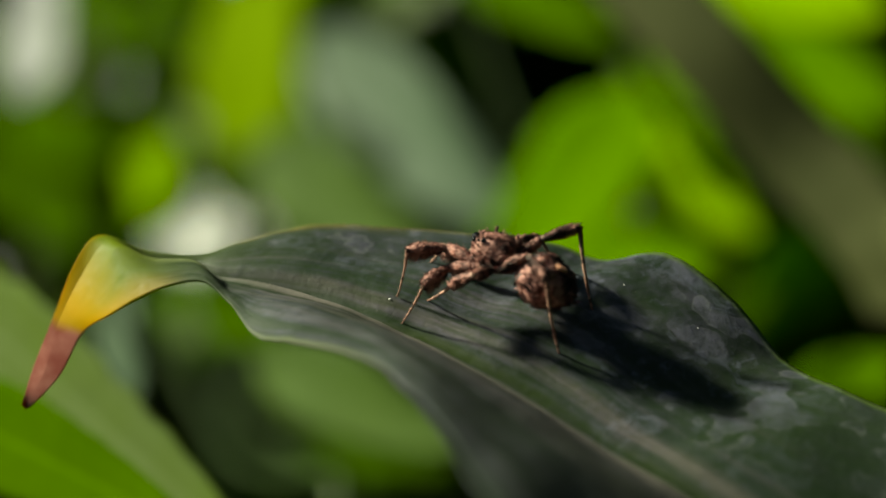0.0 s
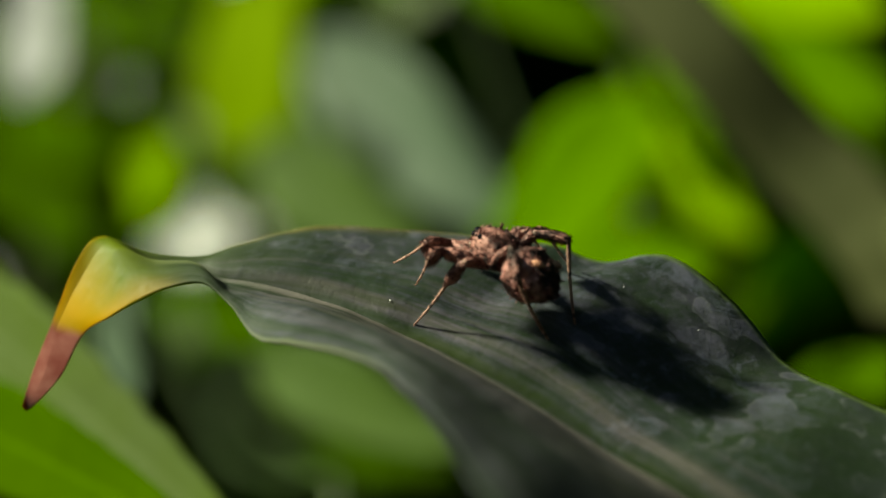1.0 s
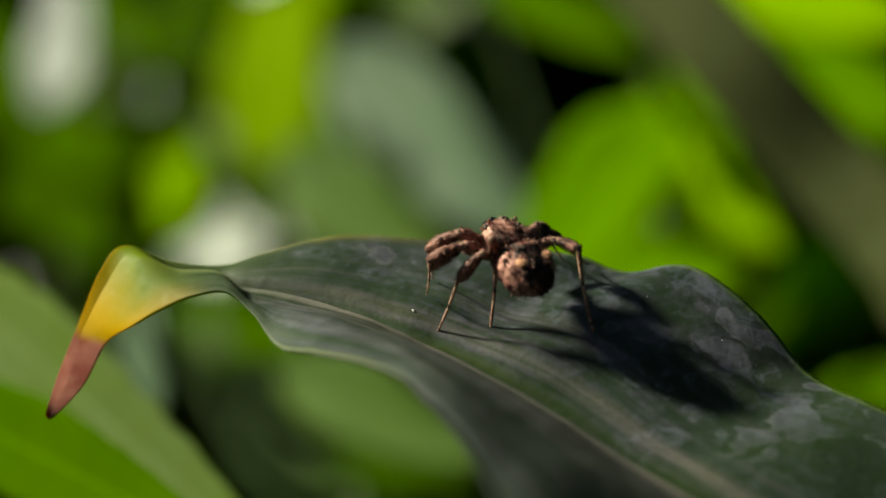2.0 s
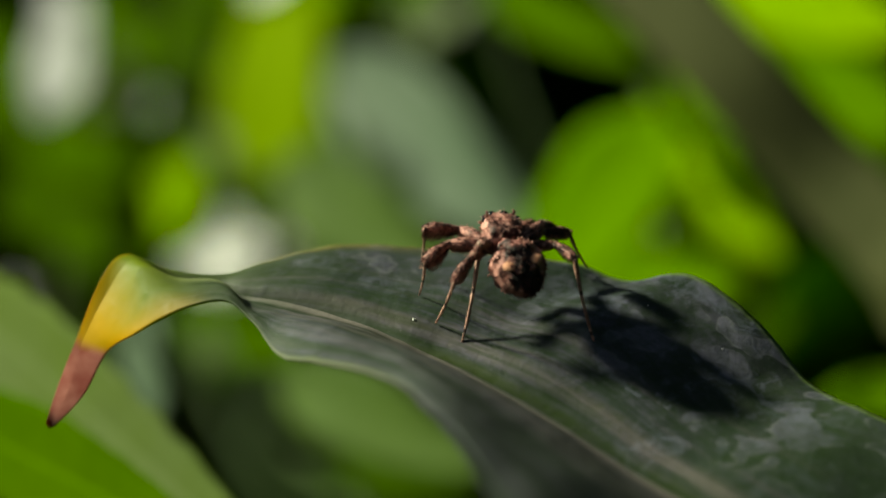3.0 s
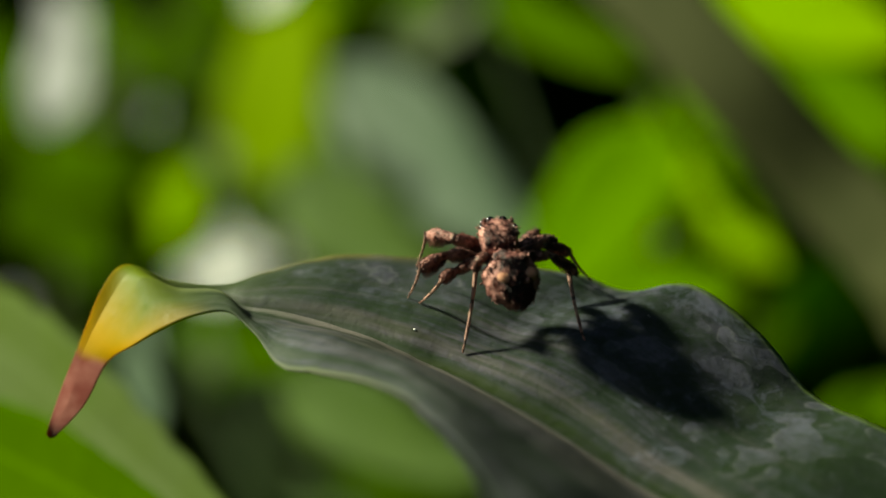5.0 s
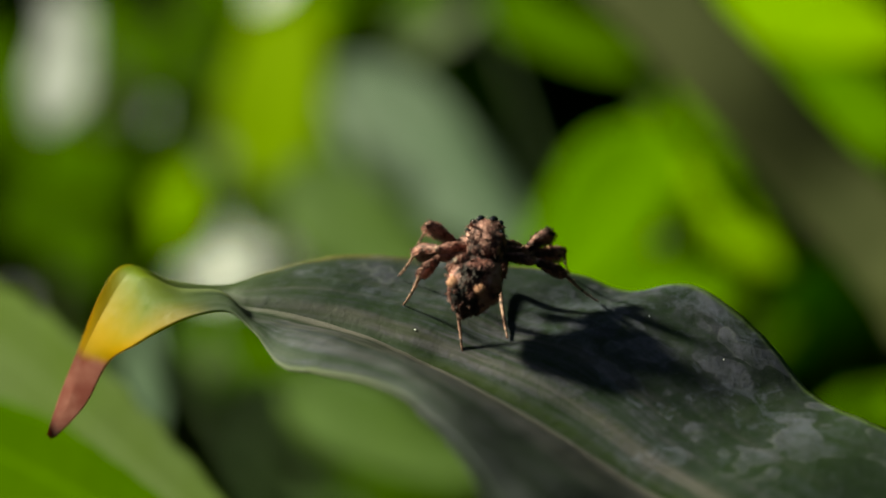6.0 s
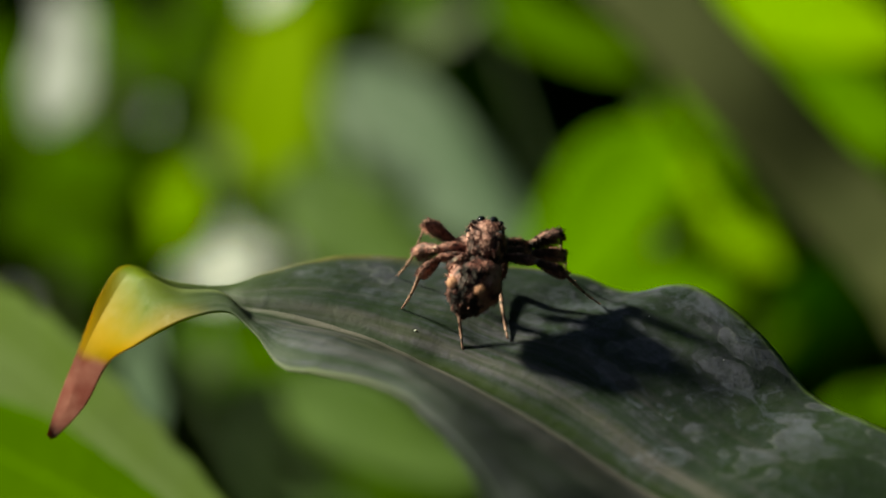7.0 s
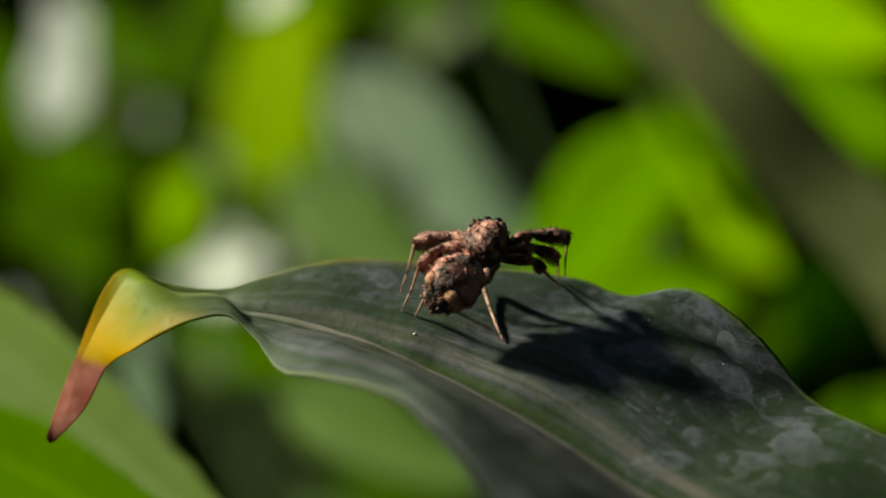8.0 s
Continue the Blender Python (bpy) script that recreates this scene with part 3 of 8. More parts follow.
plant("shrub", "tall shrub with soft yellow-green translucent leaves", [(-64, 552, 0), (-64, 560, 276), (-57, 570, 330), (-55, 580, 380), (-51, 590, 437)], 3, [
    ((-41, 501, 415), (-62, 589, 470), 52, "S", LEAF_LIME),
    ((-28, 536, 422), (-41, 599, 461), 31, "S", LEAF_MID),
    ((-87, 642, 394), (-94, 628, 367), 31, "S", LEAF_YELLOW),
    ((-78, 669, 366), (-113, 711, 344), 20, "S", LEAF_BRIGHT),
    ((-75, 633, 385), (-79, 657, 420), 16, "H", LEAF_SAGE),
    ((-107, 588, 367), (-134, 617, 380), 22, "H", LEAF_DEEP),
    ((-64, 610, 397), (-56, 590, 376), 23, "H", LEAF_DEEP),
    ((-29, 578, 433), (11, 557, 459), 16, "H", LEAF_SAGE),
    ((-1, 599, 441), (6, 601, 453), 11, "H", LEAF_PALE_GLINT),
], STEM_SHADE)
plant("shrub", "shrub with grey-green waxy leaves in half shade", [(-12, 392, 0), (-12, 400, 332), (-11, 405, 375), (-13, 412, 406), (-21, 420, 438)], 3, [
    ((-30, 448, 453), (21, 382, 417), 30, "H", LEAF_WAXY),
    ((-42, 416, 430), (1, 369, 412), 25, "H", LEAF_FRESH),
    ((-33, 429, 402), (-21, 436, 434), 25, "H", LEAF_FRESH),
], STEM_SHADE)
plant("shrub", "shrub with pale silvery sunlit leaves among dark ones, some painted as glints", [(-149, 652, 0), (-150, 660, 220), (-138, 670, 303), (-134, 680, 363), (-112, 700, 431)], 5, [
    ((-112, 590, 448), (-135, 600, 417), 63, "S", LEAF_PALE_GLINT),
    # whitish leaves added as painted glints
    ((-44, 554, 468), (-62, 576, 457), 11, "S", LEAF_GLINT),
    ((-50, 699, 355), (-112, 771, 329), 41, "S", LEAF_GLINT),
    # tiny pale leaf added as a painted highlight
    ((-96, 638, 414), (-102, 642, 408), 9, "S", LEAF_PALE_GLINT),
    ((-132, 561, 368), (-137, 559, 357), 13, "S", LEAF_PALE_GLINT),
    ((-88, 645, 426), (-117, 675, 434), 22, "H", LEAF_DEEP),
    ((-112, 701, 412), (-91, 669, 388), 24, "H", LEAF_DEEP),
    ((-149, 694, 392), (-112, 656, 382), 24, "H", LEAF_MID),
    ((-156, 670, 380), (-130, 640, 366), 26, "H", LEAF_DEEP),
    ((-122, 690, 376), (-109, 690, 397), 21, "H", LEAF_MID),
    ((-77, 673, 440), (-99, 697, 447), 18, "H", LEAF_DEEP),
    ((-87, 697, 433), (-88, 683, 408), 20, "H", LEAF_MID),
    ((-177, 742, 430), (-156, 698, 383), 28, "H", LEAF_MID),
    ((-116, 718, 437), (-136, 722, 415), 23, "H", LEAF_MID),
], STEM_OLIVE)
plant("shrub", "large-leaved shrub with sunlit bright green leaves", [(54, 332, 0), (54, 340, 353), (53, 345, 379), (52, 355, 408), (51, 360, 426)], 3, [
    ((20, 327, 420), (53, 313, 465), 40, "S", LEAF_BRIGHT),
    ((53, 438, 446), (81, 372, 418), 30, "S", LEAF_BRIGHT),
    ((29, 372, 408), (64, 323, 422), 20, "S", LEAF_BRIGHT),
    # thin added leaf whose pale colour paints a highlight streak
    ((52, 410, 452), (62, 373, 433), 10, "S", LEAF_YELLOW),
    ((61, 392, 432), (77, 358, 420), 12, "S", LEAF_YELLOW),
    ((11, 522, 465), (52, 458, 452), 13, "S", LEAF_MID),
    ((77, 422, 380), (90, 418, 393), 8, "H", LEAF_DEEP),
    ((84, 354, 377), (108, 331, 397), 16, "S", LEAF_BRIGHT),
    ((13, 392, 411), (23, 392, 428), 18, "S", LEAF_MID),
    ((93, 474, 365), (131, 486, 399), 30, "N", LEAF_BRIGHT),
], STEM_GREEN)
# flattened stalk, so that its painted shade stays even across the width
plant("strap_plant", "olive-brown leaning strap-like stalk with yellow-green leaves at its head", [(87, 177, 0), (87, 185, 417), (80, 192, 448), (73, 200, 459), (64, 208, 468), (50, 216, 483), (36, 228, 497), (28, 236, 505)], 7.8, [
    ((62, 380, 484), (98, 320, 477), 21, "S", LEAF_YELLOW),
    ((86, 407, 455), (112, 363, 449), 19, "S", LEAF_BRIGHT),
    ((82, 431, 457), (102, 399, 459), 16, "S", LEAF_MID),
    ((104, 428, 430), (120, 402, 430), 16, "S", LEAF_MID),
], STALK_SHADED, flat=True)
plant("low_plant", "low plant with toothed bright green and pale leaves", [(-47, 87, 0), (-48, 95, 415), (-47, 98, 426), (-52, 96, 438)], 2, [
    ((-69, 110, 474), (-20, 42, 456), 14, "S", LEAF_BROAD, 0.03, 0.06, 0.14),
    ((-62, 74, 465), (-24, 30, 462), 11, "S", LEAF_MID, 0.03, 0.06, 0.05),
    ((-47, 152, 461), (-41, 138, 444), 9, "H", LEAF_WAXY, 0.03, 0.06, 0.0),
], STEM_GREEN)
plant("low_plant", "low plant with rounded grey-green leaves in half shade", [(-14, 207, 0), (-15, 215, 364), (-14, 225, 393), (-15, 230, 404)], 2, [
    ((-30, 231, 426), (6, 196, 419), 15, "H", LEAF_FRESH),
    ((-24, 239, 404), (6, 216, 408), 8, "H", LEAF_DEEP),
    ((-61, 338, 409), (-31, 312, 409), 15, "H", LEAF_MID),
    ((-46, 291, 420), (-49, 289, 411), 7, "H", LEAF_SAGE),
], STEM_GREEN)
plant("shrub", "leafy mid-green shrub behind the bright leaves", [(-116, 875, 0), (-116, 896, 268), (-122, 912, 343), (-126, 954, 442)], 4, [
    ((-204, 730, 363), (-176, 721, 321), 28, "H", LEAF_MID),
    ((-187, 849, 448), (-228, 883, 409), 22, "S", LEAF_MID),
    ((-225, 860, 258), (-187, 868, 293), 27, "H", LEAF_MID),
    ((-219, 875, 372), (-189, 867, 332), 29, "H", LEAF_MID),
    ((-169, 853, 390), (-205, 855, 402), 28, "H", LEAF_MID),
    ((-124, 737, 406), (-149, 728, 365), 22, "H", LEAF_MID),
    ((-137, 802, 420), (-151, 793, 380), 25, "H", LEAF_MID),
    ((-150, 758, 421), (-126, 763, 443), 22, "H", LEAF_MID),
    ((-150, 732, 309), (-114, 733, 312), 25, "H", LEAF_MID),
    ((-169, 867, 304), (-131, 876, 348), 29, "H", LEAF_MID),
    ((-94, 828, 368), (-106, 819, 336), 22, "S", LEAF_MID),
    ((-78, 854, 395), (-105, 859, 417), 26, "H", LEAF_MID),
    ((-71, 800, 303), (-102, 794, 273), 29, "H", LEAF_MID),
], STEM_OLIVE)
plant("shrub", "leafy mid-green shrub behind the bright leaves", [(9, 875, 0), (9, 896, 268), (4, 912, 343), (2, 954, 442)], 4, [
    ((-90, 889, 346), (-94, 878, 295), 27, "H", LEAF_MID),
    ((-86, 763, 431), (-74, 771, 468), 23, "H", LEAF_MID),
    ((-82, 826, 401), (-38, 827, 407), 21, "H", LEAF_MID),
    ((-40, 846, 339), (-72, 858, 295), 22, "S", LEAF_MID),
    ((-70, 786, 443), (-21, 788, 452), 27, "H", LEAF_MID),
    ((-23, 768, 333), (-55, 786, 294), 27, "S", LEAF_MID),
    ((-21, 752, 396), (-52, 746, 366), 27, "H", LEAF_MID),
    ((-8, 777, 357), (-20, 823, 382), 24, "S", LEAF_MID),
    ((-38, 765, 305), (14, 762, 294), 30, "H", LEAF_MID),
    ((6, 795, 458), (-25, 815, 423), 25, "S", LEAF_MID),
    ((-18, 830, 336), (3, 822, 301), 32, "H", LEAF_MID),
    ((-8, 846, 409), (23, 839, 376), 25, "H", LEAF_MID),
    ((25, 873, 411), (43, 886, 457), 26, "S", LEAF_MID),
], STEM_OLIVE)
plant("shrub", "leafy mid-green shrub behind the bright leaves", [(140, 875, 0), (140, 896, 268), (135, 912, 343), (135, 954, 442)], 4, [
    ((59, 788, 333), (29, 791, 346), 23, "H", LEAF_MID),
    ((34, 867, 268), (76, 812, 286), 34, "S", LEAF_MID),
    ((80, 898, 401), (83, 942, 451), 29, "S", LEAF_MID),
    ((103, 865, 289), (71, 919, 285), 24, "S", LEAF_MID),
    ((118, 840, 306), (87, 843, 322), 24, "H", LEAF_MID),
    ((105, 866, 384), (104, 837, 353), 28, "S", LEAF_MID),
    ((149, 798, 433), (100, 797, 426), 23, "H", LEAF_MID),
    ((148, 770, 386), (109, 764, 358), 27, "H", LEAF_MID),
    ((153, 889, 421), (152, 855, 384), 24, "S", LEAF_MID),
    ((168, 910, 448), (186, 857, 427), 33, "S", LEAF_MID),
    ((187, 824, 387), (170, 817, 356), 30, "H", LEAF_MID),
    ((168, 801, 417), (187, 795, 390), 25, "H", LEAF_MID),
], STEM_OLIVE)


# ---- the spider
def fur(bm, rnd, count, length, radius, lean, pick=None, rise=1.0):
    """Hairs and flat scale tufts standing on the surface, leaning with the lie of the coat."""
    faces = [f for f in bm.faces if pick is None or pick(f.calc_center_median())]
    areas = [f.calc_area() for f in faces]
    spots = []
    for f in rnd.choices(faces, areas, k=count):
        vs = [v.co for v in f.verts]
        a, b = rnd.random(), rnd.random()
        if a + b > 1:
            a, b = 1 - a, 1 - b
        spots.append((vs[0] + (vs[1] - vs[0]) * a + (vs[-1] - vs[0]) * b, f.normal.copy()))
    for p, nrm in spots:
        lie = lean - nrm * lean.dot(nrm)
        if lie.length < 0.5 and rise < 0.5:
            lie += Vector((0, 0, -0.7)) + nrm * 0.7 * nrm.z
        d = (nrm * rise + Vector((rnd.gauss(0, 0.3), rnd.gauss(0, 0.3), rnd.gauss(0, 0.3))) * min(1.0, rise + 0.35) + lie).normalized()
        ln = length * rnd.uniform(0.5, 1.4)
        side = d.cross(nrm + Vector((rnd.gauss(0, 0.3), rnd.gauss(0, 0.3), rnd.gauss(0, 0.3)))).normalized() * radius * rnd.uniform(0.6, 1.5)
        thick = d.cross(side) * 0.4
        base = [bm.verts.new(p - nrm * radius + side), bm.verts.new(p - nrm * radius + thick), bm.verts.new(p - nrm * radius - side)]
        belly = [bm.verts.new(p + d * ln * 0.5 + side * 1.1), bm.verts.new(p + d * ln * 0.5 + thick), bm.verts.new(p + d * ln * 0.5 - side * 1.1)]
        top = bm.verts.new(p + d * ln)
        for i in range(3):
            k = (i + 1) % 3
            bm.faces.new((base[i], base[k], belly[k], belly[i]))
            bm.faces.new((belly[i], belly[k], top))


def fringe(bm, rnd, length, count, depth, width, start=0.1, stop=1.0):
    """A brush of flat hairs hanging from the underside of a leg joint, deepest past its middle."""
    for i in range(count):
        s = start + (stop - start) * (i + rnd.random()) / count
        k = math.sin(math.pi * min(1.0, max(0.0, (s - start) / (stop - start))) ** 1.5) ** 0.6
        ln = depth * (0.35 + 0.65 * k) * rnd.uniform(0.85, 1.08) * MM
        p = Vector((length * s * MM, rnd.gauss(0, 0.10) * MM, 0.15 * MM))
        d = Vector((0.5 + rnd.gauss(0, 0.08), rnd.gauss(0, 0.12), 1)).normalized()
        side = Vector((1, 0, -0.4)) * width * rnd.uniform(0.6, 1.3) * MM
        thick = Vector((0, width * 0.5 * MM, 0))
        base = [bm.verts.new(p + side), bm.verts.new(p + thick), bm.verts.new(p - side), bm.verts.new(p - thick)]
        top = bm.verts.new(p + d * ln)
        for j in range(4):
            bm.faces.new((base[j], base[(j + 1) % 4], top))


def lump(rx, ry, rz, shape, rough, seed, sub=4):
    """An uneven body: a ball shaped by shape(co) and roughened."""
    bm = bmesh.new()
    bmesh.ops.create_icosphere(bm, subdivisions=sub, radius=1)
    off = Vector((seed * 3.1, seed * 1.7, seed))
    for v in bm.verts:
        c = v.co.copy()
        k = 1 + rough * noise.noise(c * 3.2 + off) + 0.6 * rough * noise.noise(c * 8 + off)
        c = shape(c) * k
        v.co = Vector((c.x * rx, c.y * ry, c.z * rz)) * MM
    bm.normal_update()
    return bm


def head_shape(c):
    """Tall, box-like and flat-topped, sloping away behind."""
    x, y, z = c
    k = max(abs(x), abs(y), abs(z))
    c = c * (0.45 + 0.55 / max(k, 0.58) * 0.82)
    x, y, z = c
    if z > 0:
        z = min(z, 0.80 + 0.08 * z)
        if x < -0.2:
            z *= 1.0 - 0.45 * (-0.2 - x)
    y *= 0.92 + 0.10 * math.exp(-((x - 0.1) / 0.5) ** 2) + 0.06 * max(0, z)
    return Vector((x, y, z))


def belly_shape(c):
    """Egg with a blunt front and a narrower tail; x forward."""
    x, y, z = c
    w = 1.0 - 0.42 * max(0, -x - 0.12) ** 1.1 - 0.12 * max(0, x - 0.3)
    return Vector((x, y * w, z * (w + 0.04 * math.sin(x * 7) * (z > 0))))


def limb(length, profile, seed, hairs, hair_len, sides=10, rings=14, brush=0.0, bow=0.05):
    """A leg joint along x, with a fringe of hairs."""
    bm = bmesh.new()
    rnd = random.Random(seed)
    pts, rad = [], []
    for i in range(rings + 1):
        s = i / rings
        k = s * (len(profile) - 1)
        j = min(int(k), len(profile) - 2)
        r = profile[j] + (profile[j + 1] - profile[j]) * (k - j)
        pts.append(Vector((length * s, 0, -bow * length * math.sin(math.pi * s))) * MM)
        rad.append(r * MM)
    add_tube(bm, pts, rad, sides)
    for v in bm.verts:
        a = 0.16 * noise.noise(v.co * 2200 + Vector((seed, 0, 0))) + 0.08 * noise.noise(v.co * 6000)
        c = Vector((v.co.x, 0, -bow * length * MM * math.sin(math.pi * min(1, max(0, v.co.x / (length * MM))))))
        v.co = c + (v.co - c) * (1 + a)
    bm.normal_update()
    if hairs:
        fur(bm, rnd, hairs, hair_len * MM, 0.05 * MM * min(1.0, max(profile) / 0.35), Vector((1.0, 0, 0)), None, 0.08)
        fur(bm, rnd, hairs // 9, hair_len * 1.1 * MM, 0.025 * MM, Vector((0.6, 0, -0.2)))
        if brush:
            fringe(bm, rnd, length, 190, brush, 0.05)
    return bm


def ball(r, at, stretch=(1, 1, 1), sub=3):
    bm = bmesh.new()
    bmesh.ops.create_icosphere(bm, subdivisions=sub, radius=r * MM)
    for v in bm.verts:
        v.co = Vector((v.co.x * stretch[0], v.co.y * stretch[1], v.co.z * stretch[2])) + Vector(at) * MM
    return bm


def off_spots(c):
    """Away from the two pale spots on the abdomen."""
    return (Vector((c.x, abs(c.y), c.z)) - Vector((-0.75, 1.22, 1.66)) * MM).length > 0.75 * MM


SEGMENTS = {"1": (3.3, 3.4, 5.0), "2": (3.2, 3.3, 5.4), "3": (2.9, 3.0, 5.6), "4": (3.3, 3.5, 7.4)}
moving = {}


def spider():
    thing = new("jumping_spider")
    rnd = random.Random(11)
    # head and thorax in one shield
    bm = lump(2.25, 1.8, 1.8, head_shape, 0.09, 1)
    fur(bm, rnd, 1300, 0.50 * MM, 0.042 * MM, Vector((-1.0, 0, 0.1)), None, 0.02)
    fur(bm, rnd, 260, 0.22 * MM, 0.025 * MM, Vector((-0.7, 0, 0.1)))
    fur(bm, rnd, 70, 0.45 * MM, 0.03 * MM, Vector((-0.2, 0, 0.5)), lambda c: c.z > 0.6 * MM)
    shield = part("cephalothorax", bm, SPIDER_FUR, thing)
    for side in (1, -1):
        for x, y, z, r in ((1.75, 0.55, 1.12, 0.42), (1.52, 1.22, 1.10, 0.25), (0.45, 1.46, 1.24, 0.25), (1.0, 1.46, 1.18, 0.12)):
            part("eye", ball(r, (x, y * side, z)), SPIDER_EYE, shield, "glossy black eye")
        tuft = ball(0.42, (1.95, 0.55 * side, -0.35), (0.8, 0.7, 1.5), 2)
        fur(tuft, rnd, 90, 0.35 * MM, 0.03 * MM, Vector((0.3, 0, -0.8)))
        part("pedipalp", tuft, SPIDER_TUFT, shield, "pale hairy feeler beside the mouth")
        jaw = ball(0.5, (1.55, 0.42 * side, -1.15), (0.8, 0.8, 1.7), 2)
        part("fang_base", jaw, SPIDER_BASE, shield)
        horn = bmesh.new()
        add_tube(horn, [Vector((0.9, 1.15 * side, 1.35)) * MM, Vector((0.8, 1.2 * side, 1.75)) * MM, Vector((0.72, 1.18 * side, 1.98)) * MM], [0.13 * MM, 0.11 * MM, 0.03 * MM], 7)
        fur(horn, rnd, 26, 0.25 * MM, 0.03 * MM, Vector((0, 0, 0.4)))
        part("brow_tuft", horn, SPIDER_FUR, shield)
    # sternum with the leg bases
    bm = ball(1.0, (-0.1, 0, -1.05), (1.45, 1.05, 0.62), 3)
    part("sternum", bm, SPIDER_BASE, thing)
    # abdomen
    bm = lump(2.95, 2.32, 2.25, belly_shape, 0.10, 4)
    fur(bm, rnd, 2200, 0.52 * MM, 0.045 * MM, Vector((-1.0, 0, 0)), off_spots, 0.02)
    fur(bm, rnd, 350, 0.24 * MM, 0.025 * MM, Vector((-0.7, 0, 0)), off_spots)
    fur(bm, rnd, 90, 0.45 * MM, 0.04 * MM, Vector((-0.5, 0, 0.2)), off_spots)
    belly = part("abdomen", bm, SPIDER_BACK, thing)
    for side in (1, -1):
        spot = ball(0.54, (-0.90, 1.20 * side, 1.70), (1.05, 1.0, 0.40), 3)
        fur(spot, rnd, 160, 0.10 * MM, 0.025 * MM, Vector((-0.4, 0, 0)))
        part("pale_spot", spot, SPIDER_SPOT, belly, "pale orange tuft spot")
        for x, y, z in ((1.2, 1.0, 1.55), (0.5, 0.65, 1.9), (-1.5, 0.7, 1.45), (-0.2, 1.75, 0.95), (-1.6, 1.35, 0.6)):
            bump = ball(0.30, (x, y * side, z), (1, 1, 0.9), 2)
            fur(bump, rnd, 40, 0.42 * MM, 0.035 * MM, Vector((-0.3, 0, 0.3)))
            part("scale_tuft", bump, SPIDER_FUR, belly)
    nip = ball(0.3, (-2.75, 0, -0.2), (1.6, 1, 0.8), 2)
    part("spinneret", nip, SPIDER_BASE, belly)
    part("waist", ball(0.42, (-1.9, 0, -0.45), (1.5, 0.9, 0.9), 2), SPIDER_BASE, thing)
    moving["spider"], moving["abdomen"] = thing, belly
    # eight legs
    for side in "LR":
        for number in "1234":
            f, t, e = SEGMENTS[number]
            seed = ord(number) + (20 if side == "L" else 0)
            k = side + number
            thick = 0.96 if number in "12" else 0.80
            leg = part("leg", limb(f, [r * thick for r in (0.36, 0.48, 0.58, 0.54, 0.40)], seed, 420, 0.34, brush=0.75 if number in "12" else 0.45), SPIDER_LEG, thing)
            shin = part("tibia", limb(t, [r * thick for r in (0.34, 0.40, 0.50, 0.56, 0.36)], seed + 1, 460, 0.38, brush=1.15 if number in "12" else 0.6), SPIDER_LEG, leg)
            foot = part("tarsus", limb(e, [r * {"1": 0.70, "2": 0.70, "3": 0.85, "4": 1.05}[number] for r in (0.22, 0.19, 0.17, 0.15, 0.13, 0.14, 0.10, 0.09)], seed + 2, 110, 0.17, 8, 20, 0.0, -0.02), SPIDER_THIN, leg, "thin pale banded lower leg")
            moving[k + "_leg"], moving[k + "_tibia"], moving[k + "_tarsus"] = leg, shin, foot
    return tagged(thing, "shaggy mottled brown jumping spider standing on the leaf", "spider")


spider()


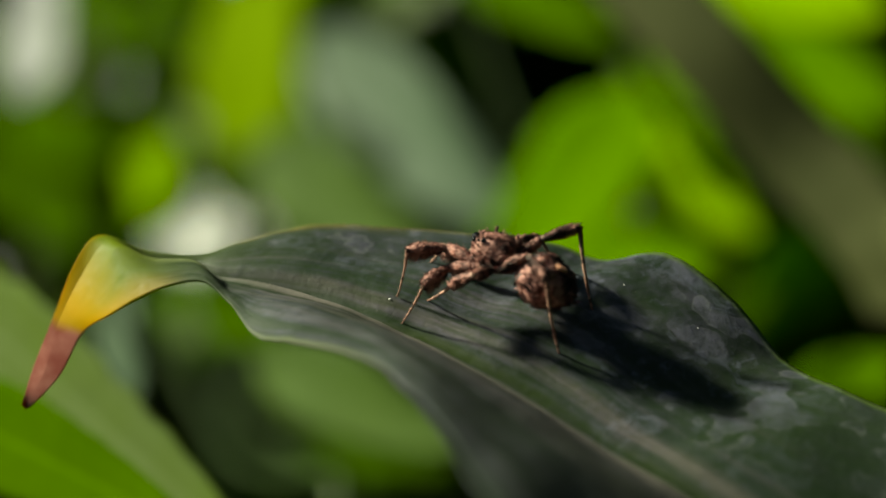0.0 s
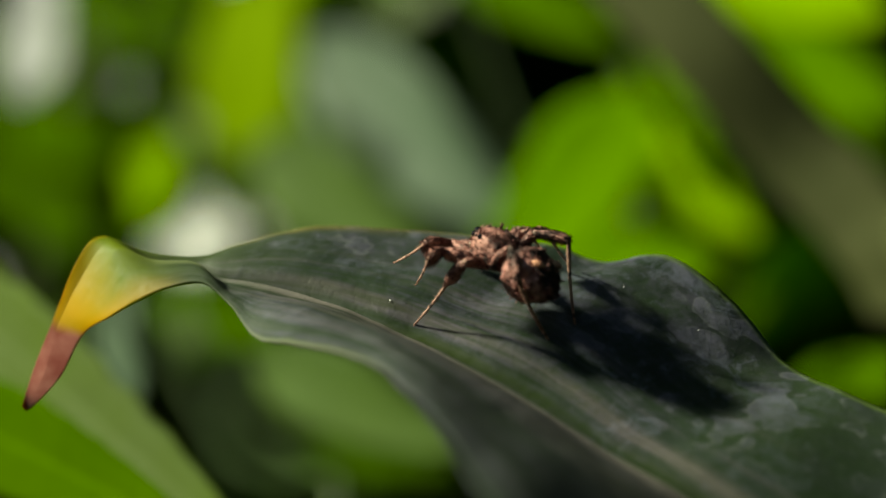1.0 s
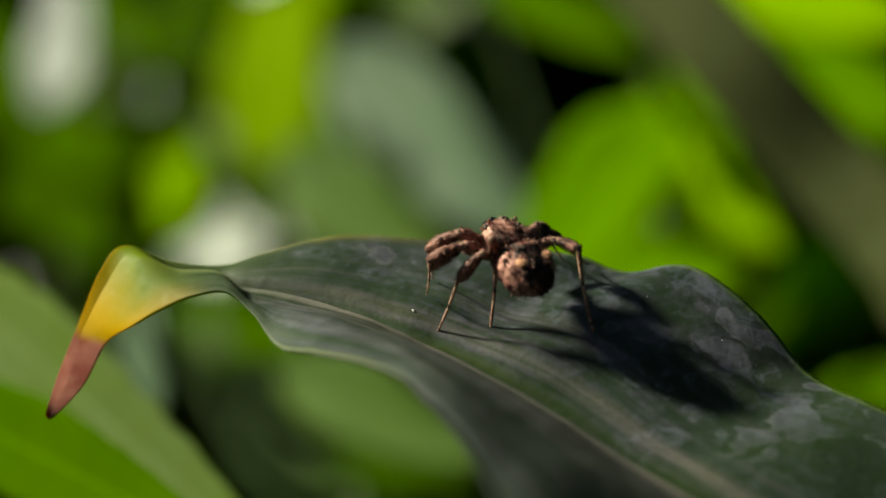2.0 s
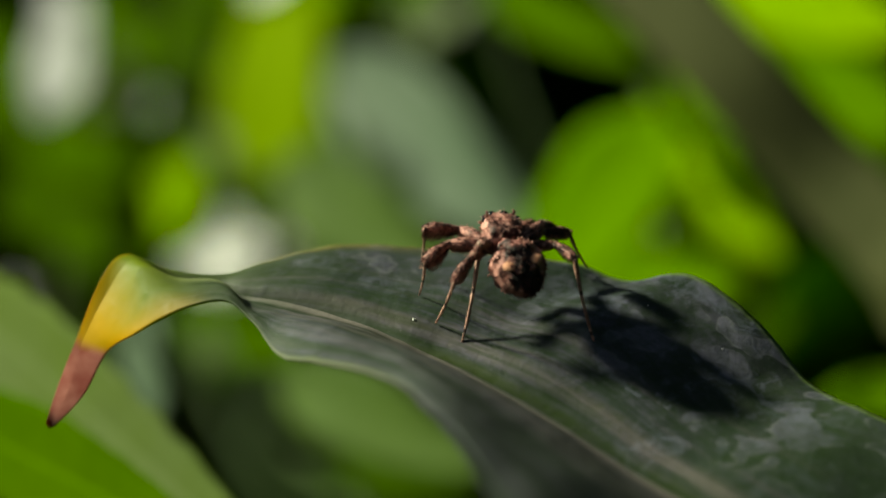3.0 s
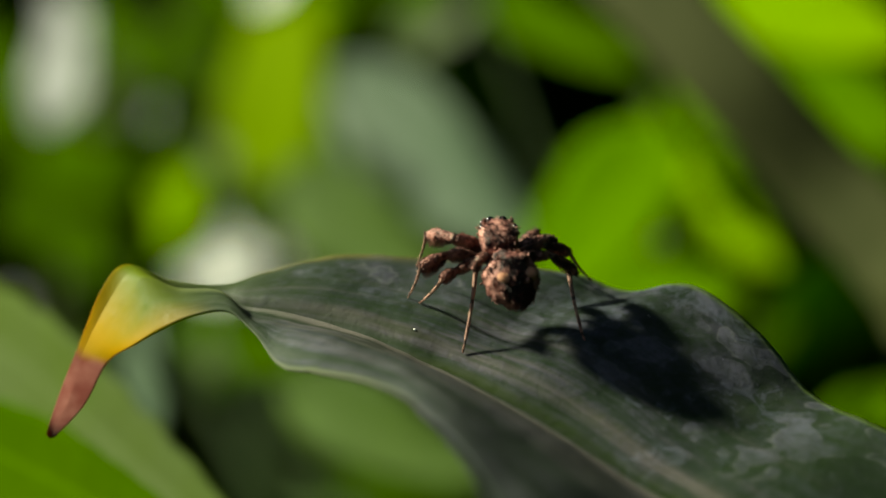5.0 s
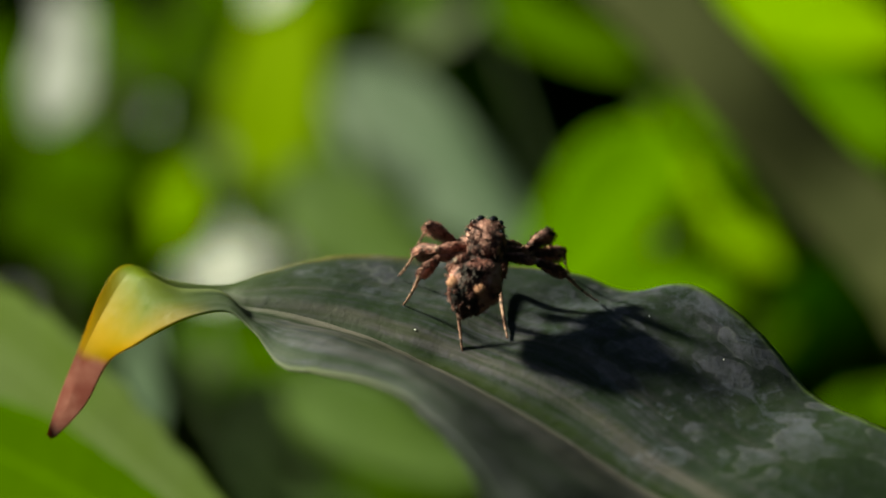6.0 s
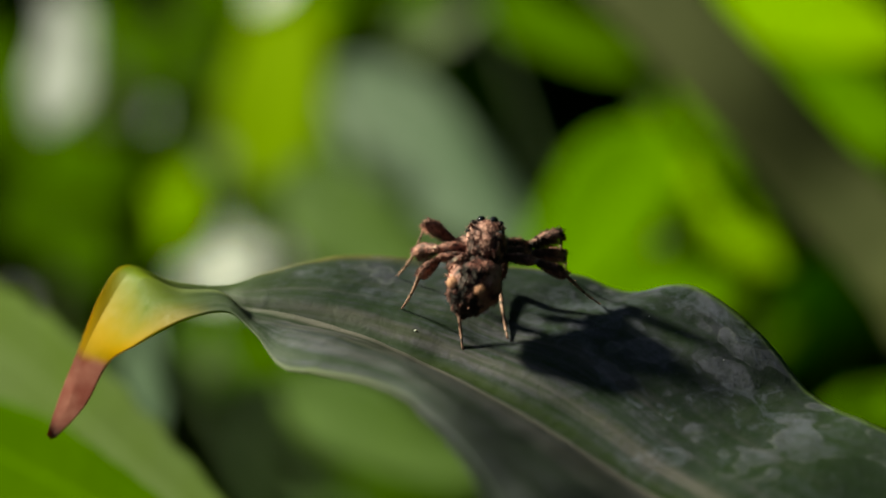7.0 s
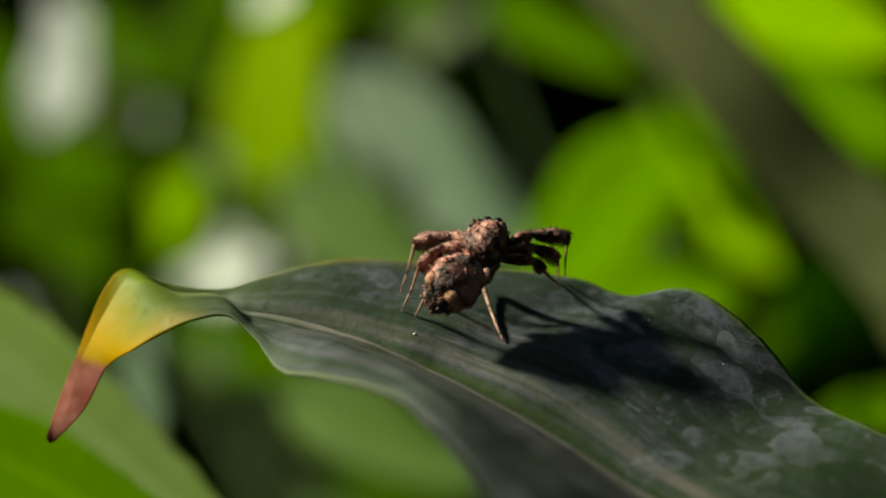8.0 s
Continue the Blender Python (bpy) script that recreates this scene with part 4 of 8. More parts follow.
def motions():
    walk(moving["spider"], [
        (0, pose(0.006541, -0.003237, 0.497759, 0.0, -6.0, 148.0)),
        (0.1, pose(0.006541, -0.003234, 0.497773, 0.0, -6.0, 148.0)),
        (0.2, pose(0.006541, -0.003231, 0.497787, 0.0, -6.0, 148.0)),
        (0.3, pose(0.006566, -0.003231, 0.497786, 0.0, -6.0, 147.5)),
        (0.5, pose(0.006637, -0.003232, 0.497782, 0.0, -6.0, 146.0)),
        (0.65, pose(0.006491, -0.003056, 0.497887, 0.0, -7.0, 142.0)),
        (0.8, pose(0.006345, -0.002880, 0.497992, 0.0, -8.0, 138.0)),
        (1, pose(0.006443, -0.002464, 0.498026, 0.0, -10.0, 130.0)),
        (1.1, pose(0.006317, -0.002237, 0.498135, 0.0, -11.0, 124.0)),
        (1.2, pose(0.006191, -0.002009, 0.498244, 0.0, -12.0, 118.0)),
        (1.35, pose(0.005844, -0.001659, 0.498449, 0.0, -13.0, 115.0)),
        (1.5, pose(0.005496, -0.001308, 0.498654, 0.0, -14.0, 112.0)),
        (1.7, pose(0.005328, -0.000878, 0.498757, 0.0, -15.0, 110.0)),
        (2.2, pose(0.005268, -0.000195, 0.499476, 0.0, -12.4, 106.5)),
        (2.5, pose(0.005214, 0.000414, 0.500117, 0.0, -10.1, 103.5)),
        (2.8, pose(0.005188, 0.000703, 0.500421, 0.0, -9.0, 102.0)),
        (3, pose(0.005067, 0.000668, 0.500255, 0.0, -9.0, 102.0)),
        (3.2, pose(0.005055, 0.000671, 0.500272, 0.0, -9.0, 102.0)),
        (3.4, pose(0.005025, 0.000680, 0.500313, 0.0, -9.0, 102.0)),
        (3.6, pose(0.004989, 0.000690, 0.500362, 0.0, -9.0, 102.0)),
        (4, pose(0.004946, 0.000703, 0.500421, 0.0, -9.0, 102.0)),
        (4.5, pose(0.004934, 0.000684, 0.500334, 0.0, -9.0, 102.0)),
        (4.7, pose(0.004931, 0.000680, 0.500313, 0.0, -9.0, 102.0)),
        (5.1, pose(0.004610, 0.000725, 0.500525, 0.0, -22.0, 94.0)),
        (5.45, pose(0.004049, 0.000616, 0.500493, 0.0, -32.0, 88.0)),
        (5.8, pose(0.003488, 0.000507, 0.500462, 0.0, -42.0, 82.0)),
        (6, pose(0.003585, 0.000489, 0.500375, 0.0, -42.0, 78.0)),
        (6.5, pose(0.003589, 0.000488, 0.500372, 0.0, -42.0, 77.6)),
        (7, pose(0.003594, 0.000487, 0.500368, 0.0, -42.0, 77.1)),
        (7.2, pose(0.003595, 0.000487, 0.500367, 0.0, -42.0, 77.0)),
        (7.35, pose(0.003698, 0.000456, 0.500460, 0.0, -40.0, 73.5)),
        (7.5, pose(0.003801, 0.000424, 0.500553, 0.0, -38.0, 70.0)),
        (7.6, pose(0.003810, 0.000393, 0.500649, 0.0, -33.0, 66.0)),
        (7.7, pose(0.003819, 0.000363, 0.500744, 0.0, -28.0, 62.0)),
        (7.85, pose(0.003736, 0.000370, 0.500777, 0.0, -27.0, 59.0)),
        (8, pose(0.003654, 0.000377, 0.500811, 0.0, -26.0, 56.0))])
    walk(moving["abdomen"], [
        (0, pose(-0.004961, -0.000085, -0.001453, 22.2, -18.9, 1.5)),
        (0.1, pose(-0.004961, -0.000085, -0.001453, 21.2, -19.0, 1.5)),
        (0.2, pose(-0.004961, -0.000085, -0.001453, 20.2, -19.0, 1.5)),
        (0.3, pose(-0.004935, -0.000064, -0.001408, 19.1, -18.4, 1.2)),
        (0.5, pose(-0.004863, -0.000003, -0.001277, 17.0, -16.6, 0.1)),
        (0.65, pose(-0.004803, -0.000101, -0.001147, 15.7, -14.6, 1.9)),
        (0.8, pose(-0.004749, -0.000190, -0.001018, 14.5, -12.5, 3.6)),
        (1, pose(-0.004491, -0.000259, -0.000862, 13.0, -10.5, 5.4)),
        (1.1, pose(-0.004418, -0.000561, -0.000793, 11.5, -9.2, 11.9)),
        (1.2, pose(-0.004328, -0.000849, -0.000730, 10.2, -8.0, 18.2)),
        (1.35, pose(-0.004338, -0.000891, -0.000687, 6.4, -7.0, 19.0)),
        (1.5, pose(-0.004354, -0.000934, -0.000641, 2.7, -6.0, 19.7)),
        (1.7, pose(-0.004250, -0.000695, -0.000483, -3.8, -2.9, 15.5)),
        (2.2, pose(-0.004273, -0.000662, -0.000870, -7.8, -11.3, 14.7)),
        (2.5, pose(-0.004287, -0.000636, -0.001214, -10.3, -18.3, 14.1)),
        (2.8, pose(-0.004292, -0.000626, -0.001377, -12.5, -21.4, 13.8)),
        (3, pose(-0.004305, -0.000530, -0.001467, -12.9, -23.2, 11.7)),
        (3.2, pose(-0.004309, -0.000530, -0.001476, -12.9, -23.3, 11.7)),
        (3.4, pose(-0.004318, -0.000529, -0.001499, -12.9, -23.7, 11.6)),
        (3.6, pose(-0.004328, -0.000528, -0.001526, -12.9, -24.1, 11.6)),
        (4, pose(-0.004340, -0.000528, -0.001558, -12.9, -24.6, 11.5)),
        (4.5, pose(-0.004340, -0.000528, -0.001557, -12.9, -24.5, 11.5)),
        (4.7, pose(-0.004340, -0.000528, -0.001557, -12.9, -24.5, 11.5)),
        (5.1, pose(-0.004413, -0.000637, -0.001085, 1.0, -15.0, 13.4)),
        (5.45, pose(-0.003971, -0.000151, -0.000806, 6.3, -11.6, 3.9)),
        (5.8, pose(-0.003694, 0.000474, -0.000599, -1.5, -7.1, -13.7)),
        (6, pose(-0.003906, 0.000536, -0.000660, -1.8, -7.9, -14.0)),
        (6.5, pose(-0.003911, 0.000538, -0.000655, -1.0, -7.8, -14.0)),
        (7, pose(-0.003920, 0.000540, -0.000648, -0.2, -7.6, -14.0)),
        (7.2, pose(-0.003921, 0.000540, -0.000647, 0.1, -7.6, -14.0)),
        (7.35, pose(-0.003957, 0.000701, -0.000747, 2.6, -9.7, -17.6)),
        (7.5, pose(-0.004013, 0.000855, -0.000832, 6.3, -11.3, -20.7)),
        (7.6, pose(-0.003965, 0.001059, -0.001136, 8.1, -17.7, -25.6)),
        (7.7, pose(-0.003930, 0.001259, -0.001418, 12.5, -23.0, -30.0)),
        (7.85, pose(-0.003976, 0.001281, -0.001502, 19.5, -24.2, -29.9)),
        (8, pose(-0.004029, 0.001300, -0.001583, 26.6, -25.2, -29.7))])
    walk(moving["L1_leg"], [
        (0, pose(0.001000, 0.001050, -0.001150, -166.1, -15.2, 0.1)),
        (0.1, pose(0.001000, 0.001050, -0.001150, -166.1, -14.5, -1.0)),
        (0.2, pose(0.001000, 0.001050, -0.001150, -166.3, -13.2, -3.1)),
        (0.3, pose(0.001000, 0.001050, -0.001150, -166.6, -12.0, -4.3)),
        (0.5, pose(0.001000, 0.001050, -0.001150, -167.4, -10.7, -3.5)),
        (0.65, pose(0.001000, 0.001050, -0.001150, -166.3, -9.0, -4.6)),
        (0.8, pose(0.001000, 0.001050, -0.001150, -165.5, -9.2, -0.4)),
        (1, pose(0.001000, 0.001050, -0.001150, -163.9, -6.4, 3.0)),
        (1.1, pose(0.001000, 0.001050, -0.001150, -163.6, -8.2, 10.6)),
        (1.2, pose(0.001000, 0.001050, -0.001150, -163.6, -10.2, 17.3)),
        (1.35, pose(0.001000, 0.001050, -0.001150, -164.3, -7.0, 20.2)),
        (1.5, pose(0.001000, 0.001050, -0.001150, 161.1, -38.1, 94.5)),
        (1.7, pose(0.001000, 0.001050, -0.001150, 166.6, -37.9, 91.1)),
        (2.2, pose(0.001000, 0.001050, -0.001150, 164.7, -34.6, 97.6)),
        (2.5, pose(0.001000, 0.001050, -0.001150, 168.5, -29.8, 97.1)),
        (2.8, pose(0.001000, 0.001050, -0.001150, 171.2, -27.3, 94.9)),
        (3, pose(0.001000, 0.001050, -0.001150, -168.6, -4.8, 33.1)),
        (3.2, pose(0.001000, 0.001050, -0.001150, -168.7, -4.6, 33.1)),
        (3.4, pose(0.001000, 0.001050, -0.001150, -169.0, -4.2, 33.0)),
        (3.6, pose(0.001000, 0.001050, -0.001150, -169.2, -3.8, 33.1)),
        (4, pose(0.001000, 0.001050, -0.001150, -169.3, -4.0, 34.0)),
        (4.5, pose(0.001000, 0.001050, -0.001150, 165.7, -30.0, 100.1)),
        (4.7, pose(0.001000, 0.001050, -0.001150, 165.5, -29.9, 99.7)),
        (5.1, pose(0.001000, 0.001050, -0.001150, 179.3, -25.7, 110.9)),
        (5.45, pose(0.001000, 0.001050, -0.001150, -162.1, 33.8, 45.5)),
        (5.8, pose(0.001000, 0.001050, -0.001150, -152.5, 45.5, 56.9)),
        (6, pose(0.001000, 0.001050, -0.001150, -147.6, 39.4, 63.8)),
        (6.5, pose(0.001000, 0.001050, -0.001150, -146.7, 37.0, 64.1)),
        (7, pose(0.001000, 0.001050, -0.001150, -145.8, 34.3, 64.7)),
        (7.2, pose(0.001000, 0.001050, -0.001150, -145.6, 34.0, 64.8)),
        (7.35, pose(0.001000, 0.001050, -0.001150, -172.7, -39.4, 117.4)),
        (7.5, pose(0.001000, 0.001050, -0.001150, 171.2, -44.6, 122.5)),
        (7.6, pose(0.001000, 0.001050, -0.001150, 159.6, -46.8, 137.7)),
        (7.7, pose(0.001000, 0.001050, -0.001150, -151.0, -6.8, 80.9)),
        (7.85, pose(0.001000, 0.001050, -0.001150, -151.4, -11.2, 83.1)),
        (8, pose(0.001000, 0.001050, -0.001150, -153.4, -14.2, 91.3))])
    walk(moving["L1_tibia"], [
        (0, pose(0.003300, -0.000000, 0.000000, -0.5, -28.9, -30.9)),
        (0.1, pose(0.003300, 0.000000, 0.000000, 0.5, -28.4, -33.9)),
        (0.2, pose(0.003300, -0.000000, 0.000000, 2.4, -27.4, -40.3)),
        (0.3, pose(0.003300, 0.000000, 0.000000, 4.2, -26.4, -45.7)),
        (0.5, pose(0.003300, 0.000000, 0.000000, 5.6, -25.1, -49.9)),
        (0.65, pose(0.003300, 0.000000, 0.000000, 7.5, -12.2, -72.8)),
        (0.8, pose(0.003300, -0.000000, -0.000000, 0.2, -0.2, -85.6)),
        (1, pose(0.003300, 0.000000, 0.000000, 8.8, -7.8, -91.3)),
        (1.1, pose(0.003300, -0.000000, 0.000000, 22.6, -16.7, -90.9)),
        (1.2, pose(0.003300, 0.000000, 0.000000, 39.4, -28.5, -88.7)),
        (1.35, pose(0.003300, 0.000000, 0.000000, 42.6, -24.4, -94.6)),
        (1.5, pose(0.003300, -0.000000, 0.000000, -49.8, -79.9, 89.6)),
        (1.7, pose(0.003300, 0.000000, 0.000000, -0.3, -83.2, 36.3)),
        (2.2, pose(0.003300, 0.000000, 0.000000, -23.7, -63.1, 64.7)),
        (2.5, pose(0.003300, 0.000000, 0.000000, -20.4, -44.2, 64.1)),
        (2.8, pose(0.003300, 0.000000, -0.000000, -17.2, -35.9, 61.0)),
        (3, pose(0.003300, 0.000000, 0.000000, 3.5, -4.1, -67.0)),
        (3.2, pose(0.003300, 0.000000, 0.000000, 3.5, -4.1, -67.4)),
        (3.4, pose(0.003300, -0.000000, 0.000000, 3.6, -4.1, -68.4)),
        (3.6, pose(0.003300, 0.000000, 0.000000, 3.9, -4.3, -69.5)),
        (4, pose(0.003300, -0.000000, 0.000000, 5.7, -5.8, -70.2)),
        (4.5, pose(0.003300, 0.000000, 0.000000, -19.5, -44.6, 64.5)),
        (4.7, pose(0.003300, 0.000000, 0.000000, -19.4, -42.8, 65.4)),
        (5.1, pose(0.003300, 0.000000, 0.000000, -14.1, -24.8, 82.8)),
        (5.45, pose(0.003300, 0.000000, -0.000000, -42.4, 35.8, -83.6)),
        (5.8, pose(0.003300, -0.000000, 0.000000, -59.5, 46.8, -93.1)),
        (6, pose(0.003300, 0.000000, -0.000000, -55.1, 46.0, -85.5)),
        (6.5, pose(0.003300, -0.000000, 0.000000, -51.5, 45.9, -81.1)),
        (7, pose(0.003300, 0.000000, 0.000000, -47.7, 45.6, -76.3)),
        (7.2, pose(0.003300, 0.000000, 0.000000, -47.2, 45.6, -75.6)),
        (7.35, pose(0.003300, 0.000000, -0.000000, -14.0, -17.4, 101.0)),
        (7.5, pose(0.003300, 0.000000, -0.000000, -26.0, -27.0, 110.4)),
        (7.6, pose(0.003300, 0.000000, 0.000000, -19.7, -39.6, 91.9)),
        (7.7, pose(0.003300, 0.000000, 0.000000, 2.1, -1.2, -64.2)),
        (7.85, pose(0.003300, 0.000000, 0.000000, 9.0, -11.5, -43.1)),
        (8, pose(0.003300, -0.000000, 0.000000, 4.0, -25.2, -9.1))])
    walk(moving["L1_tarsus"], [
        (0, pose(0.005854, -0.001527, 0.001645, -123.8, -61.9, 88.7)),
        (0.1, pose(0.005782, -0.001670, 0.001616, -121.0, -61.7, 85.0)),
        (0.2, pose(0.005605, -0.001951, 0.001563, -114.9, -60.8, 77.1)),
        (0.3, pose(0.005428, -0.002179, 0.001511, -107.9, -59.5, 69.2)),
        (0.5, pose(0.005283, -0.002355, 0.001444, -99.4, -57.8, 61.2)),
        (0.65, pose(0.004282, -0.003175, 0.000716, -102.6, -53.4, 59.5)),
        (0.8, pose(0.003560, -0.003390, 0.000011, -105.1, -50.1, 62.7)),
        (1, pose(0.003225, -0.003368, 0.000459, -54.6, -40.1, 23.0)),
        (1.1, pose(0.003248, -0.003256, 0.000978, -76.2, -44.1, 44.8)),
        (1.2, pose(0.003367, -0.002986, 0.001624, -98.4, -46.0, 67.2)),
        (1.35, pose(0.003049, -0.003086, 0.001405, -95.7, -46.6, 65.3)),
        (1.5, pose(0.003304, 0.000596, 0.003347, -134.2, -34.0, 157.9)),
        (1.7, pose(0.003624, 0.000238, 0.003376, -135.8, -31.4, 154.1)),
        (2.2, pose(0.003959, 0.001392, 0.003031, -132.5, -40.4, 159.2)),
        (2.5, pose(0.004363, 0.002192, 0.002372, -125.4, -51.2, 155.1)),
        (2.8, pose(0.004634, 0.002411, 0.001992, -120.9, -56.4, 149.7)),
        (3, pose(0.004627, -0.003121, 0.000246, -87.5, -57.9, 61.0)),
        (3.2, pose(0.004602, -0.003131, 0.000243, -87.0, -57.7, 60.6)),
        (3.4, pose(0.004546, -0.003154, 0.000243, -85.9, -57.2, 59.6)),
        (3.6, pose(0.004485, -0.003177, 0.000254, -84.8, -56.5, 58.8)),
        (4, pose(0.004447, -0.003182, 0.000346, -84.6, -54.9, 59.7)),
        (4.5, pose(0.004341, 0.002184, 0.002388, -121.5, -50.4, 152.9)),
        (4.7, pose(0.004339, 0.002268, 0.002310, -118.7, -50.7, 150.9)),
        (5.1, pose(0.003685, 0.003062, 0.001427, -82.0, -53.5, 135.5)),
        (5.45, pose(0.003608, -0.002739, -0.001991, -25.5, -31.2, 16.5)),
        (5.8, pose(0.003173, -0.002325, -0.002477, -14.8, -22.5, 8.3)),
        (6, pose(0.003486, -0.002354, -0.002446, -16.3, -24.8, 12.8)),
        (6.5, pose(0.003665, -0.002338, -0.002441, -18.5, -27.6, 14.9)),
        (7, pose(0.003864, -0.002311, -0.002430, -20.8, -30.5, 17.5)),
        (7.2, pose(0.003890, -0.002306, -0.002428, -21.1, -30.8, 17.8)),
        (7.35, pose(0.002682, 0.003184, 0.001019, -52.8, -55.6, 119.2)),
        (7.5, pose(0.002242, 0.002839, 0.001543, -69.0, -61.8, 134.6)),
        (7.6, pose(0.003211, 0.002619, 0.002167, -93.8, -61.5, 155.9)),
        (7.7, pose(0.004780, -0.003060, 0.000074, -45.2, -49.0, 48.2)),
        (7.85, pose(0.005733, -0.002276, 0.000677, -60.1, -70.0, 57.1)),
        (8, pose(0.006338, -0.000488, 0.001447, 10.8, -85.1, -10.5))])
    walk(moving["L2_leg"], [
        (0, pose(0.000350, 0.001200, -0.001250, 177.8, 9.8, 5.7)),
        (0.1, pose(0.000350, 0.001200, -0.001250, 177.5, 10.1, 5.1)),
        (0.2, pose(0.000350, 0.001200, -0.001250, 176.9, 10.4, 3.4)),
        (0.3, pose(0.000350, 0.001200, -0.001250, 176.7, 10.5, 2.4)),
        (0.5, pose(0.000350, 0.001200, -0.001250, 176.8, 10.3, 2.9)),
        (0.65, pose(0.000350, 0.001200, -0.001250, 179.4, 8.9, 8.0)),
        (0.8, pose(0.000350, 0.001200, -0.001250, -174.2, 2.7, 20.7)),
        (1, pose(0.000350, 0.001200, -0.001250, -169.0, -9.4, 36.9)),
        (1.1, pose(0.000350, 0.001200, -0.001250, 164.1, -30.0, 102.9)),
        (1.2, pose(0.000350, 0.001200, -0.001250, 165.1, -31.6, 106.1)),
        (1.35, pose(0.000350, 0.001200, -0.001250, 162.9, -33.9, 108.8)),
        (1.5, pose(0.000350, 0.001200, -0.001250, 158.8, -34.3, 117.8)),
        (1.7, pose(0.000350, 0.001200, -0.001250, 168.6, -32.5, 115.2)),
        (2.2, pose(0.000350, 0.001200, -0.001250, 171.3, -26.1, 110.3)),
        (2.5, pose(0.000350, 0.001200, -0.001250, 179.8, -17.1, 106.7)),
        (2.8, pose(0.000350, 0.001200, -0.001250, -171.4, -2.5, 75.9)),
        (3, pose(0.000350, 0.001200, -0.001250, -171.6, -3.3, 74.7)),
        (3.2, pose(0.000350, 0.001200, -0.001250, -171.6, -2.9, 75.0)),
        (3.4, pose(0.000350, 0.001200, -0.001250, -171.6, -2.1, 75.7)),
        (3.6, pose(0.000350, 0.001200, -0.001250, -171.5, -1.0, 77.0)),
        (4, pose(0.000350, 0.001200, -0.001250, -176.2, -10.5, 102.9)),
        (4.5, pose(0.000350, 0.001200, -0.001250, -176.3, -10.9, 102.0)),
        (4.7, pose(0.000350, 0.001200, -0.001250, -171.4, -0.0, 75.3)),
        (5.1, pose(0.000350, 0.001200, -0.001250, -160.4, 15.1, 67.5)),
        (5.45, pose(0.000350, 0.001200, -0.001250, -155.2, -17.6, 110.6)),
        (5.8, pose(0.000350, 0.001200, -0.001250, -143.0, -19.5, 110.1)),
        (6, pose(0.000350, 0.001200, -0.001250, -144.5, -21.6, 110.9)),
        (6.5, pose(0.000350, 0.001200, -0.001250, -143.3, -19.5, 108.0)),
        (7, pose(0.000350, 0.001200, -0.001250, -142.3, -17.3, 105.1)),
        (7.2, pose(0.000350, 0.001200, -0.001250, -142.2, -17.0, 104.8)),
        (7.35, pose(0.000350, 0.001200, -0.001250, -154.9, -30.9, 123.3)),
        (7.5, pose(0.000350, 0.001200, -0.001250, -143.1, 14.8, 84.3)),
        (7.6, pose(0.000350, 0.001200, -0.001250, -147.1, 1.1, 94.6)),
        (7.7, pose(0.000350, 0.001200, -0.001250, -154.7, -14.9, 111.4)),
        (7.85, pose(0.000350, 0.001200, -0.001250, -155.4, -14.7, 110.4)),
        (8, pose(0.000350, 0.001200, -0.001250, -156.9, -16.4, 112.0))])
